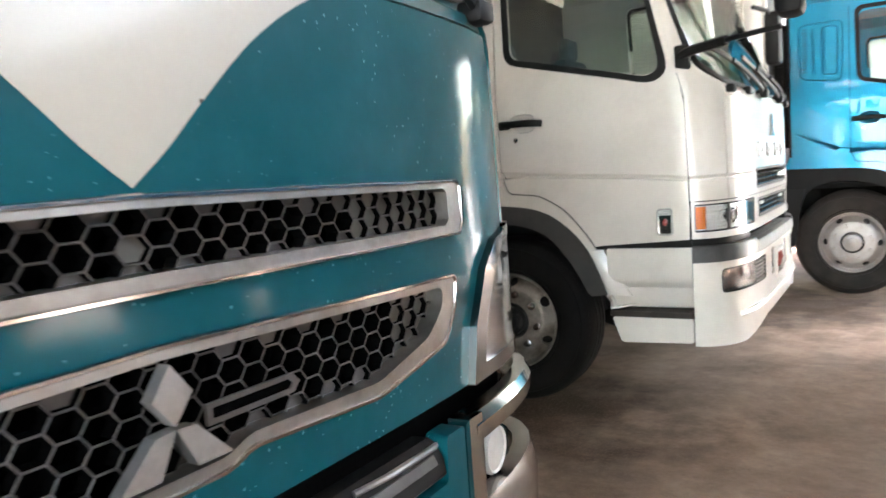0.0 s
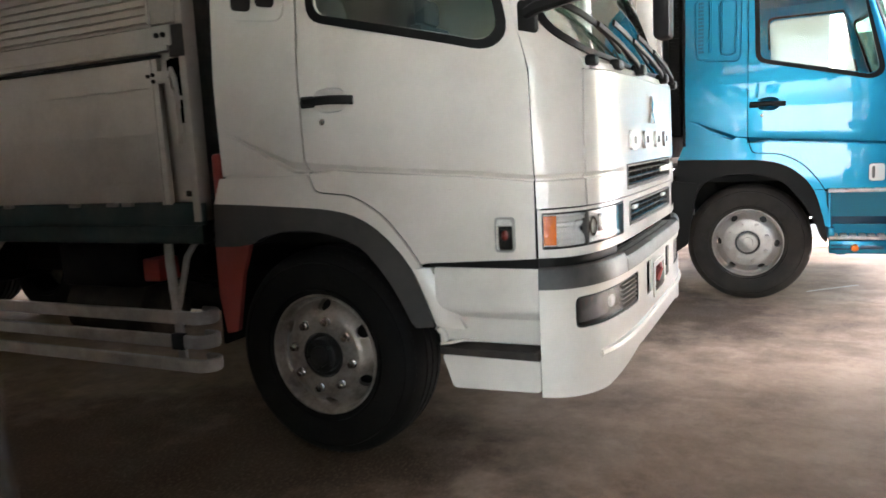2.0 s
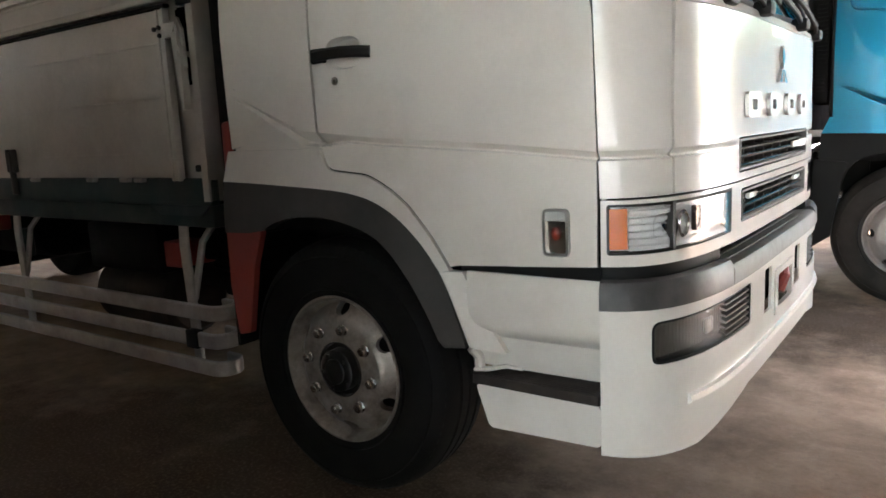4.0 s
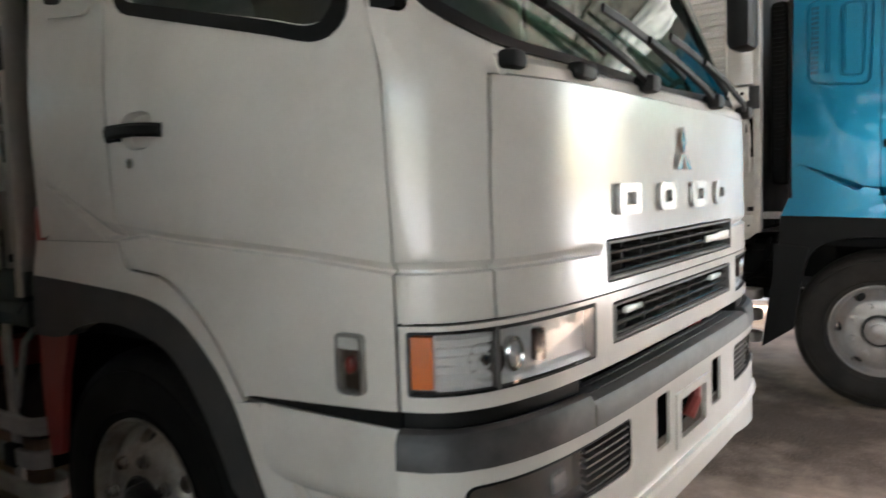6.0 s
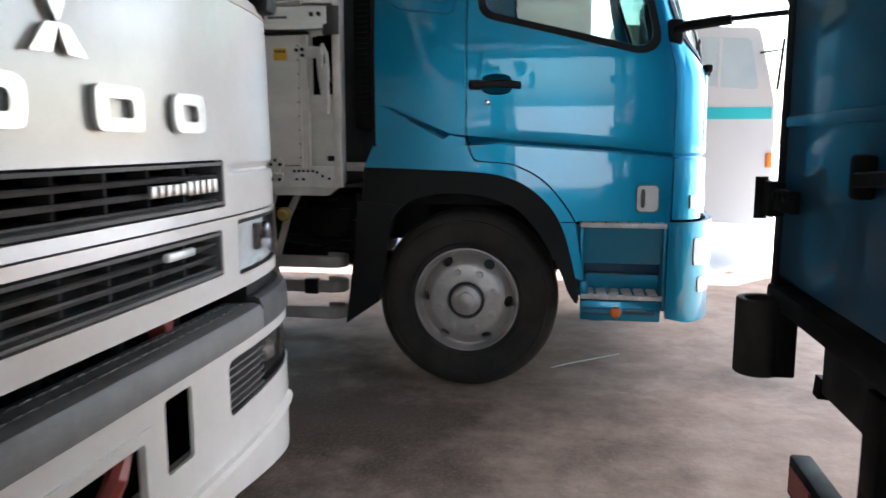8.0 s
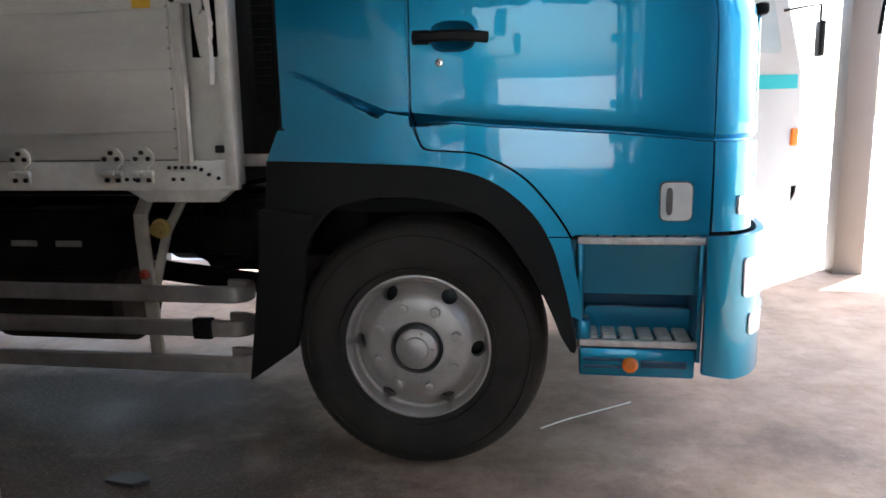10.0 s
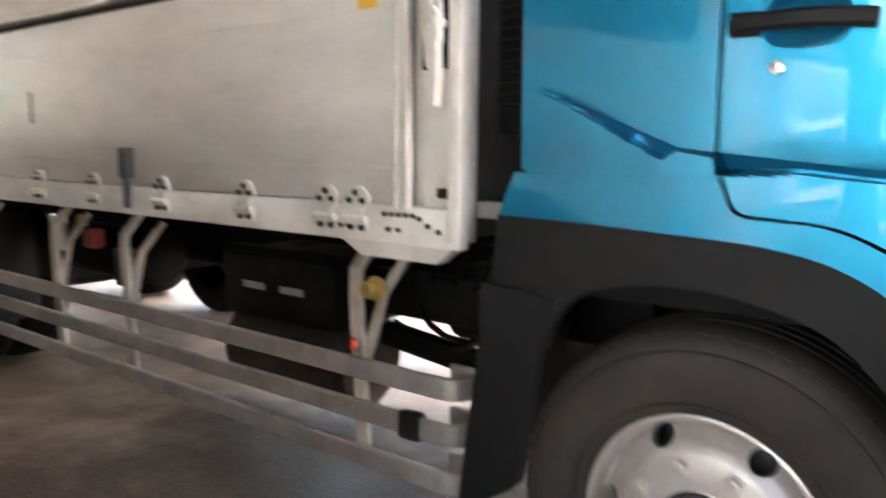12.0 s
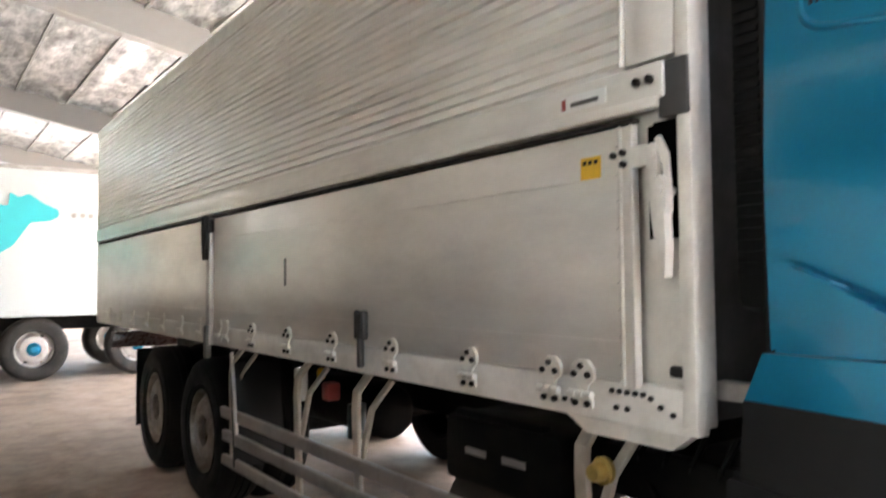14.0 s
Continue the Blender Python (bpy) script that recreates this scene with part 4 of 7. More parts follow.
        if lip_style == "steps":
            mk = part("side_marker", skin(mq([(0.918, 1.036), (1.036, 1.036), (1.036, 1.182), (0.918, 1.182)]), 0.008, 0.010, mirror=mir, crease=False), "grey_plastic", truck)
            part("lens", skin(mq([(0.922, 1.040), (1.032, 1.040), (1.032, 1.178), (0.922, 1.178)]), 0.014, 0.008, mirror=mir, crease=False), "lamp_white", mk, "milky lamp lens")
        if lip_style == "steps":
            part("bulb_strip", skin(mq([(0.942, 1.06), (0.964, 1.06), (0.964, 1.16), (0.942, 1.16)][:4]), 0.016, 0.004, mirror=mir, crease=False), "grey_plastic", mk)
        else:
            rim_o = [(q_side(u), z) for u, z in rounded([(0.935, 1.036), (1.019, 1.036), (1.019, 1.182), (0.935, 1.182)], 0.020)]
            rim_i = [(q_side(u), z) for u, z in rounded([(0.943, 1.044), (1.011, 1.044), (1.011, 1.174), (0.943, 1.174)], 0.015)]
            mk = part("side_marker", skin(rim_o, 0.016, 0.018, holes=(rim_i,), mirror=mir, crease=False), "satin", truck, "chrome-rimmed side marker lamp with red bulb")
            part("marker_reflector", skin(rim_i, 0.004, 0.004, mirror=mir, crease=False), "chrome", mk)
            part("marker_shelf", skin(side((0.944, 1.145), (1.010, 1.145), (1.010, 1.173), (0.944, 1.173)), 0.013, 0.008, mirror=mir, crease=False), "lamp_white", mk)
            c = cab_point((1 if s < 0 else -1) * q_side(0.976), 1.106, 0.010, False)
            bm = bmesh.new()
            bmesh.ops.create_uvsphere(bm, u_segments=14, v_segments=8, radius=1.0, matrix=Matrix.Translation(c) @ Matrix.Diagonal((0.014, 0.008, 0.022, 1)))
            part("bulb", bm, "bulb_red", mk, "dark red bulb")
            o = part("lens", skin(rim_i, 0.019, 0.003, mirror=mir, crease=False), "lens", mk, "clear lamp glass")
            o.visible_shadow = False
        # recessed grille on the rear quarter
        vent_o = rounded([(-0.435, 2.66), (-0.425, 2.135), (-0.065, 2.090), (-0.055, 2.66)], 0.07)
        bead = lambda pts, r, o, bm, mir=mir: sweep([cab_point((-1 if mir else 1) * q_side(u), z, o) for u, z in pts], round_profile(r, 8), bm=bm, up=Vector((0, 1, 0)), caps=False)
        if lip_style == "steps":
            bm = bmesh.new()
            bead(vent_o + vent_o[:1], 0.009, 0.001, bm)
            vf = part("vent_frame", bm, paint, truck)
            part("vent_panel", skin(side(*vent_o), 0.004, 0.012, mirror=mir, zstep=0.3), paint, vf)
            inset = rounded([(-0.232, 2.62), (-0.226, 2.165), (-0.102, 2.150), (-0.096, 2.62)], 0.045)
            bm = bmesh.new()
            bead(inset + inset[:1], 0.008, 0.004, bm)
            bead([(-0.212, 2.60), (-0.208, 2.20)], 0.006, 0.004, bm)
            bead([(-0.318, 2.62), (-0.312, 2.19)], 0.007, 0.004, bm)
            bead([(-0.300, 2.62), (-0.295, 2.19)], 0.004, 0.004, bm)
            part("vent_rib", bm, paint, vf)
            bm = bmesh.new()
            for k in range(3):
                for n in range(14):
                    u, z = -0.402 + 0.016 * k, 2.19 + 0.032 * n
                    skin(side((u, z), (u + 0.007, z), (u + 0.007, z + 0.021), (u, z + 0.021)), 0.0065, 0.004, mirror=mir, bm=bm, zstep=0.4, crease=False)
            part("vent_slot", bm, "ink", vf)
        else:
            bm = skin(side(*vent_o), 0.008, 0.012, mirror=mir, zstep=0.3)
            vf = part("vent_frame", bm, paint, truck)
            for x0, x1 in ((-0.375, -0.255), (-0.225, -0.115)):
                part("quarter_light", skin(side(*rounded([(x0, 2.60), (x0, 2.175), (x1, 2.155), (x1, 2.60)], 0.03)), 0.012, 0.006, mirror=mir, zstep=0.4), "ink", vf)
        # mud flap and its upper apron
        if lip_style == "steps":
            bm = flat(rounded([(-0.70, 0.36), (-0.50, 0.50), (-0.44, 0.90), (-0.40, 1.055), (-0.625, 1.075), (-0.63, 0.90)], 0.012), lambda a, b, c, s=s: Vector((a, s * (1.262 - c), b)), 0.05)
        else:
            bm = flat(rounded([(-0.618, 1.05), (-0.395, 1.05), (-0.455, 0.90), (-0.520, 0.60), (-0.592, 0.585), (-0.622, 0.80)], 0.012), lambda a, b, c, s=s: Vector((a, s * (1.222 - c), b)), 0.03)
        part("mud_flap", bm, "black" if lip_style == "steps" else "red", truck)
        if lip_style != "steps":
            part("apron", box((-0.575, s * 1.17, 1.33), (0.06, 0.10, 0.36), 0.02), "red", truck)
        # mirrors: a long arm on the driver's side, a short one on the other
        bm = bmesh.new()
        if s < 0:
            sweep([(1.085, s * 1.20, 1.985), (1.15, s * 1.25, 1.998), (1.34, s * 1.335, 2.010)], rect_profile(0.044, 0.050, 0.012), bm=bm)
            sweep([(1.30, s * 1.318, 2.010), (1.46, s * 1.38, 2.018), (1.60, s * 1.42, 2.024)], rect_profile(0.026, 0.026, 0.007), bm=bm)
            box((1.09, s * 1.195, 1.975), (0.08, 0.05, 0.13), 0.015, bm=bm)
            if lip_style == "steps":
                sweep([(1.62, s * 1.42, 2.06), (1.625, s * 1.425, 1.86), (1.60, s * 1.42, 1.66), (1.55, s * 1.42, 1.66), (1.57, s * 1.42, 1.9)], round_profile(0.007, 8), bm=bm, up=Vector((0, 1, 0)))
            at = (1.64, s * 1.43, 2.27)
        else:
            sweep([(1.08, s * 1.16, 2.60), (1.16, s * 1.30, 2.58), (1.19, s * 1.42, 2.50)], round_profile(0.018, 8), bm=bm)
            at = (1.19, s * 1.43, 2.37)
        arm = part("mirror_arm", bm, "black", truck)
        part("mirror", box(at, (0.12, 0.20, 0.42), 0.035), "black", arm, "black door mirror housing")
    # wipers
    for v0 in (-0.30, 0.385, 0.98):
        bm = bmesh.new()
        at_ = lambda v, z, o: cab_point(q_front(max(-1.05, v)), z, o, False)
        sweep([at_(v0, 1.808, 0.030), at_(v0 - 0.10, 1.845, 0.040), at_(v0 - 0.30, 1.915, 0.034), at_(v0 - 0.50, 1.975, 0.022)], rect_profile(0.018, 0.028, 0.005), bm=bm)
        sweep([at_(v0 - 0.78, 2.035, 0.006), at_(v0 - 0.64, 2.010, 0.012), at_(v0 - 0.50, 1.978, 0.014), at_(v0 - 0.36, 1.94, 0.012), at_(v0 - 0.20, 1.885, 0.006)], rect_profile(0.012, 0.030, 0.003), bm=bm)
        p = at_(v0, 1.80, 0.0)
        box((p.x + 0.02, p.y, 1.808), (0.07, 0.075, 0.055), 0.016, bm=bm)
        part("wiper", bm, "black", truck)
    for v0, w in ((-0.71, 0.10), (-1.0, 0.07)):
        p = cab_point(q_front(v0), 1.80, 0.0, False)
        part("washer_block", box((p.x + 0.012, p.y, 1.803), (0.05, w, 0.045), 0.014), "black", truck)
    cowl = band(q_front(-1.02), q_front(1.02), [(-0.02, 1.765), (0.004, 1.770), (0.006, 1.80), (-0.03, 1.83)])
    part("cowl", cowl, paint, truck)


def chassis(truck, rear, style="wheel", hub="wheel", turn=2):
    for v in (-0.42, 0.42):
        bm = box(((rear + 0.9) / 2, v, 0.93), (0.9 - rear, 0.07, 0.24), 0.008)
        part("frame_rail", bm, "chassis", truck)
    bm = box((0.35, 0, 0.86), (1.2, 0.8, 0.42), 0.06)
    cyl((0.0, -0.95, 0.515), (0.0, 0.95, 0.515), 0.07, bm=bm)
    box((-0.95, 0.0, 0.94), (1.2, 0.46, 0.26), 0.08, bm=bm)
    cyl((-1.5, 0, 0.90), (-2.4, 0, 0.84), 0.06, bm=bm, seg=14)
    cyl((-0.8, 0.38, 0.74), (-1.9, 0.38, 0.74), 0.18, bm=bm, seg=20, bevel=0.03)
    part("engine", bm, "chassis", truck)
    part("air_dryer", box((-0.83, -0.72, 0.92), (0.26, 0.34, 0.26), 0.03), "chassis", truck)
    part("hose", sweep([(-0.66, -0.98, 1.12), (-0.67, -0.99, 1.02), (-0.70, -1.0, 0.92), (-0.77, -0.99, 0.84), (-0.86, -0.98, 0.80), (-0.96, -0.97, 0.80), (-1.05, -0.95, 0.83), (-1.13, -0.92, 0.90), (-1.2, -0.9, 1.0)], round_profile(0.012, 8)), "chassis", truck)
    part("hose", sweep([(-0.72, -0.94, 1.10), (-0.73, -0.95, 0.98), (-0.78, -0.96, 0.87), (-0.86, -0.94, 0.79), (-0.98, -0.92, 0.74), (-1.12, -0.89, 0.74), (-1.3, -0.85, 0.78)], round_profile(0.014, 8)), "chassis", truck)
    part("filter", cyl((-0.70, -1.02, 0.78), (-0.70, -1.02, 0.94), 0.03, seg=12), "chassis", truck)
    part("air_bottle", cyl((-0.72, -0.60, 0.80), (-1.16, -0.60, 0.80), 0.105, seg=18, bevel=0.02), "chassis", truck)
    for k in range(5):
        x = -0.74 - 0.10 * k
        part("hose", sweep([(x, -0.88, 1.08), (x - 0.02, -0.93, 0.98), (x - 0.06, -0.90, 0.90), (x - 0.03, -0.80, 0.86 - 0.02 * (k % 2)), (x + 0.02, -0.70, 0.92)], round_profile(0.011, 6)), "chassis", truck)
    # outrigger beam and the shelf over it, with two light gaps left between
    part("outrigger", box((-0.96, -0.90, 0.715), (0.68, 0.07, 0.085), 0.012, rot=Matrix.Rotation(radians(6), 4, "Y")), "chassis", truck)
    part("valve_shelf", box((-1.0, -0.90, 0.915), (0.66, 0.06, 0.17), 0.012), "chassis", truck)
    for v in (-0.6, 0.6):
        bm = sweep([(-0.75, v, 0.70), (-0.3, v, 0.60), (0.0, v, 0.57), (0.35, v, 0.60), (0.8, v, 0.70)], rect_profile(0.08, 0.05))
        part("leaf_spring", bm, "chassis", truck)
    for v, o in ((-1.20, -1), (1.20, 1)):
        wheel(truck, 0.0, v, style=style, hub=hub, turn=turn, outward=o)


# ---- aluminium wing body ----
def hinge_mesh(mat):
    pl = lambda a, b, d: Vector((a, -d, b))
    bm = flat(rounded([(-0.022, 0.0), (-0.024, 0.018), (-0.048, 0.032), (-0.048, 0.066), (-0.024, 0.092), (0.024, 0.092), (0.048, 0.066), (0.048, 0.032), (0.024, 0.018), (0.022, 0.0)], 0.010), pl, 0.010)
    flat(rounded([(-0.040, -0.052), (0.040, -0.052), (0.040, -0.020), (-0.040, -0.020)], 0.008), pl, 0.008, bm=bm)
    for a, b in ((-0.046, -0.018), (-0.012, 0.012), (0.018, 0.046)):
        cyl((a, -0.016, -0.010), (b, -0.016, -0.010), 0.012, bm=bm, seg=10)
    return mesh_of("hinge", bm, mat, 35)


def bolt_mesh():
    return mesh_of("bolt", cyl((0, 0.004, 0), (0, -0.010, 0), 0.010, seg=8, bevel=0.002), "ink", 35)


HINGE = {"frame_paint": hinge_mesh("hinge_paint"), "alu_old": hinge_mesh("alu_old")}
BOLT = bolt_mesh()


def corrugated(u0, u1, z0, z1, v, pitch=0.0415, depth=0.018):
    """Ribbed aluminium sheet, ribs running along the truck."""
    bm = bmesh.new()
    prof, z = [], z0
    while z < z1:
        prof += [(z, 0.0), (z + pitch * 0.36, 0.0), (z + pitch * 0.50, depth), (z + pitch * 0.90, depth)]
        z += pitch
    prof = [p for p in prof if p[0] < z1] + [(z1, 0.0)]
    cols = [u0 + (u1 - u0) * i / 8 for i in range(9)]
    rows = [[bm.verts.new((u, v - d, zz)) for u in cols] for zz, d in prof]
    for a, b in zip(rows, rows[1:]):
        for i in range(8):
            bm.faces.new((a[i], a[i + 1], b[i + 1], b[i]))
    g = bmesh.ops.extrude_face_region(bm, geom=list(bm.faces))
    for e in g["geom"]:
        if isinstance(e, bmesh.types.BMVert):
            e.co.y += 0.02
    return bm


def wing_body(truck, front_u, rear_u, sheet, trim_paint, sill, rails, detail=True):
    v0, z0, zs, zr, zt = -1.24, 1.15, 1.27, 2.005, 3.27
    mid = -4.53
    wing_sheet = "alu_wing" if sheet == "alu" else sheet
    length = front_u - rear_u
    cx = (front_u + rear_u) / 2
    # sill rails, floor, roof, end walls, far side
    for s in (-1, 1):
        bm = box((cx, s * 1.215, (z0 + zs) / 2), (length, 0.05, zs - z0), 0.006)
        part("sill_rail", bm, sill, truck)
    part("load_floor", box((cx, 0, 1.20), (length - 0.1, 2.36, 0.10)), "chassis", truck)
    bm = box((cx, 0, zt), (length, 2.46, 0.06), 0.02)
    part("roof_panel", bm, sheet, truck)
    # dark grey puts the shade between cab and body into the colour
    part("front_wall", box((front_u - 0.03, 0, 2.21), (0.04, 2.40, 2.06), 0.01), "lip", truck, "front wall coloured dark grey for the shade behind the cab")
    part("rear_door", box((rear_u + 0.03, 0, 2.21), (0.05, 2.40, 2.06), 0.01), sheet, truck)
    part("far_side", box((cx, 1.215, 2.25), (length - 0.05, 0.04, 1.96)), sheet, truck)
    # corner posts
    for u, w in ((front_u - 0.022, 0.044), (rear_u + 0.03, 0.06)):
        part("corner_post", box((u, -1.20, 2.21), (w, 0.09, 2.08), 0.003), trim_paint, truck)
    part("post_cap", box((front_u - 0.048, -1.212, 2.077), (0.094, 0.085, 0.155), 0.004), "arch", truck, "dark grey metal corner bracket")
    part("corner_bracket", flat([(front_u - 0.21, z0 + 0.02), (front_u - 0.005, z0 + 0.02), (front_u - 0.09, z0 - 0.048), (front_u - 0.40, z0 - 0.048), (front_u - 0.52, z0 + 0.02)],
                                lambda a, b, d: Vector((a, -1.23 + d, b)), 0.05), sill, truck)
    # recess with the gate latch
    part("latch_recess", box((front_u - 0.12, -1.19, 1.66), (0.20, 0.02, 0.80)), trim_paint, truck)
    edge = bmesh.new()
    for du in (0.0, 0.044):
        box((front_u - 0.188 - du, v0 - 0.006, 1.63), (0.011, 0.03, 0.74), 0.003, bm=edge)
    part("gate_edge", edge, trim_paint, truck)
    part("gate_edge_plate", box((front_u - 0.210, v0 + 0.004, 1.63), (0.036, 0.03, 0.735)), sheet, truck)
    # near-black sheet on the recess, as the shade behind the levers
    part("latch_recess_shade", box((front_u - 0.112, v0 + 0.0385, 1.835), (0.118, 0.005, 0.32)), "void", truck)
    for du in (0.108, 0.152):
        put("bolt", BOLT, truck, "", Matrix.Translation((front_u - du, v0 - 0.026, 2.108)) @ Matrix.Diagonal((1.15, 1.5, 1.3, 1)))
    latch = bmesh.new()
    box((front_u - 0.162, v0 - 0.010, 1.905), (0.075, 0.03, 0.062), 0.006, bm=latch)
    flat(rounded([(front_u - 0.262, 1.925), (front_u - 0.205, 1.932), (front_u - 0.195, 1.88), (front_u - 0.215, 1.878)], 0.008), lambda a, b, d: Vector((a, v0 - 0.006 - d, b)), 0.012, bm=latch)
    pl = lambda a, b, d: Vector((front_u + a, v0 - 0.006 - d, b))
    flat(rounded([(-0.132, 1.93), (-0.096, 1.935), (-0.094, 1.845), (-0.100, 1.838), (-0.094, 1.76), (-0.098, 1.672), (-0.108, 1.672), (-0.120, 1.76), (-0.128, 1.838)], 0.006), pl, 0.020, bm=latch)
    flat(rounded([(-0.106, 1.945), (-0.092, 1.955), (-0.066, 1.90), (-0.058, 1.80), (-0.066, 1.70), (-0.076, 1.70), (-0.072, 1.80), (-0.084, 1.885)], 0.006), pl, 0.014, bm=latch)
    flat(rounded([(-0.096, 1.815), (-0.078, 1.845), (-0.060, 1.82), (-0.058, 1.745), (-0.064, 1.738), (-0.060, 1.65), (-0.066, 1.565), (-0.076, 1.565), (-0.088, 1.65), (-0.094, 1.738)], 0.007), pl, 0.034, bm=latch)
    cyl((front_u - 0.078, v0 - 0.046, 1.80), (front_u - 0.078, v0 + 0.02, 1.80), 0.012, bm=latch)
    cyl((front_u - 0.112, v0 - 0.032, 1.905), (front_u - 0.112, v0 + 0.02, 1.905), 0.012, bm=latch)
    # near-black box, as the shade at the top of the recess
    part("latch_shadow_box", box((front_u - 0.093, v0 + 0.055, 1.955), (0.10, 0.06, 0.09)), "void", truck)
    for dx, dz in ((-0.246, 1.917), (-0.212, 1.921), (-0.211, 1.888)):
        put("bolt", BOLT, truck, "", Matrix.Translation((front_u + dx, v0 - 0.022, dz)))
    part("gate_latch", latch, trim_paint, truck, "worn gate latch lever")
    part("rubber_stop", box((front_u - 0.06, v0 + 0.01, 1.315), (0.05, 0.03, 0.03), 0.006), "ink", truck)
    # drop gates
    for a, b in ((front_u - 0.225, mid + 0.055), (mid - 0.055, rear_u + 0.08)):
        gate = part("side_gate", box(((a + b) / 2, v0 + 0.012, (zs + zr) / 2), (a - b, 0.035, zr - zs - 0.01), 0.004), sheet, truck)
        bm = bmesh.new()
        for zz in (1.385, 1.63, 1.86):
            box(((a + b) / 2, v0 - 0.006, zz), (a - b - 0.01, 0.004, 0.006), bm=bm)
        part("gate_rib", bm, sheet, gate)
        if b > mid:
            for k in range(9):
                put("bolt", BOLT, gate, "", Matrix.Translation((a - 0.02, v0 - 0.004, zs + 0.05 + 0.078 * k)) @ Matrix.Diagonal((0.45, 0.5, 0.45, 1)))
    # centre post with its latches
    bm = box((mid, v0 + 0.0, 1.58), (0.075, 0.06, 0.86), 0.006)
    post = part("centre_post", bm, "rail", truck)
    for s in (-1, 1):
        bm = bmesh.new()
        sweep([(mid + s * 0.035, v0 - 0.05, 2.02), (mid + s * 0.03, v0 - 0.05, 1.86), (mid + s * 0.02, v0 - 0.045, 1.72)], rect_profile(0.014, 0.03, 0.004), bm=bm, up=Vector((0, 1, 0)))
        box((mid + s * 0.04, v0 - 0.03, 1.95), (0.04, 0.05, 0.09), 0.01, bm=bm)
        part("post_latch", bm, "black", post)
    part("post_foot", box((mid, v0 - 0.03, 1.17), (0.06, 0.04, 0.22), 0.01), "grey_plastic", post)
    # wing rail and the ribbed wing
    rail = box((cx - 0.02, v0 + 0.0, 2.105), (length - 0.10, 0.05, 0.10), 0.008)
    box((cx - 0.02, v0 - 0.012, 2.045), (length - 0.14, 0.035, 0.03), 0.004, bm=rail)
    part("wing_rail", rail, sheet, truck)
    part("rail_seal", box((cx - 0.06, v0 + 0.006, 2.014), (length - 0.25, 0.03, 0.014)), "ink", truck)
    wing = part("wing_panel", corrugated(front_u - 0.225, rear_u + 0.08, 2.165, zt - 0.10, v0 + 0.008), wing_sheet, truck)
    part("wing_edge", box((front_u - 0.130, v0 + 0.01, 2.70), (0.165, 0.03, 1.06), 0.004), wing_sheet, truck)
    part("wing_edge_bead", box((front_u - 0.222, v0 - 0.006, 2.70), (0.014, 0.024, 1.06), 0.004), trim_paint, truck)
    for u in (-2.05, -3.25, -4.45, -5.7, -6.9):
        part("seam_strip", box((u, v0 - 0.004, 2.66), (0.005, 0.002, 1.0)), sheet, wing)
    part("roof_rail", box((cx, v0 + 0.01, zt - 0.06), (length, 0.05, 0.09), 0.012), trim_paint, truck)
    # hinges and bolts on the sill
    low_hinge = sheet != "alu"
    if low_hinge:
        stud = mesh_of("hinge", box((0, 0, 0), (0.07, 0.03, 0.022), 0.006), "rail")
        for x in (-1.0, -1.12, -1.42, -2.0, -2.6, -3.2, -3.8, -4.4):
            put("hinge", stud, truck, "", Matrix.Translation((front_u + 0.5 + x, v0 - 0.012, 1.265)))
    row = [-1.108, -1.245, -1.665, -2.20, -2.74, -3.26, -3.77, -4.22, -4.35, -4.75, -5.2, -5.7, -6.2, -6.7, -7.2, -7.7]
    for x in row if not low_hinge else ():
        put("hinge", HINGE["frame_paint" if sheet == "alu" else "alu_old"], truck, "", Matrix.Translation((front_u + 0.715 + x, v0 - 0.006, 1.232)))
        for dx, dz in ((-0.028, 0.048), (0.028, 0.048), (0.0, 0.073), (-0.024, -0.038), (0.024, -0.038)):
            if x > -4.0 and sheet == "alu":
                put("bolt", BOLT, truck, "", Matrix.Translation((front_u + 0.715 + x + dx, v0 - 0.016, 1.232 + dz)))
    if sheet == "alu":
        for x, zz in [(-1.00 + 0.028 * k, 1.243) for k in range(5)] + [(-0.985, 1.196), (-0.945, 1.196), (-1.155, 1.196), (-1.19, 1.196), (-0.83, 1.215), (-0.79, 1.20), (-0.862, 1.235)]:
            put("bolt", BOLT, truck, "", Matrix.Translation((x, v0 - 0.002, zz)) @ Matrix.Diagonal((0.8, 0.8, 0.8, 1)))
    # drop latch on the sill between the hinges
    bm = bmesh.new()
    box((front_u - 1.73, v0 - 0.02, 1.30), (0.028, 0.03, 0.24), 0.008, bm=bm)
    for s in (-1, 1):
        box((front_u - 1.73 + s * 0.032, v0 - 0.018, 1.37), (0.024, 0.03, 0.13), 0.008, bm=bm)
    part("drop_latch", bm, "arch", truck, "dark metal drop latch")
    # side guard
    guard_v = -1.20
    end, back = front_u - (0.02 if sheet == "alu" else 0.09), mid + 0.10
    low = sheet != "alu"
    for zc in (0.645, 0.512, 0.380) if low else (0.710, 0.563, 0.405):
        pts = [(end - 0.13, guard_v + 0.14, zc)] + [(end - 0.07 + 0.07 * math.sin(a) - 0.0, guard_v + 0.07 - 0.07 * math.cos(a), zc) for a in np.linspace(math.pi * 0.9, 0, 7)] + [(end - 0.3, guard_v, zc), (back, guard_v, zc)]
        part("guard_rail", sweep(pts, rect_profile(0.026, 0.072, 0.006)), rails, truck)
    for k, u in enumerate((front_u - (0.30 if low else 0.455), -2.62, -3.28, -4.30)):
        bm = bmesh.new()
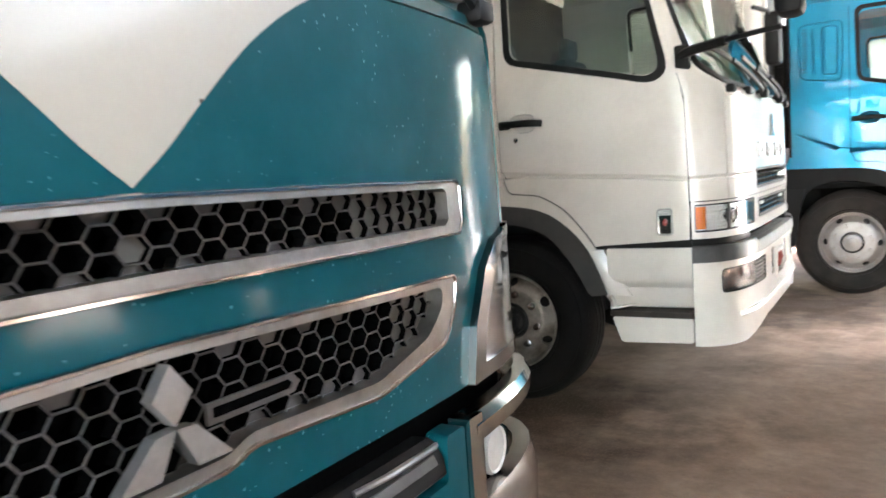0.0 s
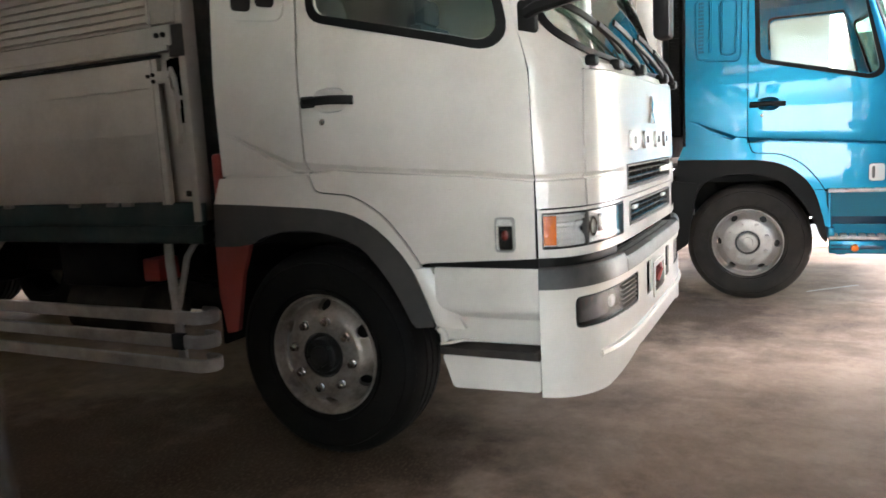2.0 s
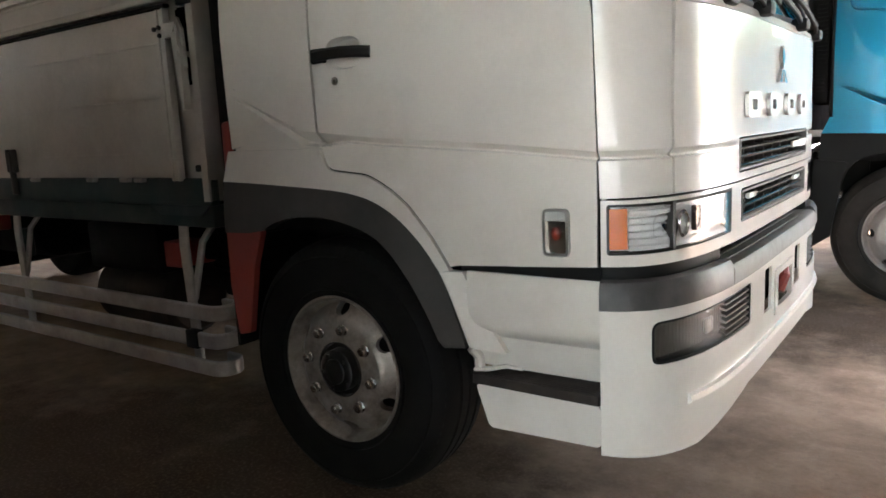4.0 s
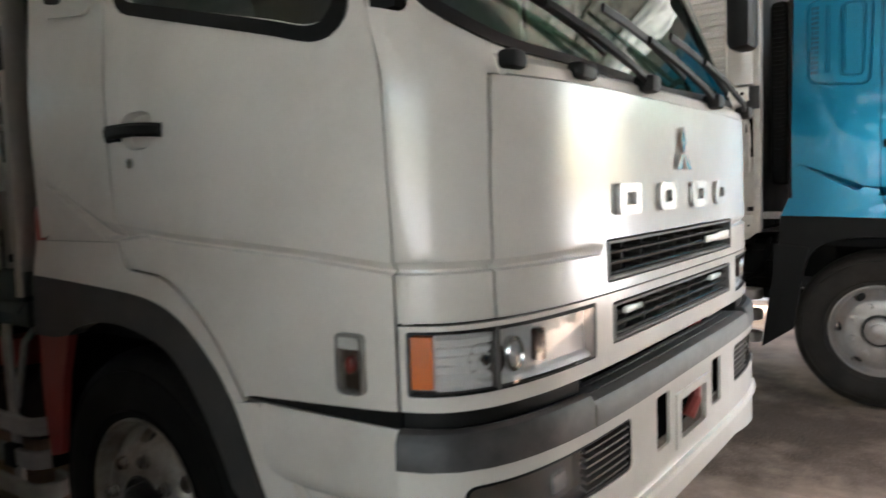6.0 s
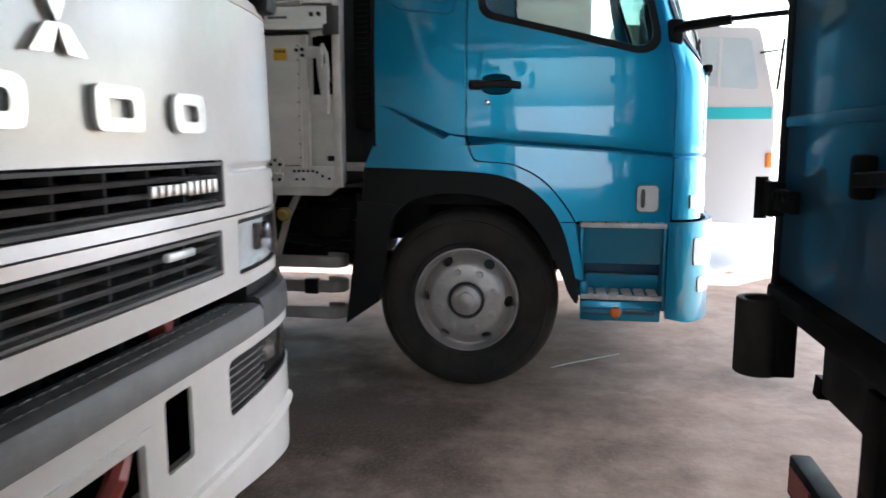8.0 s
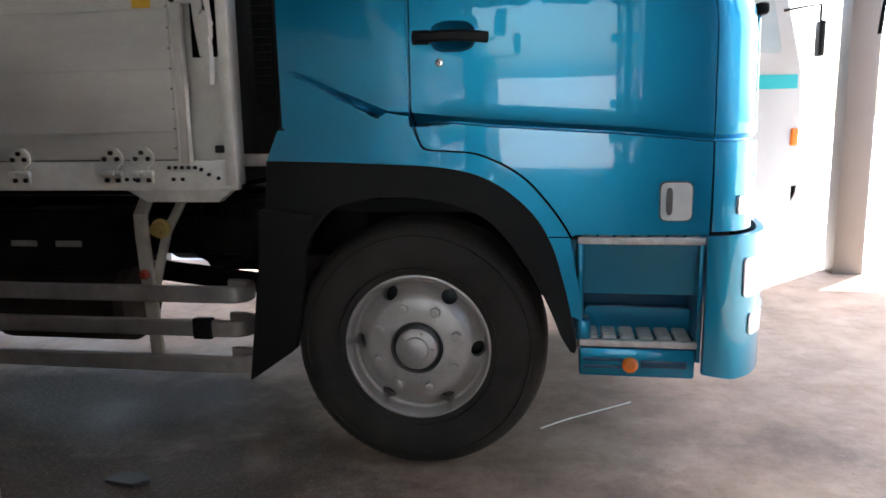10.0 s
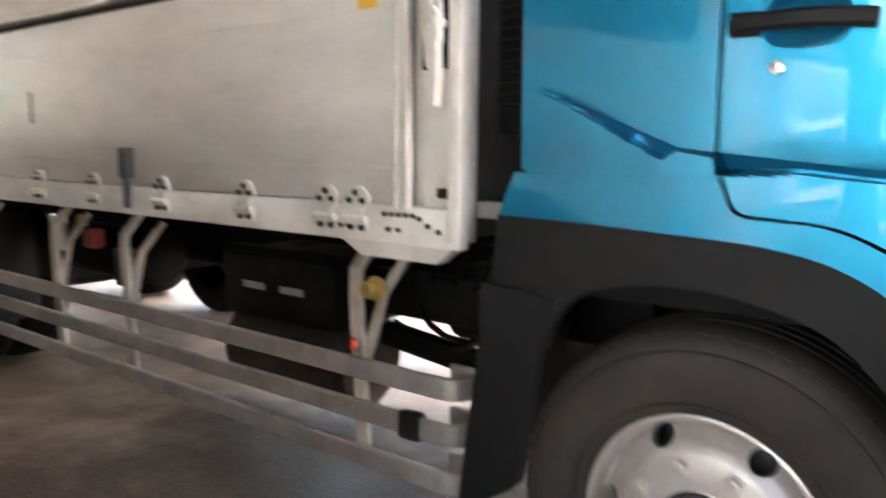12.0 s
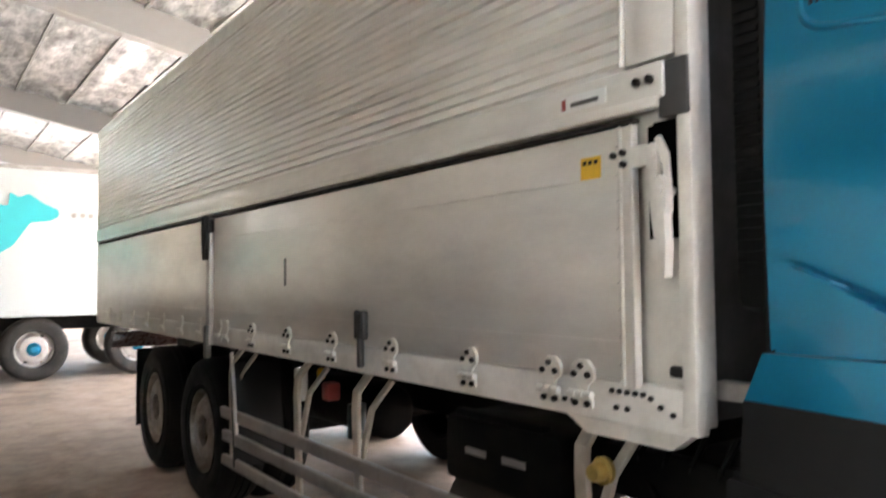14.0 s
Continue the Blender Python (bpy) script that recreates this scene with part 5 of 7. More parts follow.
        sweep([(u - 0.015, guard_v + 0.12, z0), (u - 0.02, guard_v + 0.03, 1.04), (u - 0.015, guard_v + 0.022, 0.95), (u + 0.02, guard_v + 0.022, 0.36)], rect_profile(0.022, 0.062, 0.006), bm=bm, up=Vector((1, 0, 0)))
        sweep([(u + 0.12, guard_v + 0.14, 1.10), (u + 0.085, guard_v + 0.05, 0.97), (u + 0.012, guard_v + 0.03, 0.70)], rect_profile(0.02, 0.04, 0.005), bm=bm, up=Vector((1, 0, 0)))
        g = part("guard_post", bm, "post_paint" if sheet == "alu" else rails, truck)
        if k == 0 and sheet == "alu":
            part("side_lamp", lathe([(0.0, 0.022), (0.014, 0.020), (0.021, 0.010), (0.022, 0.0)], Matrix.Translation((u + 0.0, guard_v - 0.008, 0.792)), 20), "red_lens", g, "round red marker lens")
            kn = lathe([(0.0, 0.055), (0.024, 0.052), (0.030, 0.035), (0.030, 0.012), (0.042, 0.008), (0.042, -0.006), (0.0, -0.006)], Matrix.Translation((u + 0.075, guard_v + 0.02, 0.985)), 24)
            part("drain_cap", kn, "brass", truck, "brass drain cap")
    part("rail_clamp", box((end - 0.19, guard_v, 0.512 if low else 0.563), (0.085, 0.045, 0.09), 0.008), "black", truck)
    # things slung under the load bed
    bm = box((front_u - 0.96, -0.90, 0.90), (0.66, 0.44, 0.26), 0.03)
    box((front_u - 0.96, -1.10, 1.045), (0.50, 0.05, 0.03), 0.01, bm=bm)
    bat = part("battery_box", bm, "chassis", truck)
    for du in (0.10, -0.12) if sheet == "alu" else ():
        part("label", box((front_u - 0.96 + du, -1.123, 0.905), (0.125, 0.006, 0.026)), "rail", bat, "bare metal clamp plate")
    part("fuel_tank", lathe([(0.0, 0.0), (0.17, 0.0), (0.20, 0.03), (0.20, 0.67), (0.17, 0.70), (0.0, 0.70)], Matrix.Translation((front_u - 1.39, -0.86, 0.60)) @ Matrix.Rotation(math.pi / 2, 4, "Z"), 32), "tank", truck, "dusty brown cylindrical air tank")
    part("air_tank", cyl((-3.0, -0.75, 0.85), (-3.9, -0.75, 0.85), 0.15, seg=24, bevel=0.03), "chassis", truck)
    part("filter", cyl((-2.95, -1.0, 0.93), (-2.95, -1.0, 0.75), 0.05, bevel=0.01), "green", truck)
    part("tool_box", box((-4.05, 0.7, 0.80), (1.4, 0.6, 0.5), 0.03), "chassis", truck)
    part("bottle", cyl((-3.5, -1.06, 1.07), (-3.5, -1.06, 0.88), 0.04, bevel=0.012), "lamp_white", truck)
    part("canister", cyl((-3.32, -1.02, 1.08), (-3.32, -1.02, 1.02), 0.024, bevel=0.008), "yellow", truck)
    part("valve_block", box((-3.24, -1.0, 0.96), (0.09, 0.08, 0.10), 0.015), "red", truck)
    part("tail_lamp_board", box((rear_u + 0.05, 0, 0.95), (0.06, 2.2, 0.18), 0.01), "smoked", truck)
    if detail:
        st = part("warning_sticker", box((front_u - 0.348, v0 - 0.008, 1.897), (0.078, 0.003, 0.066)), "yellow", truck, "orange-yellow square sticker")
        bm = bmesh.new()
        for k in range(3):
            box((front_u - 0.37 + 0.022 * k, v0 - 0.0105, 1.913), (0.014, 0.002, 0.012), bm=bm)
        part("print", bm, "ink", st)
        lab = part("maker_label", box((front_u - 0.36, v0 - 0.027, 2.10), (0.185, 0.003, 0.048)), "paper", truck, "white maker's label with faded print")
        bm = box((front_u - 0.435, v0 - 0.0295, 2.10), (0.016, 0.002, 0.034))
        part("mark", bm, "red", lab)
        part("print", box((front_u - 0.35, v0 - 0.0295, 2.095), (0.11, 0.002, 0.013)), "grey_plastic", lab)
        part("crane_mark", box((-3.30, v0 - 0.008, 1.62), (0.022, 0.003, 0.15)), "grey_plastic", truck)


def rear_axles(truck, us, style):
    for u in us:
        for v, o in ((-1.19, -1), (1.19, 1)):
            wheel(truck, u, v, style=style, hub="grease", turn=30 * u, outward=o, dual=True)
            put("inner_wheel", TYRE[style], truck, "black inner twin tyre", Matrix.Translation((u, v - o * 0.32, 0.515)))
        part("axle", cyl((u, -0.9, 0.515), (u, 0.9, 0.515), 0.10, seg=16), "chassis", truck)
    for s in (-1, 1):
        part("splash_guard", box((us[0] + 0.66, s * 1.05, 0.72), (0.02, 0.34, 0.66), 0.004, rot=Matrix.Rotation(radians(-6), 4, "Y")), "black", truck)
        part("splash_stay", box((us[0] + 0.68, s * 1.215, 0.86), (0.03, 0.02, 0.52), 0.004, rot=Matrix.Rotation(radians(-10), 4, "Y")), "rail", truck)
        part("rear_flap", box((us[-1] - 0.62, s * 1.0, 0.62), (0.015, 0.42, 0.70)), "black", truck)


# ---- white truck ----
def lamp_unit(truck, s):
    """Headlamp wrapped round the cab corner; s is -1 for the side that faces -y."""
    mir = s > 0
    back = side((1.128, 1.046), (1.128, 1.192)) + front((-0.685, 1.196), (-0.685, 1.050))
    back = [back[0], back[3], back[2], back[1]]
    unit = part("headlamp", skin(back, -0.034, 0.008, mirror=mir, crease=False), "reflector", truck, "clear wrap-round headlamp")
    qa, qb, qm = q_side(1.128), q_front(-0.685), q_front(-1.075)
    for z0, z1 in ((1.042, 1.052), (1.186, 1.196)):
        bm = band(-qb if mir else qa, -qa if mir else qb, [(-0.055, z0), (0.0, z0), (0.0, z1), (-0.055, z1)])
        part("rim_strip", bm, "black", unit)
    for q in (qa, qm, qb):
        bm = bmesh.new()
        q_ = -q if mir else q
        a = [cab_point(q_ + d, z, o, False) for z in (1.046, 1.192) for o in (0.0, -0.055) for d in (-0.006, 0.006)]
        vs = [bm.verts.new(p) for p in a]
        for f in ((0, 1, 3, 2), (4, 5, 7, 6), (0, 1, 5, 4), (2, 3, 7, 6), (0, 2, 6, 4), (1, 3, 7, 5)):
            bm.faces.new([vs[i] for i in f])
        part("divider", bm, "grey_plastic", unit)
    ind = side((1.134, 1.060), (1.134, 1.180)) + side((1.184, 1.180), (1.184, 1.060))
    part("indicator", skin(ind, -0.008, 0.035, mirror=mir, crease=False), "orange", unit, "amber indicator lens")
    sgn = lambda q: -q if mir else q
    lim = lambda a, b: (-b, -a) if mir else (a, b)
    # stepped chrome reflector behind the outer lens, a flat bright one behind the inner
    for k in range(6):
        z = 1.062 + 0.021 * k
        dip = -0.026 + 0.010 * abs(k - 2.5) / 2.5
        bm = band(*lim(q_side(1.190), qm - 0.008), [(-0.052, z - 0.009), (dip - 0.004, z - 0.010), (dip, z + 0.002), (-0.052, z + 0.011)], step=0.02)
        part("reflector_step", bm, "reflector", unit)
    bm = bmesh.new()
    for k in range(22):
        q = q_side(1.194) + (qm - 0.016 - q_side(1.194)) * k / 21
        sweep([cab_point(sgn(q), z, -0.008, False) for z in (1.056, 1.085 + 0.055 * math.sin(math.pi * k / 21))], rect_profile(0.0028, 0.003, 0.001), bm=bm, up=Vector((1, 0, 0)))
    tagged(part("flute", bm, "reflector", unit), kind="stuff")
    bm = bmesh.new()
    for k in range(5):
        band(*lim(q_side(1.192), qm - 0.012), [(-0.010, 1.162 + 0.0045 * k), (-0.006, 1.162 + 0.0045 * k), (-0.006, 1.164 + 0.0045 * k), (-0.010, 1.164 + 0.0045 * k)], step=0.03, bm=bm)
    tagged(part("flute", bm, "reflector", unit), kind="stuff")
    qc = q_side(1.27)
    p = cab_point(sgn(qc), 1.115, -0.012, False)
    n = cab_point(sgn(qc), 1.115, 0.5, False) - p
    m = Matrix.Translation(p) @ n.to_track_quat("-Y", "Z").to_matrix().to_4x4()
    part("reflector_bowl", lathe([(0.050, 0.0), (0.046, -0.010), (0.036, -0.020), (0.016, -0.026), (0.013, -0.006), (0.0, -0.002)], m, 28), "chrome", unit)
    qp = q_front(-1.015)
    p = cab_point(sgn(qp), 1.118, -0.022, False)
    n = cab_point(sgn(qp), 1.118, 0.5, False) - p
    m = Matrix.Translation(p) @ n.to_track_quat("-Y", "Z").to_matrix().to_4x4() @ Matrix.Diagonal((0.8, 1, 1.2, 1))
    ring = part("projector_ring", lathe([(0.036, -0.01), (0.036, 0.008), (0.031, 0.013), (0.026, 0.008), (0.026, -0.01)], m, 28), "chrome", unit)
    part("projector_eye", lathe([(0.026, 0.002), (0.014, 0.008), (0.0, 0.010)], m, 24), "lamp_white", ring)
    part("bulb_stem", skin(rounded([(q_front(-0.935), 1.085), (q_front(-0.900), 1.085), (q_front(-0.900), 1.165), (q_front(-0.935), 1.165)], 0.008), -0.018, 0.03, mirror=mir, crease=False), "smoked", unit)
    part("inner_shelf", band(*lim(qm + 0.01, qb - 0.01), [(-0.052, 1.056), (-0.012, 1.054), (-0.020, 1.066), (-0.052, 1.080)]), "reflector", unit)
    ln = [(a * (1.0), z) for a, z in [(qa, 1.046), (qb, 1.050), (qb, 1.194), (qa, 1.190)]]
    lens = part("lens", skin(ln, -0.001, 0.004, mirror=mir, crease=False), "lens", unit, "clear lamp glass")
    lens.visible_shadow = False


def louvre(truck, v0, v1, z0, z1, n, frame_mat):
    hole_back = skin(front((v0, z0), (v1, z0), (v1, z1), (v0, z1)), -0.085, 0.01, crease=False)
    g = part("grille", hole_back, "void", truck, "black louvred radiator grille")
    for (a, b, c, d) in ((v0, z0, v1, z0 + 0.008), (v0, z1 - 0.008, v1, z1)):
        part("grille_rim", band(q_front(a), q_front(c), [(-0.085, b), (0.003, b), (0.003, d), (-0.085, d)]), "grey_plastic", g)
    for v in (v0, v1):
        p = cab_point(q_front(v), (z0 + z1) / 2, -0.04, False)
        part("grille_end", box((p.x, v + (0.004 if v < 0 else -0.004), p.z), (0.09, 0.012, z1 - z0), 0.002), "grey_plastic", g)
    for k in range(n):
        zc = z0 + (z1 - z0) * (k + 0.75) / (n + 0.5)
        bm = band(q_front(v0) + 0.004, q_front(v1) - 0.004, [(-0.062, zc - 0.012), (-0.012, zc - 0.016), (-0.008, zc - 0.008), (-0.012, zc - 0.004), (-0.062, zc - 0.002)])
        part("slat", bm, "slat", g)
    for v in np.linspace(v0, v1, 9)[1:-1]:
        p = cab_point(q_front(v), (z0 + z1) / 2, -0.05, False)
        part("rib", box((p.x, v, p.z), (0.05, 0.008, z1 - z0)), "ink", g)
    return g


def white_truck():
    t = thing("white_truck", (-1.653, 6.105, 0), "white cab-over lorry with grimy aluminium wing body on concrete", "truck", "parked lorries")
    cab(t, "white", "closed")
    chassis(t, -8.0, "old_wheel", "grease", 30)
    # front skin: corner panels, upper panel with the grille opening, lower panel with lamp openings
    g1 = front((-0.612, 1.240), (0.612, 1.240), (0.612, 1.360), (-0.612, 1.360))
    g2 = front((-0.585, 1.066), (0.585, 1.066), (0.585, 1.184), (-0.585, 1.184))
    part("front_panel", skin(front((-1.075, 1.214), (1.075, 1.214), (1.075, 1.50), (1.06, 1.765), (0, 1.775), (-1.06, 1.765), (-1.075, 1.50)), 0.002, 0.02, holes=(rounded(g1, 0.012),)), "white", t)
    lamp = [(q_side(1.128), 1.044), (q_front(-0.683), 1.048), (q_front(-0.683), 1.198), (q_side(1.128), 1.194)]
    lamp_f = [(-a, z) for a, z in lamp]
    part("lamp_panel", skin([(q_side(1.112), 1.010), (-q_side(1.112), 1.010), (-q_side(1.112), 1.206), (q_front(0.7), 1.209), (q_front(-0.7), 1.209), (q_side(1.112), 1.206)], 0.002, 0.02, holes=(rounded(lamp, 0.01), rounded(lamp_f, 0.01), rounded(g2, 0.012)), crease=False), "white", t)
    for mir in (False, True):
        part("corner_panel", skin(side((1.110, 1.212)) + front((-1.083, 1.214), (-1.083, 1.50), (-1.07, 1.80)) + side((1.20, 1.90), (1.106, 1.92)), 0.0, 0.014, mirror=mir), "white", t)
    for s in (-1, 1):
        lamp_unit(t, s)
    ga = louvre(t, -0.605, 0.605, 1.246, 1.354, 3, "white")
    gb = louvre(t, -0.578, 0.578, 1.072, 1.178, 3, "white")
    # raised badge shapes: three kites and four blocks, and a long plate of small bars in the grille
    pl = lambda a, b, d: cab_point(q_front(a), b, 0.004 + d, False)
    bm = bmesh.new()
    flat([(0.0, 1.695), (0.026, 1.650), (0.0, 1.606), (-0.026, 1.650)], pl, 0.014, bm=bm)
    flat([(0.0, 1.604), (-0.028, 1.602), (-0.072, 1.552), (-0.022, 1.554)], pl, 0.014, bm=bm)
    flat([(0.0, 1.604), (0.028, 1.602), (0.072, 1.552), (0.022, 1.554)], pl, 0.014, bm=bm)
    part("badge", bm, "chrome", t, "chrome three-part badge")
    for v0, w, r in ((-0.545, 0.150, 0.012), (-0.235, 0.145, 0.030), (0.085, 0.155, 0.022), (0.358, 0.145, 0.034)):
        ring = rounded([(v0, 1.424), (v0 + w, 1.424), (v0 + w, 1.512), (v0, 1.512)], r)
        hole = rounded([(v0 + 0.036, 1.450), (v0 + w - 0.036, 1.450), (v0 + w - 0.036, 1.487), (v0 + 0.036, 1.487)], r * 0.5)
        part("chrome_block", flat(ring, pl, 0.014, holes=(hole,)), "brushed", t, "raised chrome block")
    bm = bmesh.new()
    for k in range(10):
        p = cab_point(q_front(0.275 + 0.031 * k), 1.298, 0.002, False)
        box(p, (0.012, 0.023, 0.026 if k < 5 else 0.034), 0.003, bm=bm)
    part("name_bar", bm, "satin", ga, "row of small chrome bars")
    for v in (-0.44, 0.37):
        p = cab_point(q_front(v), 1.150, 0.0, False)
        part("grille_lamp", box(p, (0.02, 0.12, 0.022), 0.008), "lamp_white", gb, "small white lamp")
    # bumper
    q0, q1 = q_side(1.112), -q_side(1.112)
    qg = q_front(-0.76)
    for a, b in ((q0, qg), (-qg, q1)):
        # black band closes the gap, its shade given as colour
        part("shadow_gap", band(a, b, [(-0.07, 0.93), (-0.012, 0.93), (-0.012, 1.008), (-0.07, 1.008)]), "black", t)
        lip = band(a, b, [(-0.06, 0.930), (-0.012, 0.968), (0.008, 0.974), (0.024, 0.966), (0.035, 0.946), (0.038, 0.884), (-0.06, 0.884)])
        part("bumper_lip", lip, "lip", t, "scuffed dark grey plastic bumper corner")
    part("bumper_hollow", band(qg - 0.03, -qg + 0.03, [(-0.24, 0.86), (-0.225, 0.86), (-0.225, 1.06), (-0.24, 1.06)]), "void", t)
    bump = part("bumper_lip", band(qg + 0.004, -qg - 0.004, [(-0.085, 0.944), (-0.080, 0.952), (0.008, 0.956), (0.028, 0.950), (0.037, 0.936), (0.038, 0.884), (-0.085, 0.884)]), "lip_top", t, "scuffed pale grey plastic bumper step")
    bm = bmesh.new()
    for v in np.arange(-0.70, 0.71, 0.037):
        for o in (-0.055, -0.012):
            p = cab_point(q_front(v), 0.956, o, False)
            box(p, (0.006, 0.026, 0.006), 0.002, bm=bm)
    tagged(part("tread_mark", bm, "lip", bump), kind="stuff")
    hose = bmesh.new()
    for v in (-0.52, -0.30, -0.05, 0.22, 0.47):
        x = cab_point(q_front(v), 0.97, -0.12, False).x
        sweep([(x - 0.04, v - 0.10, 0.93), (x, v - 0.03, 0.975), (x + 0.01, v + 0.04, 0.985), (x - 0.03, v + 0.12, 0.95)], round_profile(0.016, 8), bm=hose)
        box((x - 0.03, v + 0.08, 0.95), (0.06, 0.05, 0.08), 0.01, bm=hose)
    part("hose", hose, "chassis", t)
    part("tow_pin", box((1.25, 0.44, 0.965), (0.05, 0.045, 0.07), 0.012), "red", t, "faded red tow pin")
    fog = [(q_front(-1.165), 0.712), (q_front(-0.53), 0.700), (q_front(-0.53), 0.850), (q_front(-1.165), 0.845)]
    fog_f = [(-a, z) for a, z in fog]
    slots = [front(*rounded([(a, z0), (b, z0), (b, z1), (a, z1)], 0.012)) for a, b, z0, z1 in ((-0.34, -0.225, 0.685, 0.855), (0.225, 0.34, 0.685, 0.855), (-0.135, 0.135, 0.668, 0.800))]
    bumper = part("bumper", skin([(q0, 0.43), (q_front(-1.0), 0.42), (q_front(-0.55), 0.485), (q_front(0.55), 0.485), (q_front(1.0), 0.42), (q1, 0.43), (q1, 0.882), (q0, 0.882)], 0.030, 0.010,
             holes=[rounded(fog, 0.03), rounded(fog_f, 0.03)] + slots, crease=False), "white", t)
    part("bumper_step", band(q_front(-1.05), q_front(1.05), [(0.025, 0.60), (0.042, 0.592), (0.046, 0.575), (0.025, 0.56)]), "white", bumper)
    part("plate_rim", skin(front((-0.175, 0.642), (0.175, 0.642), (0.175, 0.826), (-0.175, 0.826)), 0.038, 0.012, holes=(slots[2],), crease=False), "white", bumper)
    part("void", skin([(q_front(-1.19), 0.62), (q_front(1.19), 0.62), (q_front(1.19), 0.872), (q_front(-1.19), 0.872)], -0.075, 0.01, crease=False), "void", bumper)
    part("tow_eye", sweep([(1.36, 0.02, 0.70), (1.375, 0.05, 0.76), (1.36, 0.09, 0.79)], round_profile(0.022, 8)), "red", t)
    for mir in (False, True):
        qa, qb, qc = fog[0][0], q_front(-0.80), fog[1][0]
        f = part("fog_lamp", skin(rounded([(qa + 0.01, 0.722), (qb, 0.717), (qb, 0.840), (qa + 0.01, 0.836)], 0.02), -0.016, 0.015, mirror=mir, crease=False), "fog", bumper, "fluted fog lamp")
        bm = bmesh.new()
        for k in range(24):
            q = qa + 0.02 + (qb - qa - 0.03) * k / 23
            q = -q if mir else q
            sweep([cab_point(q, z, 0.013, False) for z in (0.728, 0.83)], rect_profile(0.003, 0.002, 0.0008), bm=bm, up=Vector((1, 0, 0)))
        tagged(part("flute", bm, "fog", f), kind="stuff")
        p = cab_point(-(qb - 0.09) if mir else qb - 0.09, 0.775, 0.004, False)
        part("bulb", box(p, (0.02, 0.07, 0.05), 0.012), "satin", f)
        po = rounded([(qa - 0.006, 0.706), (qc + 0.006, 0.694), (qc + 0.006, 0.856), (qa - 0.006, 0.851)], 0.03)
        pi_ = rounded([(qa + 0.010, 0.722), (qc - 0.008, 0.710), (qc - 0.008, 0.842), (qa + 0.010, 0.836)], 0.022)
        part("fog_rim", skin(po, 0.026, 0.05, holes=(pi_,), mirror=mir, crease=False), "black", bumper)
        o = part("fog_glass", skin(rounded([(qa + 0.012, 0.724), (qb, 0.719), (qb, 0.838), (qa + 0.012, 0.834)], 0.02), 0.020, 0.003, mirror=mir, crease=False), "lens", f, "clear fog lamp glass")
        o.visible_shadow = False
        bm = bmesh.new()
        for k in range(6):
            z = 0.722 + 0.021 * k
            qa2, qb2 = (-qc + 0.006, -qb - 0.012) if mir else (qb + 0.012, qc - 0.006)
            band(qa2, qb2, [(0.0, z - 0.004), (0.022, z - 0.008), (0.022, z - 0.002), (0.0, z + 0.006)], bm=bm)
        part("bumper_louvre", bm, "honey", bumper)
    # closed side steps
    for s in (-1, 1):
        pl = lambda a, b, c, s=s: Vector((a, s * (CAB_W - 0.004 - c), b))
        part("side_stripe", box((0.86, s * (CAB_W - 0.022), 0.986), (0.50, 0.03, 0.042)), "black", t)
        qa, qb = (q_side(0.64), q_side(1.106)) if s < 0 else (-q_side(1.106), -q_side(0.64))
        part("step_panel", band(qa, qb, [(-0.06, 0.964), (-0.008, 0.964), (-0.003, 0.955), (-0.002, 0.81), (-0.006, 0.785), (-0.018, 0.764), (-0.040, 0.748), (-0.052, 0.738), (-0.056, 0.725),
                                         (-0.060, 0.66), (-0.075, 0.625), (-0.11, 0.612), (-0.13, 0.612), (-0.13, 0.964)], step=0.03), "white", t)
        tread = part("step_tread", flat(rounded([(0.640, 0.0), (1.104, 0.0), (1.104, 0.135), (0.70, 0.135), (0.655, 0.10)], 0.014), lambda a, b, d, s=s: Vector((a, s * (CAB_W + 0.006 - b), 0.576 + d)), 0.032), "brown_tread", t, "dirty brown ribbed step tread")
        bm = bmesh.new()
        for k in range(7):
            box((0.885, s * (CAB_W - 0.006 - 0.016 * k), 0.609), (0.40, 0.007, 0.007), 0.002, bm=bm)
        part("tread_rib", bm, "brown_tread", tread)
        part("step_skirt", flat(rounded([(0.70, 0.425), (1.106, 0.438), (1.106, 0.572), (0.650, 0.572)], 0.02), pl, 0.03), "white", t)
        # lower end of the wing, flowing into the step panel
        bm = bmesh.new()
        edge = [(float(np.interp(-z, [-p[1] for p in ARCH[-24:]], [p[0] for p in ARCH[-24:]])), z) for z in np.linspace(0.957, 0.70, 12)]
        rows = []
        for k, (u, z) in enumerate(edge):
            w = 0.085 + 0.05 * (k / 11) ** 2
            row = []
            for f, o in ((0.0, -0.03), (0.0, 0.016), (0.10, 0.022), (0.35, 0.019), (0.60, 0.010), (0.82, 0.002), (1.0, -0.003), (1.0, -0.03)):
                row.append(bm.verts.new((u + w * f, s * (CAB_W + o - 0.016 * (k / 11) ** 3), z - 0.012 * f * (k / 11))))
            rows.append(row)
        for a, b in zip(rows, rows[1:]):
            for k in range(7):
                bm.faces.new((a[k], a[k + 1], b[k + 1], b[k]))
        bm.faces.new(rows[0])
        bm.faces.new(rows[-1][::-1])
        part("wing_flare", bm, "white", t, "chipped white lower wing end")
        bm = bmesh.new()
        sweep([(0.634, s * (CAB_W - 0.012), 0.695), (0.648, s * (CAB_W - 0.035), 0.66), (0.655, s * (CAB_W - 0.030), 0.612)], rect_profile(0.035, 0.03, 0.008), bm=bm, up=Vector((1, 0, 0)))
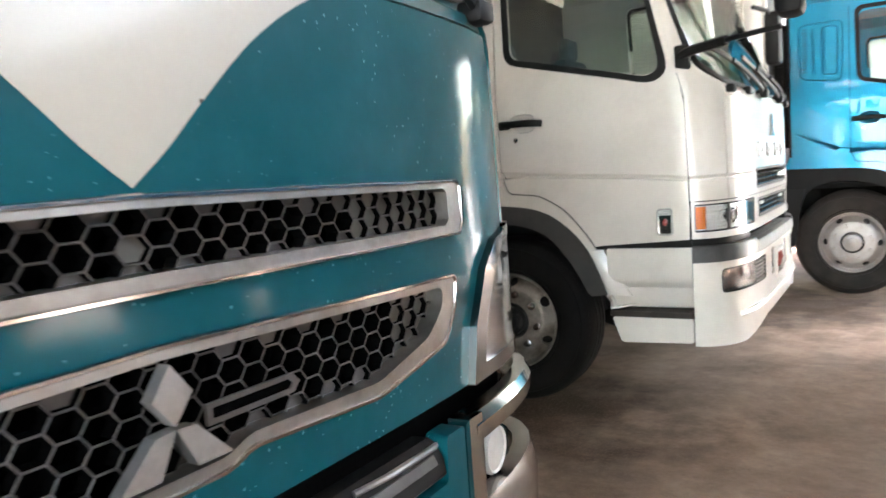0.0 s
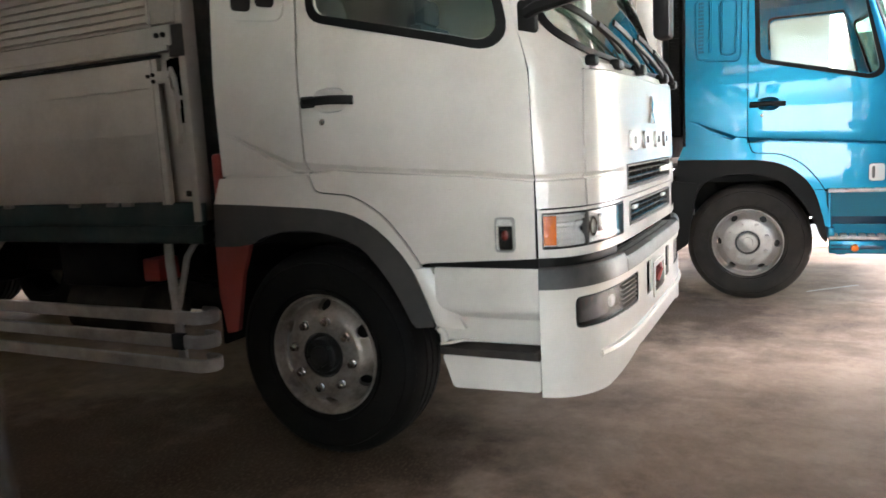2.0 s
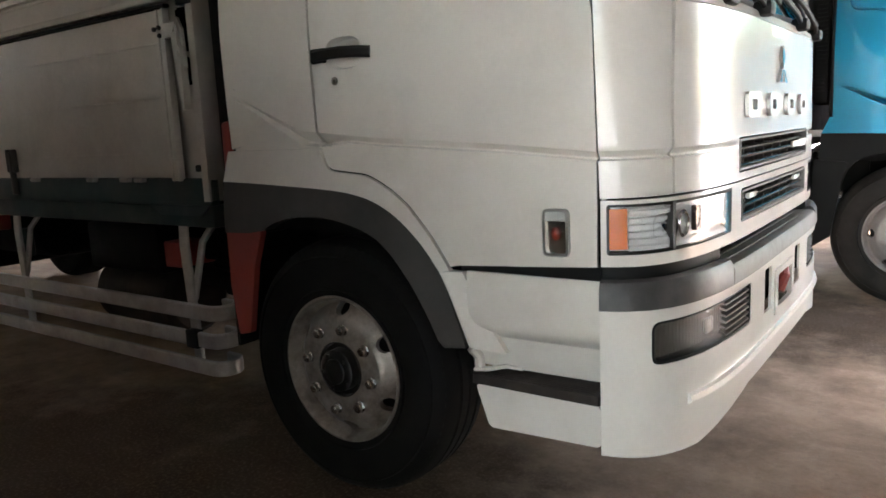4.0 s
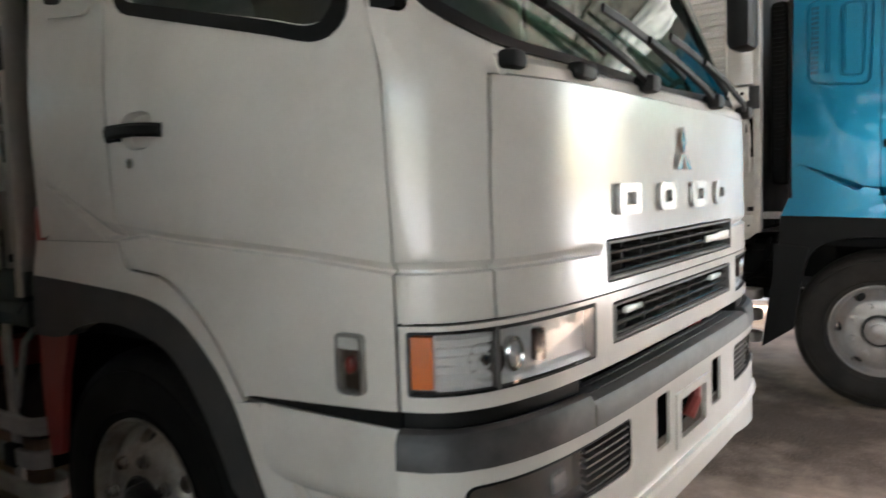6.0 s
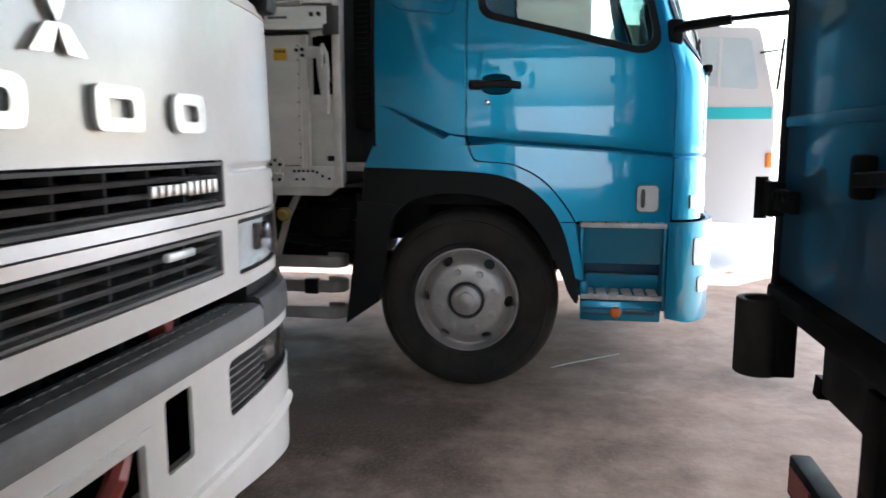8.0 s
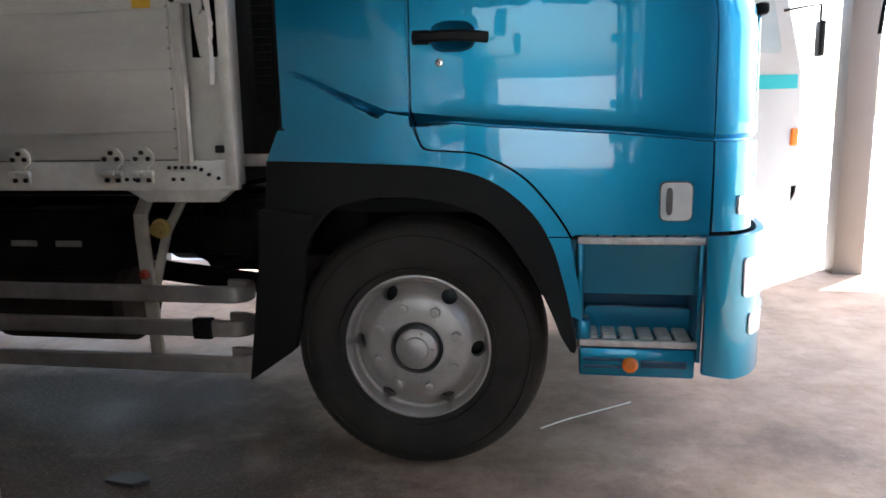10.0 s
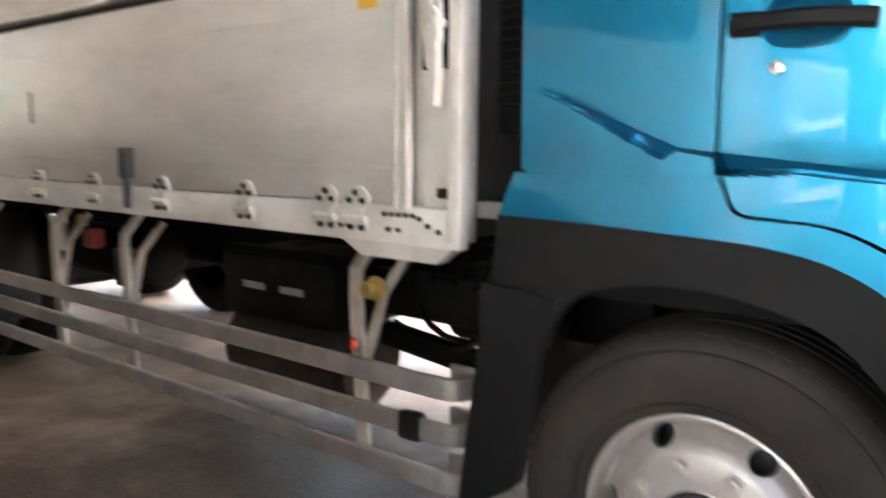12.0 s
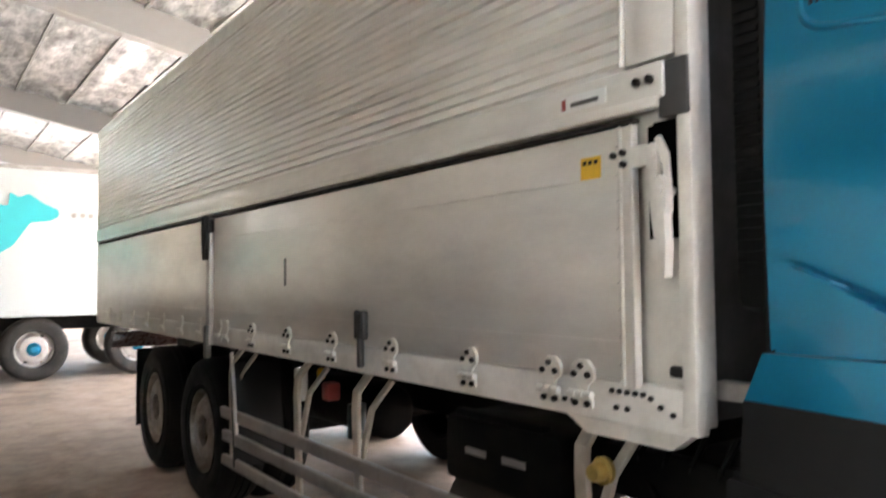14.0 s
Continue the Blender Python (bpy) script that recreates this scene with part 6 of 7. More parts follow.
        sweep([(0.640, s * (CAB_W - 0.020), 0.618), (0.69, s * (CAB_W - 0.030), 0.622), (0.745, s * (CAB_W - 0.055), 0.634), (0.80, s * (CAB_W - 0.07), 0.628)], rect_profile(0.03, 0.012, 0.004), bm=bm)
        part("step_corner", bm, "white", t, "cracked white step corner")
        part("step_riser", box((0.88, s * (CAB_W - 0.14), 0.70), (0.44, 0.04, 0.5)), "chassis", t)
    wing_body(t, -0.68, -8.3, "alu_old", "alu_old", "green", "rail", detail=False)
    part("frame_beam", box((-4.4, -1.18, 1.10), (7.4, 0.08, 0.10), 0.01), "green", t)
    rear_axles(t, (-4.95, -6.2), "old_wheel")
    # unseen box, added to keep north light off the floor below
    part("underbody_light_block", box((-2.75, 0.95, 0.62), (3.4, 0.42, 0.72), 0.03), "chassis", t)
    # made-up box that hides the bright floor beyond the chassis
    part("underbody_glare_block", box((-1.15, -0.35, 0.78), (1.0, 0.30, 0.56), 0.04), "chassis", t)
    part("tool_tray", box((-1.42, -0.97, 0.875), (0.46, 0.22, 0.13), 0.01), "red", t, "faded red tool tray")
    return t


# ---- blue truck ----
def tread_plate(truck, u0, u1, z, v0, v1, s, rows):
    """A step plate: pale edge bar, dark dished bed and rows of worn raised pads."""
    pl = part("step_tread", box(((u0 + u1) / 2, s * (v0 + v1) / 2, z - 0.003), (u1 - u0 - 0.006, abs(v1 - v0) - 0.006, 0.020), 0.003), "slat", truck, "worn metal tread plate")
    part("edge_bar", box(((u0 + u1) / 2, s * (v1 - 0.012), z), (u1 - u0, 0.026, 0.028), 0.006), "tread", pl)
    n = int((u1 - u0 - 0.03) / 0.058)
    du, dv = (u1 - u0 - 0.02) / n, (v1 - v0 - 0.04) / rows
    for i in range(n):
        for j in range(rows):
            a, b = u0 + 0.01 + du * (i + 0.5), v0 + 0.012 + dv * (j + 0.5)
            part("tread_pad", box((a, s * b, z + 0.012), (du * 0.80, dv * 0.70, 0.020), 0.007, seg=1), "tread", pl)
    return pl


def blue_truck():
    t = thing("blue_truck", (0, 10.235, 0), "bright blue cab-over lorry with long aluminium wing body", "truck", "parked lorries")
    cab(t, "blue", "steps")
    chassis(t, -8.1, "wheel", "wheel")
    g1 = rounded(front((-0.61, 1.24), (0.61, 1.24), (0.61, 1.36), (-0.61, 1.36)), 0.012)
    part("front_panel", skin(front((-1.075, 1.02), (1.075, 1.02), (1.075, 1.50), (1.06, 1.765), (0, 1.775), (-1.06, 1.765), (-1.075, 1.50)), 0.002, 0.02, holes=(g1,)), "blue", t)
    louvre(t, -0.605, 0.605, 1.246, 1.354, 3, "blue")
    for mir in (False, True):
        part("corner_panel", skin(side((1.110, 0.995)) + front((-1.083, 0.995), (-1.083, 1.50), (-1.07, 1.80)) + side((1.20, 1.90), (1.106, 1.92)), 0.0, 0.014, mirror=mir), "blue", t)
        part("corner_lamp", skin(rounded(side((1.20, 1.055), (1.20, 1.125)) + front((-1.02, 1.13), (-1.02, 1.06)), 0.01), 0.010, 0.012, mirror=mir, crease=False), "lamp_white", t, "clear corner lamp")
        part("headlamp", skin(rounded(side((1.20, 0.75), (1.20, 0.90)) + front((-0.78, 0.90), (-0.78, 0.75)), 0.02), 0.052, 0.030, mirror=mir, crease=False), "lamp_white", t, "clear headlamp set in the bumper")
        part("fog_lamp", skin(rounded(side((1.225, 0.60), (1.225, 0.685)) + front((-0.90, 0.685), (-0.90, 0.60)), 0.02), 0.052, 0.030, mirror=mir, crease=False), "lamp_white", t, "clear fog lamp set in the bumper")
    part("bumper", skin([(q_side(1.085), 0.465), (q_side(1.18), 0.44), (-q_side(1.18), 0.44), (-q_side(1.085), 0.465), (-q_side(1.085), 0.985), (q_side(1.085), 0.985)], 0.045, 0.03, crease=False), "blue", t)
    part("bumper_void", skin([(q_front(-1.0), 0.5), (q_front(1.0), 0.5), (q_front(1.0), 1.05), (q_front(-1.0), 1.05)], -0.06, 0.02, crease=False), "ink", t)
    for s in (-1, 1):
        # two open steps between the arch and the bumper
        tread_plate(t, 0.628, 1.095, 0.962, 1.14, 1.250, s, 2)
        tread_plate(t, 0.640, 1.075, 0.562, 1.0, 1.235, s, 5)
        upper = flat(rounded([(0.60, 0.735), (1.09, 0.735), (1.09, 0.955), (0.60, 0.955)], 0.02), lambda a, b, d, s=s: Vector((a, s * (1.105 + 0.20 * (b - 0.735) + d), b)), 0.03)
        part("step_riser", upper, "blue", t)
        part("step_riser", flat(rounded([(0.655, 0.565), (1.075, 0.565), (1.075, 0.665), (0.665, 0.665)], 0.022), lambda a, b, d, s=s: Vector((a, s * (1.035 + 0.06 * (b - 0.575) + d), b)), 0.03), "blue", t)
        # darker blue than the cab, as painted shade behind the risers
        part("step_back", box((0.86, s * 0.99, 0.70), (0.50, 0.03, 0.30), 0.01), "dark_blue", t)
        part("step_cheek", box((0.640, s * 1.11, 0.76), (0.03, 0.20, 0.40), 0.012), "blue", t)
        part("step_cheek", box((0.655, s * 1.175, 0.605), (0.055, 0.10, 0.09), 0.014), "blue", t)
        part("step_cheek", box((1.082, s * 1.10, 0.74), (0.02, 0.24, 0.50), 0.006), "blue", t)
        bx = part("step_box", box((0.855, s * 1.10, 0.487), (0.43, 0.27, 0.115), 0.012), "blue", t)
        # strips of darker blue draw the shade of the slots
        bm = bmesh.new()
        for zz in (0.50, 0.47):
            box((0.73, s * 1.237, zz), (0.15, 0.006, 0.014), 0.003, bm=bm)
        box((0.955, s * 1.237, 0.485), (0.17, 0.006, 0.03), 0.003, bm=bm)
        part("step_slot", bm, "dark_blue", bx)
        part("side_lamp", lathe([(0.0, 0.016), (0.020, 0.015), (0.030, 0.008), (0.031, 0.0)], Matrix.Translation((0.832, s * 1.236, 0.480)) @ Matrix.Rotation(0 if s < 0 else math.pi, 4, "Z"), 24), "orange", bx, "round amber marker lens")
        part("step_bracket", box((0.73, s * 1.13, 0.425), (0.08, 0.08, 0.03), 0.008), "blue", bx)
        part("badge_plate", flat([(-0.17, 1.392), (0.0, 1.392), (-0.005, 1.43), (-0.09, 1.445)], lambda a, b, c, s=s: Vector((a, s * (CAB_W + 0.020 - c), b)), -0.010), "blue", t)
    # air intake stack behind the cab
    bm = box((-0.62, -0.98, 2.10), (0.12, 0.30, 1.25), 0.04)
    for k in range(38):
        box((-0.62, -1.135, 1.58 + 0.030 * k), (0.070, 0.012, 0.014), bm=bm)
    part("air_intake", bm, "chassis", t, "black ribbed air intake duct")
    part("cab_stay", box((-0.64, -1.12, 1.265), (0.22, 0.05, 0.05), 0.006), "rail", t)
    part("hose_coupling", cyl((-0.66, -1.02, 1.72), (-0.60, -1.10, 1.72), 0.022, seg=12), "chrome", t)
    wing_body(t, -0.715, -8.37, "alu", "frame_paint", "frame_paint", "rail")
    rear_axles(t, (-4.85, -6.1), "old_wheel")
    return t


# ---- teal truck ----
def honeycomb(truck, inside, fill, z0, z1, v0, v1):
    """Hexagon grille: open cells, and shallow closed ones where fill() says so."""
    ribs, walls, cells = bmesh.new(), bmesh.new(), []
    cp, rp = 0.0405, 0.0350
    i = 0
    v = v0
    hexa = [(-0.5, 0.0), (-0.27, 0.5), (0.27, 0.5), (0.5, 0.0), (0.27, -0.5), (-0.27, -0.5)]
    while v < v1 + cp:
        z = z0 - rp + (rp / 2 if i % 2 else 0)
        while z < z1 + rp:
            outer = [(v + a * cp * 1.30, z + b * rp) for a, b in hexa]
            near = lambda x, y, r=0.022: any(inside(x + dx, y + dy, 0.0) for dx, dy in ((0, 0), (r, 0), (-r, 0), (0, r), (0, -r)))
            if near(v, z) or any(inside(a, b, 0.0) for a, b in outer):
                inner = [(v + a * cp * 1.30 * 0.925, z + b * rp * 0.905) for a, b in hexa]
                shut = fill(v, z) or not inside(v, z, 0.012)
                vo = [[ribs.verts.new(cab_point(q_front(a), b, o, False)) for a, b in outer] for o in (-0.010,)]
                vi = [[ribs.verts.new(cab_point(q_front(a), b, o, False)) for a, b in inner] for o in (-0.008, -0.034)]
                for j in range(6):
                    n = (j + 1) % 6
                    if all(near(*outer[x]) for x in (j, n)):
                        ribs.faces.new((vo[0][j], vo[0][n], vi[0][n], vi[0][j]))
                        depth = [walls.verts.new(w.co) for w in (vi[0][j], vi[0][n], vi[1][n], vi[1][j])]
                        walls.faces.new(depth)
                if shut:
                    closed = bmesh.new()
                    f = [closed.verts.new(cab_point(q_front(a), b, -0.020, False)) for a, b in inner if near(a, b)]
                    if len(f) > 2:
                        closed.faces.new(f)
                        cells.append((closed, "cell" if fill(v, z) else "honey"))
                    else:
                        closed.free()
            z += rp
        i += 1
        v += cp
    bmesh.ops.delete(ribs, geom=[x for x in ribs.verts if not x.link_faces], context="VERTS")
    g = part("grille", ribs, "honey", truck, "grey hexagon-mesh grille")
    # cell walls coloured near-black for the shade inside the open cells
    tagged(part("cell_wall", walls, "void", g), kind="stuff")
    for c, plastic in cells:
        part("closed_cell", c, plastic, g)
    return g


def teal_truck():
    t = thing("teal_truck", (-1.727, 1.415, 0), "chipped teal cab-over lorry with cream front wedge and chrome grille frames", "truck", "parked lorries")
    cab(t, "teal", "closed")
    chassis(t, -6.5, "old_wheel", "grease")
    u_out = [(-0.757, 1.318), (-0.772, 1.34), (-0.772, 1.415), (-0.757, 1.426), (0, 1.438), (0.757, 1.426), (0.772, 1.415), (0.772, 1.34), (0.757, 1.318), (0, 1.320)]
    u_in = [(-0.70, 1.338), (-0.715, 1.35), (-0.715, 1.405), (-0.70, 1.413), (0, 1.424), (0.70, 1.413), (0.715, 1.405), (0.715, 1.35), (0.70, 1.338), (0, 1.343)]
    l_out = rounded([(-0.722, 1.234), (0, 1.252), (0.722, 1.234), (0.708, 1.17), (0.66, 1.105), (0.43, 1.062), (0.13, 1.080), (0.09, 1.062), (-0.09, 1.062), (-0.13, 1.080), (-0.43, 1.062), (-0.66, 1.105), (-0.708, 1.17)][::-1], 0.02)
    l_in = rounded([(-0.665, 1.218), (0, 1.236), (0.665, 1.218), (0.66, 1.18), (0.60, 1.13), (0.43, 1.088), (0.13, 1.100), (0.09, 1.082), (-0.09, 1.082), (-0.13, 1.100), (-0.43, 1.088), (-0.60, 1.13), (-0.66, 1.18)][::-1], 0.02)

    between = lambda a, b: [((p[0] + q[0]) / 2, (p[1] + q[1]) / 2) for p, q in zip(a, b)]
    u_mid, l_mid = between(u_out, u_in), between(l_out, l_in)

    def resample(p):
        out = []
        for a, b in zip(p, p[1:] + p[:1]):
            n = max(1, int(math.hypot(a[0] - b[0], a[1] - b[1]) / 0.08))
            out += [(a[0] + (b[0] - a[0]) * k / n, a[1] + (b[1] - a[1]) * k / n) for k in range(n)]
        return out
    u_out, u_in, l_out, l_in = map(resample, (u_out, u_in, l_out, l_in))
    # cream wedge over the teal panel: the two are cut along one curve
    wedge = spline([(0.0, 1.449), (0.058, 1.497), (0.118, 1.556), (0.22, 1.648), (0.33, 1.718), (0.42, 1.752), (0.52, 1.764)])
    cream = front(*([(-a, z) for a, z in wedge[::-1]] + wedge[1:] + [(0.0, 1.768)]))
    part("cream_wedge", skin(cream, 0.0062, 0.004, crease=False), "cream", t, "cream painted wedge")
    upper = front((-0.992, 1.283), (0.992, 1.283), (1.09, 1.308), (1.09, 1.70), (1.05, 1.765), (0, 1.768), (-1.05, 1.765), (-1.09, 1.70), (-1.09, 1.308))
    under = front((-0.79, 0.985), (0.79, 0.985), (0.82, 1.11), (0.885, 1.235), (0.96, 1.28), (0.992, 1.283), (-0.992, 1.283), (-0.96, 1.28), (-0.885, 1.235), (-0.82, 1.11))
    part("front_panel", skin(upper, 0.004, 0.02, holes=(front(*resample(u_mid)),), crease=False), "teal", t)
    part("front_panel", skin(under, 0.004, 0.02, holes=(front(*resample(l_mid)),), crease=False), "teal", t)
    for o, n in ((u_out, u_in), (l_out, l_in)):
        f = part("grille_frame", skin(front(*o), 0.018, 0.045, holes=(front(*n),), crease=False, zstep=0.03, qstep=0.06), "satin", t, "dull chrome grille frame")
        bead = bmesh.new()
        ring = o + o[:1]
        sweep([cab_point(q_front(a), z, 0.018, False) for a, z in ring], round_profile(0.0045, 6), bm=bead, up=Vector((1, 0, 0)), caps=False)
        part("bead", bead, "chrome", f)

    def inside_of(poly):
        def test(x, y, grow):
            c = False
            n = len(poly)
            for i in range(n):
                (x1, y1), (x2, y2) = poly[i], poly[i - 1]
                if (y1 > y) != (y2 > y) and x < (x2 - x1) * (y - y1) / (y2 - y1) + x1:
                    c = not c
            if grow <= 0 or not c:
                return c
            return all(test(x + dx, y + dy, 0) for dx, dy in ((grow, 0), (-grow, 0), (0, grow), (0, -grow)))
        return test
    honeycomb(t, inside_of(u_in), lambda v, z: abs(v) > 0.42 or (-0.02 < v < 0.03 and z < 1.375), 1.338, 1.424, -0.728, 0.728)
    lower = honeycomb(t, inside_of(l_in), lambda v, z: abs(v) > 0.53, 1.082, 1.236, -0.679, 0.679)
    # near-black sheet paints the shade behind both grilles
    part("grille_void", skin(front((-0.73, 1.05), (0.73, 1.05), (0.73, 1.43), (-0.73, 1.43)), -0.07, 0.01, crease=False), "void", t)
    # badge of three kites, and an empty badge slot beside it
    pl = lambda a, b, d: cab_point(q_front(a), b, 0.012 + d, False)
    for k, kite in enumerate(([(0.0, 1.232), (0.030, 1.192), (0.0, 1.154), (-0.030, 1.192)], [(0.0, 1.150), (-0.030, 1.148), (-0.085, 1.094), (-0.028, 1.094)], [(0.0, 1.150), (0.030, 1.148), (0.085, 1.094), (0.028, 1.094)])):
        part("badge", flat(kite, pl, 0.022), "brushed", t, "grey metal kite of a three-part badge")
    slot = skin(front((0.075, 1.125), (0.24, 1.125), (0.255, 1.140), (0.24, 1.155), (0.075, 1.155)), 0.0, 0.006, holes=(front((0.085, 1.132), (0.232, 1.132), (0.240, 1.140), (0.232, 1.148), (0.085, 1.148)),), crease=False)
    part("badge_slot", slot, "honey", lower)
    part("slot_hollow", skin(front((0.083, 1.130), (0.234, 1.130), (0.243, 1.140), (0.234, 1.150), (0.083, 1.150)), -0.003, 0.004, crease=False), "void", lower)
    # corner panels and chrome corner garnish with lamp lens
    for mir in (False, True):
        part("corner_panel", skin(front((-1.098, 1.30)) + side((1.115, 1.315), (1.115, 1.80), (1.20, 1.86)) + front((-1.07, 1.80), (-1.098, 1.70)), 0.010, 0.02, mirror=mir, crease=False), "teal", t)
        gar = front((-0.772, 0.985), (-0.800, 1.11), (-0.868, 1.228), (-0.945, 1.284), (-1.10, 1.312)) + side((1.28, 1.312), (1.13, 1.306), (1.12, 1.02), (1.20, 0.985))
        lens = front((-0.835, 1.02), (-0.860, 1.12), (-0.925, 1.215), (-1.0, 1.262)) + side((1.30, 1.284), (1.16, 1.275), (1.155, 1.05), (1.22, 1.015))
        ga = part("corner_garnish", skin(gar, 0.022, 0.03, holes=(lens,), mirror=mir, crease=False, zstep=0.04), "dark_chrome", t, "scratched chrome corner garnish")
        part("lamp_reflector", skin(lens, -0.01, 0.01, mirror=mir, crease=False, zstep=0.04), "slat", ga)
        bm = bmesh.new()
        for k in range(8):
            z = 1.040 + 0.017 * k
            qa, qb = q_front(-0.93 - 0.012 * k), q_side(1.19)
            q0, q1 = (-max(qa, qb), -min(qa, qb)) if mir else (min(qa, qb), max(qa, qb))
            band(q0, q1, [(-0.008, z), (0.010, z + 0.002), (0.012, z + 0.008), (-0.008, z + 0.011)], bm=bm, step=0.03)
        part("lamp_rib", bm, "chrome", ga)
        part("lamp_bulb", skin(rounded(front((-1.10, 1.13)) + front((-1.10, 1.20)) + side((1.22, 1.22), (1.22, 1.15)), 0.02), 0.0, 0.01, mirror=mir, crease=False), "reflector", ga, "clear indicator bulb cover")
        o = part("lens", skin(lens, 0.020, 0.004, mirror=mir, crease=False), "lens", ga)
        o.visible_shadow = False
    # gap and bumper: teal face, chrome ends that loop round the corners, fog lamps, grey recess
    # near-black band fills the gap under the panel, as its shade
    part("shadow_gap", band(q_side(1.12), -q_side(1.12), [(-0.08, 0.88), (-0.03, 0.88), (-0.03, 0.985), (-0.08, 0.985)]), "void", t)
    part("bumper", skin(rounded(front((-0.665, 0.60), (0.665, 0.60), (0.665, 0.936), (0.595, 0.936), (0.590, 0.846), (-0.590, 0.846), (-0.595, 0.936), (-0.665, 0.936))[::-1], 0.012), 0.045, 0.05, crease=False), "teal", t)
    pad = part("bumper_step", band(q_front(-0.585), q_front(0.585), [(-0.06, 0.856), (0.034, 0.856), (0.044, 0.866), (0.040, 0.895), (0.022, 0.925), (0.006, 0.934), (-0.06, 0.930)]), "black", t, "black moulded bumper step pad")
    part("step_bar", band(q_front(-0.56), q_front(0.56), [(0.020, 0.893), (0.043, 0.893), (0.034, 0.910), (0.012, 0.912)]), "grey_plastic", pad)
    for mir in (False, True):
        sgn = 1 if mir else -1
        qa, qb = q_side(1.02), q_front(-0.70)
        lim = lambda a, b: (-b, -a) if mir else (a, b)
        end = part("bumper_end", band(*lim(qa, qb), [(-0.02, 0.915), (0.015, 0.950), (0.045, 0.944), (0.058, 0.922), (0.054, 0.885), (0.02, 0.875)]), "chrome", t, "dented chrome bumper end")
        part("bumper_end_low", band(*lim(qa, qb), [(-0.01, 0.60), (0.03, 0.56), (0.058, 0.58), (0.062, 0.69), (0.045, 0.745), (0.0, 0.74)]), "chrome", end)
        part("end_post", skin(front((-0.668, 0.58), (-0.725, 0.58), (-0.725, 0.945), (-0.668, 0.945)), 0.056, 0.05, mirror=mir, crease=False), "chrome", end)
        part("end_void", skin([(qa, 0.62), (q_front(-0.72), 0.62), (q_front(-0.72), 0.90), (qa, 0.90)], -0.05, 0.01, mirror=mir, crease=False), "void", end)
        q = q_front(-0.87)
        p = cab_point(-q if mir else q, 0.805, 0.012, False)
        n = cab_point(-q if mir else q, 0.805, 0.5, False) - p
        m = Matrix.Translation(p) @ n.to_track_quat("-Y", "Z").to_matrix().to_4x4()
        part("fog_lamp", lathe([(0.058, -0.05), (0.060, 0.0), (0.055, 0.008), (0.050, 0.004), (0.0, 0.010)], m @ Matrix.Diagonal((1.1, 1, 0.95, 1)), 28), "lamp_white", end, "round chrome-rimmed fog lamp")
    part("step_hook", sweep([(1.40, 0.30, 0.945), (1.425, 0.36, 0.955), (1.425, 0.50, 0.955), (1.40, 0.54, 0.94)], round_profile(0.006, 8)), "satin", t)
    # unseen body, added to keep south light off the white lorry
    part("load_box", box((-3.85, 0, 2.2), (6.2, 2.42, 2.1), 0.02), "alu_old", t, "unseen plain aluminium load box, added to block south light")
    part("side_skirt", box((0.88, -1.20, 0.70), (0.42, 0.03, 0.5), 0.01), "teal", t)
    part("side_skirt", box((0.88, 1.20, 0.70), (0.42, 0.03, 0.5), 0.01), "teal", t)
    return t


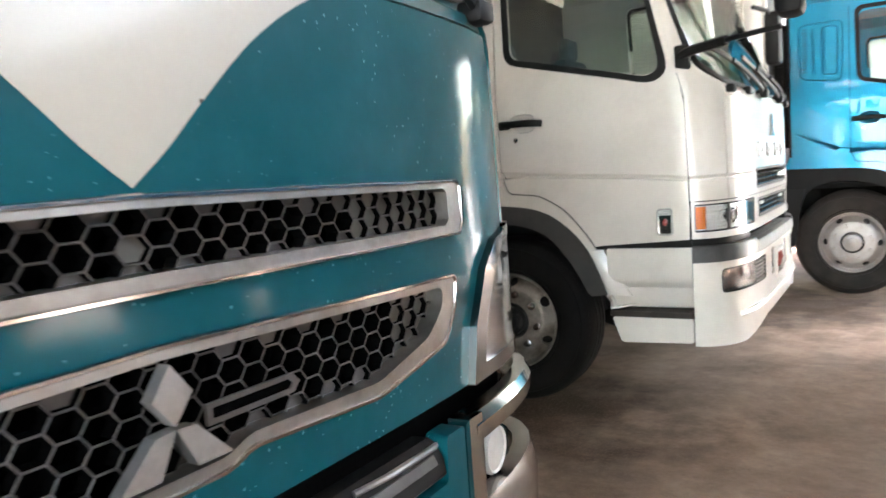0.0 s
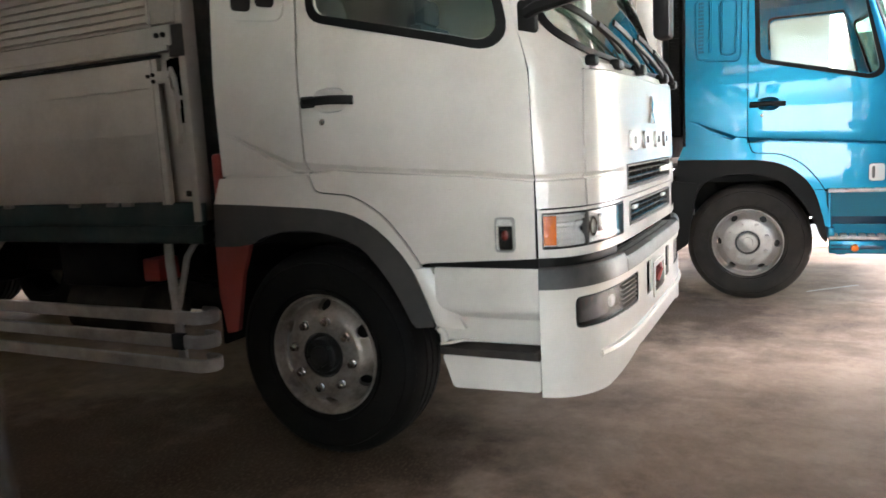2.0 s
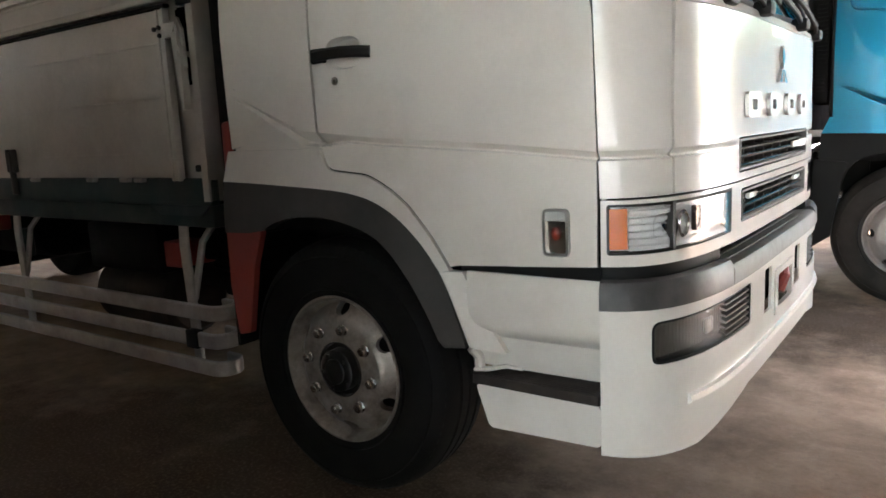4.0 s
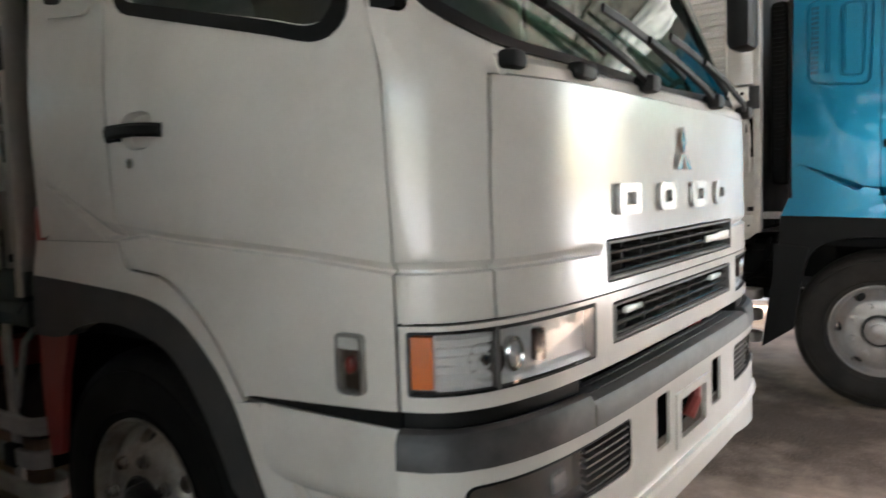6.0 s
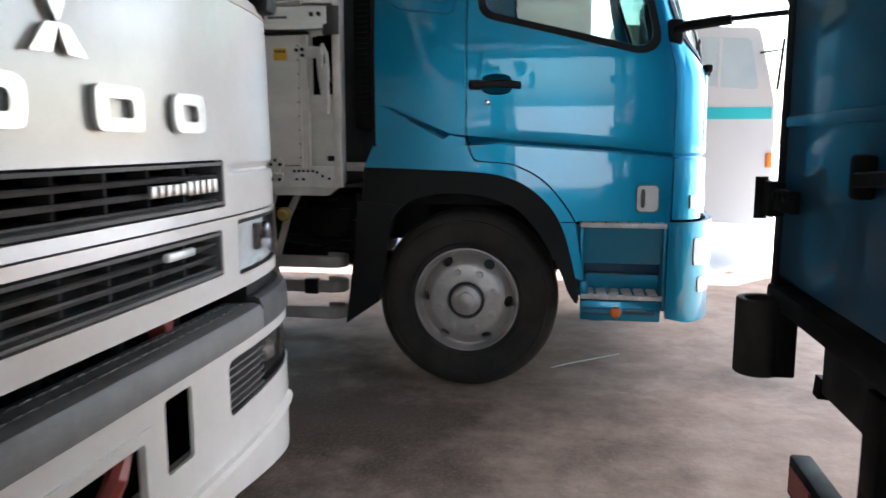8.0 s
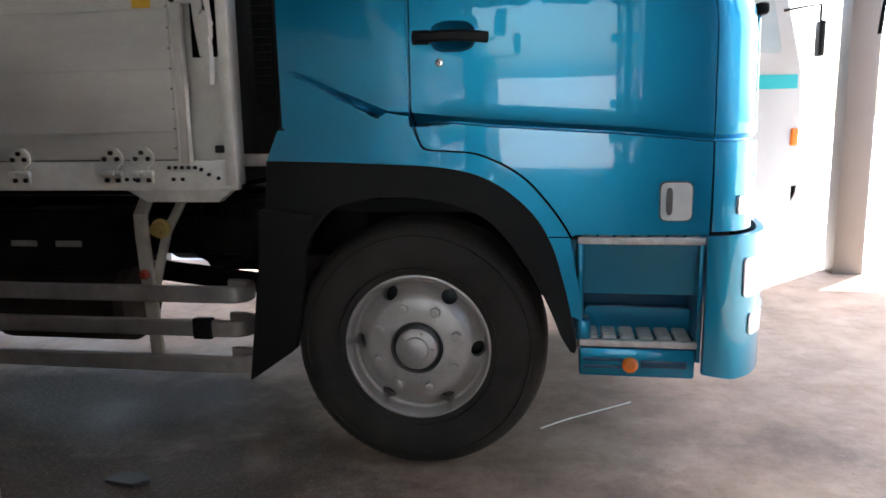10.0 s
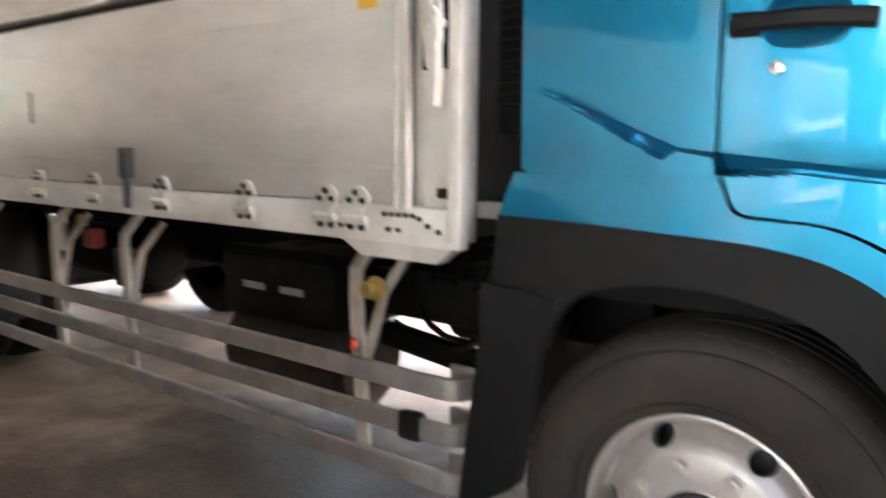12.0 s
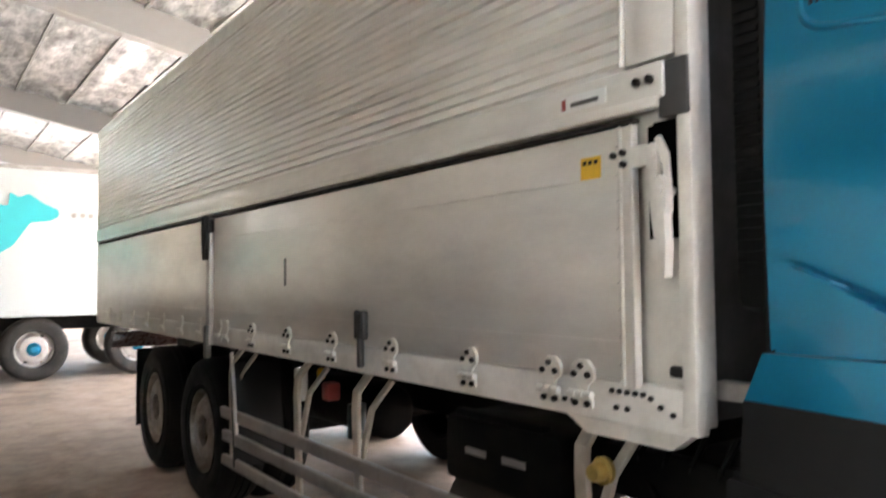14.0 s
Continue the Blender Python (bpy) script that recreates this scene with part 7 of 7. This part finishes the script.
# ---- box lorry whose rear doors face the row ----
def box_lorry():
    t = thing("box_lorry", (1.17, 6.05, 0), "dark blue box lorry with dented rear doors and black rubber buffers", "truck", "parked lorries")
    zb = 0.985
    w = 1.17
    part("box", box((3.2, 0, 2.05), (6.2, 2 * w - 0.06, 2.1), 0.02), "dark_blue", t)
    for s in (-1, 1):
        part("rear_post", box((0.06, s * (w - 0.03), 2.02), (0.14, 0.075, 2.16), 0.012), "chassis", t)
        d = part("rear_door", box((0.02, s * (w / 2 - 0.015), 2.06), (0.05, w - 0.07, 2.08), 0.012), "dark_blue", t)
        for zz in (1.46, 2.31):
            part("door_rib", box((-0.006, s * (w / 2), zz), (0.012, w - 0.12, 0.03), 0.005), "dark_blue", d)
        for zz in (1.245, 1.98, 2.75):
            bm = box((-0.025, s * (w - 0.04), zz), (0.05, 0.075, 0.10), 0.008)
            box((-0.02, s * (w - 0.14), zz), (0.03, 0.16, 0.06), 0.006, bm=bm)
            for k in range(3):
                cyl((-0.03, s * (w - 0.10 - 0.045 * k), zz + 0.012), (-0.045, s * (w - 0.10 - 0.045 * k), zz + 0.012), 0.011, bm=bm, seg=8)
            cyl((-0.05, s * (w + 0.005), zz - 0.06), (-0.05, s * (w + 0.005), zz + 0.06), 0.018, bm=bm, seg=12)
            part("hinge", bm, "chassis", t, "rusty black door hinge")
        part("lock_rod", sweep([(-0.03, s * 0.12, 1.02), (-0.03, s * 0.12, 3.05)], round_profile(0.014, 8), up=Vector((1, 0, 0))), "chassis", d)
        part("rod_lever", sweep([(-0.045, s * 0.12, 1.35), (-0.05, s * 0.30, 1.34), (-0.05, s * 0.46, 1.33)], rect_profile(0.014, 0.03, 0.004)), "chassis", d)
        part("keeper", box((-0.03, s * 0.48, 1.335), (0.04, 0.05, 0.09), 0.01), "chassis", d)
        part("buffer", lathe([(0.066, 0.004), (0.066, 0.216), (0.062, 0.22), (0.050, 0.22), (0.046, 0.216), (0.046, 0.004), (0.050, 0.0), (0.062, 0.0)], Matrix.Translation((-0.055, s * (w - 0.085), 0.745)) @ Matrix.Rotation(-math.pi / 2, 4, "X"), 32, closed=True), "rubber", t, "hollow black rubber dock buffer")
        part("buffer_plate", box((0.0, s * (w - 0.075), 0.85), (0.06, 0.16, 0.20), 0.006), "chassis", t)
    part("door_sill", box((0.03, 0, zb - 0.02), (0.10, 2 * w, 0.06), 0.01), "chassis", t)
    part("sub_frame", box((0.35, 0.0, 0.83), (0.5, 2 * w - 0.30, 0.24), 0.01), "chassis", t)
    part("side_beam", sweep([(0.10, w - 0.12, 0.72), (0.9, w - 0.12, 0.66)], rect_profile(0.05, 0.06)), "chassis", t)
    for s in (-1, 1):
        part("frame_rail", box((3.0, s * 0.42, 0.80), (6.0, 0.08, 0.22), 0.006), "chassis", t)
        part("bar_hanger", box((0.10, s * 0.62, 0.62), (0.06, 0.05, 0.36), 0.006), "chassis", t)
    bar = part("underride_bar", box((0.06, 0, 0.47), (0.06, 2 * w - 0.30, 0.12), 0.01), "chassis", t)
    for k in range(6):
        part("reflector_tape", box((0.026, -0.90 + 0.36 * k, 0.47), (0.006, 0.17, 0.07)), "red", bar)
    for u in (1.5, 2.8):
        for v, o in ((-1.12, -1), (1.12, 1)):
            wheel(t, u, v, 0.515, "old_wheel", "grease", 17 * u, o, True)
    for v, o in ((-1.12, -1), (1.12, 1)):
        wheel(t, 6.6, v, 0.515, "old_wheel", "grease", 5, o)
    part("cab", box((6.9, 0, 1.75), (1.9, 2.3, 2.1), 0.12, seg=3), "dark_blue", t)
    part("cab_window", box((7.0, -1.153, 2.2), (0.9, 0.012, 0.6), 0.004), "ink", t)
    return t


# ---- lorries further off ----
def simple_lorry(name, at, turn, label, length, stripe, group="lorries in the yard"):
    """A smaller white lorry seen from afar, front towards local +x."""
    t = thing(name, at, label, "truck", group, turn)
    bm = flat(rounded([(-1.0, 0.48), (0.85, 0.42), (0.97, 0.62), (0.95, 1.85), (0.74, 2.74), (-0.95, 2.82), (-1.0, 2.6)], 0.08), lambda a, b, d: Vector((a, -1.05 + d, b)), 2.1, holes=())
    c = part("cab", bm, "far_white", t)
    for s in (-1, 1):
        w = part("cab_window", flat(rounded([(-0.12, 2.10), (0.76, 2.03), (0.64, 2.62), (-0.12, 2.66)], 0.06), lambda a, b, d, s=s: Vector((a, s * (1.058 - d), b)), 0.012), "pale_pane", c)
        part("window_post", box((0.30, s * 1.060, 2.34), (0.035, 0.006, 0.58), 0.002), "far_white", w)
        part("door_line", box((-0.22, s * 1.051, 1.60), (0.012, 0.006, 1.9)), "grey_plastic", c)
        part("door_handle", box((0.02, s * 1.056, 1.40), (0.16, 0.014, 0.035), 0.004), "grey_plastic", c)
        if stripe:
            part("stripe", box((-0.02, s * 1.053, 1.755), (1.88, 0.008, 0.14)), "far_teal", c, "turquoise stripe")
        part("turn_lamp", box((0.92, s * 1.02, 1.20), (0.08, 0.10, 0.18), 0.02), "orange", c, "amber turn lamp")
        part("step_hole", box((0.1, s * 1.052, 0.66), (0.20, 0.01, 0.10)), "ink", c)
        part("wheel_arch", flat([(-0.98 + 0.53 + 0.60 * math.cos(a), 0.50 + 0.58 * math.sin(a)) for a in np.linspace(0, math.pi, 19)], lambda a, b, d, s=s: Vector((a, s * (1.054 - d), b)), 0.008), "ink", c)
        part("mirror", box((1.05, s * 1.22, 2.15), (0.06, 0.16, 0.34), 0.02), "black", t)
        part("mirror_arm", sweep([(0.75, s * 1.05, 2.45), (1.05, s * 1.2, 2.48), (1.05, s * 1.22, 2.0)], round_profile(0.016, 6)), "black", t)
    part("windscreen", flat([(-0.92, 1.98), (0.92, 1.98), (0.86, 2.62), (-0.86, 2.62)], lambda a, b, d: Vector((0.945 - (b - 1.85) * 0.236 + d, a, b)), 0.01), "ink", c)
    part("bumper", box((0.95, 0, 0.60), (0.16, 2.1, 0.30), 0.05), "far_white", t)
    part("load_box", box((-1.2 - length / 2, 0, 2.1), (length, 2.2, 2.2), 0.03), "far_white", t)
    for s in (-0.4, 0.4):
        part("frame_rail", box((-length / 2, s, 0.75), (length + 1.0, 0.08, 0.2)), "chassis", t)
    for u in (-0.45, -length * 0.75):
        for v, o in ((-1.03, -1), (1.03, 1)):
            wheel(t, u, v, 0.515, "old_wheel", "grease", 0, o, u < -1)
    return t


def logo_lorry():
    """Long white box lorry standing across the far end, with a turquoise animal-shaped blot on its side."""
    t = thing("long_white_lorry", (-13.1, 8.0, 0), "long white box lorry with turquoise emblem standing across the far bay", "truck", "parked lorries")
    part("box", box((-1.25, 0.6, 2.28), (2.45, 11.0, 2.45), 0.03), "far_white", t, "white painted panel box")
    part("box_rail", box((-0.01, 0.6, 1.10), (0.06, 11.0, 0.10), 0.01), "far_white", t)
    part("top_rail", box((-0.01, 0.6, 3.48), (0.05, 11.0, 0.07), 0.01), "rail", t)
    part("panel_seam", box((-0.014, 0.6, 1.82), (0.008, 11.0, 0.02)), "far_white", t)
    blot = rounded([(1.28, 2.70), (1.16, 2.62), (0.86, 2.58), (0.62, 2.20), (0.30, 1.98), (-0.6, 1.9), (-1.4, 2.1), (-1.2, 2.4), (-0.3, 2.62), (0.40, 2.85), (0.55, 2.84), (0.56, 3.06), (0.70, 2.98), (0.84, 3.05), (1.05, 2.90), (1.27, 2.80)][::-1], 0.04)
    part("emblem", flat(blot, lambda a, b, d: Vector((-0.012 - d + 0.012, a, b)), 0.004), "far_teal", t, "turquoise blot-shaped emblem")
    for k in range(4):
        part("faded_print", box((-0.010, 1.50 + 0.13 * k, 2.72), (0.006, 0.07, 0.08)), "rail", t)
    part("frame_beam", box((-1.2, 0.6, 0.92), (1.0, 10.5, 0.25), 0.02), "chassis", t)
    for y in (0.95, -0.35, 2.55, 3.8):
        for x, o in ((-0.06, 1), (-2.4, -1)):
            m = Matrix.Translation((x, y, 0.515)) @ Matrix.Rotation(math.pi / 2 * o, 4, "Z")
            w = put("wheel", TYRE["wheel"], t, "black truck wheel", m)
            put("rim", RIM["wheel"], w, "", Matrix.Translation((0, 0.02, 0)))
            part("hub", lathe([(0.0, 0.05), (0.05, 0.045), (0.09, 0.0), (0.11, -0.02)], seg=24), "blue", w, "blue painted hub", m=Matrix.Translation((0, 0.01, 0)))
    part("cab", box((-1.25, -6.2, 1.8), (2.4, 1.9, 2.4), 0.1), "far_white", t)
    return t


# ---- the shed ----
ROOF = lambda y: 5.5 - 0.18 * (y - 8.7) if y > 0 else 5.5 - 0.18 * (-8.7) - 0.18 * (-y)
X0, X1, Y0, Y1 = -30.0, 11.0, -7.5, 13.4
# south doorway and roof notch, out of view, sized to balance the daylight
DOOR_X0, DOOR_X1, DOOR_TOP = -2.2, 6.8, 4.6
NOTCH_X, NOTCH_Y = 5.0, 7.4


def shed():
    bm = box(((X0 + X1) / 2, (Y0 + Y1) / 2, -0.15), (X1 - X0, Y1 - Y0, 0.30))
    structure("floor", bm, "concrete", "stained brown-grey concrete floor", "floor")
    bm = bmesh.new()
    R = 900
    ring = [bm.verts.new((R * math.cos(a), R * math.sin(a), -0.012)) for a in np.linspace(0, 2 * math.pi, 49)[:-1]]
    bm.faces.new(ring)
    structure("ground", bm, "yard", "pale sunlit yard concrete", "ground")
    # roof sheets with sagging foil under them
    bm = bmesh.new()
    xs = np.arange(X0, X1 + 0.01, 0.20)
    for ys in (np.arange(0.0, Y1 + 1.2, 0.19), np.arange(0.0, Y0 - 1.0, -0.38)):
        rows = []
        for y in ys:
            rows.append([bm.verts.new((x, y, ROOF(y) + 0.30 + 0.05 * noise.noise((x * 1.3, y * 1.7, 0)) + 0.05 * noise.noise((x * 3.7, y * 2.9, 5)) - 0.05 * abs(math.sin(math.pi * y / 0.95)))) for x in xs])
        for a, b in zip(rows, rows[1:]):
            for i in range(len(xs) - 1):
                if a[i].co.y < NOTCH_Y or a[i].co.x < NOTCH_X:
                    bm.faces.new((a[i], a[i + 1], b[i + 1], b[i]))
    bmesh.ops.delete(bm, geom=[v for v in bm.verts if not v.link_faces], context="VERTS")
    g = bmesh.ops.extrude_face_region(bm, geom=list(bm.faces))
    for e in g["geom"]:
        if isinstance(e, bmesh.types.BMVert):
            e.co.z += 0.14
    structure("ceiling", bm, "foil", "wrinkled silver foil insulation under roof sheets", "ceiling")
    for k, x in enumerate((-24.2, -17.3, -10.5, -3.7, 3.1)):
        bm = bmesh.new()
        for a, b in ((0.0, Y1 + 0.9), (0.0, Y0 - 0.7)):
            sweep([(x, a, ROOF(a) + 0.02), (x, b, ROOF(b) + 0.02)], rect_profile(0.24, 0.50, 0.01), bm=bm)
        structure("rafter_%d" % (k + 1), bm, "steel", "deep grey steel roof rafter", "beam")
        bm = bmesh.new()
        box((x, Y1 - 0.1, ROOF(Y1) / 2 - 0.1), (0.25, 0.25, ROOF(Y1)), 0.01, bm=bm)
        structure("column_%d" % (k + 1), bm, "steel", "grey steel column at the open side", "column")
    k = 0
    for y in list(np.arange(0.46, Y1 + 0.9, 0.95)) + list(np.arange(-0.5, Y0, -0.95)):
        k += 1
        bm = sweep([(X0, y, ROOF(y) + 0.27), (NOTCH_X if y > NOTCH_Y else X1, y, ROOF(y) + 0.27)], rect_profile(0.05, 0.12, 0.004))
        structure("purlin_%d" % k, bm, "steel", "thin steel roof purlin", "beam")
    # walls added out of view to keep daylight off parts of the row
    wall = lambda nm, x0, x1, y0, y1, z1: structure(nm, box(((x0 + x1) / 2, (y0 + y1) / 2, z1 / 2), (x1 - x0, y1 - y0, z1)), "plaster", "unseen grey block wall, placed to shape the daylight", "wall")
    wall("wall_west_1", X0 - 0.2, X0, Y0, 4.0, 6.5)
    wall("wall_west_2", X0 - 0.2, X0, 4.0, Y1, 3.4)
    # added sheet, out of view, cuts the sky light from the north
    structure("north_sky_screen", box(((X0 + NOTCH_X) / 2, Y1 + 0.1, 4.15), (NOTCH_X - X0, 0.06, 1.1)), "steel", "unseen grey sheet added to hold back the north sky light", "wall")
    wall("wall_south_1", X0, DOOR_X0, Y0 - 0.2, Y0, 5.7)
    wall("wall_south_2", DOOR_X1, X1, Y0 - 0.2, Y0, 5.7)
    wall("wall_east", X1, X1 + 0.2, Y0, NOTCH_Y, 7.0)
    structure("lintel_south", box(((DOOR_X0 + DOOR_X1) / 2, Y0 - 0.1, (DOOR_TOP + 5.7) / 2), (DOOR_X1 - DOOR_X0, 0.2, 5.7 - DOOR_TOP)), "plaster", "unseen grey lintel, set to trim the south daylight", "wall")


def litter():
    bm = sweep([(a, b, 0.004 + 0.010 * ((a - 0.481) / 0.436) ** 3) for a, b in spline([(0.481, 9.458), (0.60, 9.575), (0.76, 9.70), (0.917, 9.809)], 8)], [(0.004, 0), (0, 0.004), (-0.004, 0), (0, -0.002)])
    ob = new("strap", mesh_of("strap", bm, "straw"))
    tagged(ob, "thin pale plastic strap lying on the concrete", "strap")
    bm = bmesh.new()
    flat(rounded([(-0.09, -0.03), (0.05, -0.05), (0.10, 0.0), (0.03, 0.05), (-0.06, 0.04)], 0.02), lambda a, b, d: Vector((a, b, 0.001 + d)), 0.012, bm=bm)
    ob = new("rag", mesh_of("rag", bm, "soil"))
    ob.location = (-1.15, 8.75, 0)
    tagged(ob, "dark oily scrap lying on the concrete floor", "rag")


def outside():
    """What is seen past the open side: lorries in full daylight."""
    simple_lorry("small_white_lorry", (1.98, 15.35, 0), 0, "small white lorry with turquoise stripe standing outside in the yard", 4.2, True)


shed()
white_truck()
blue_truck()
teal_truck()
box_lorry()
logo_lorry()
outside()
litter()
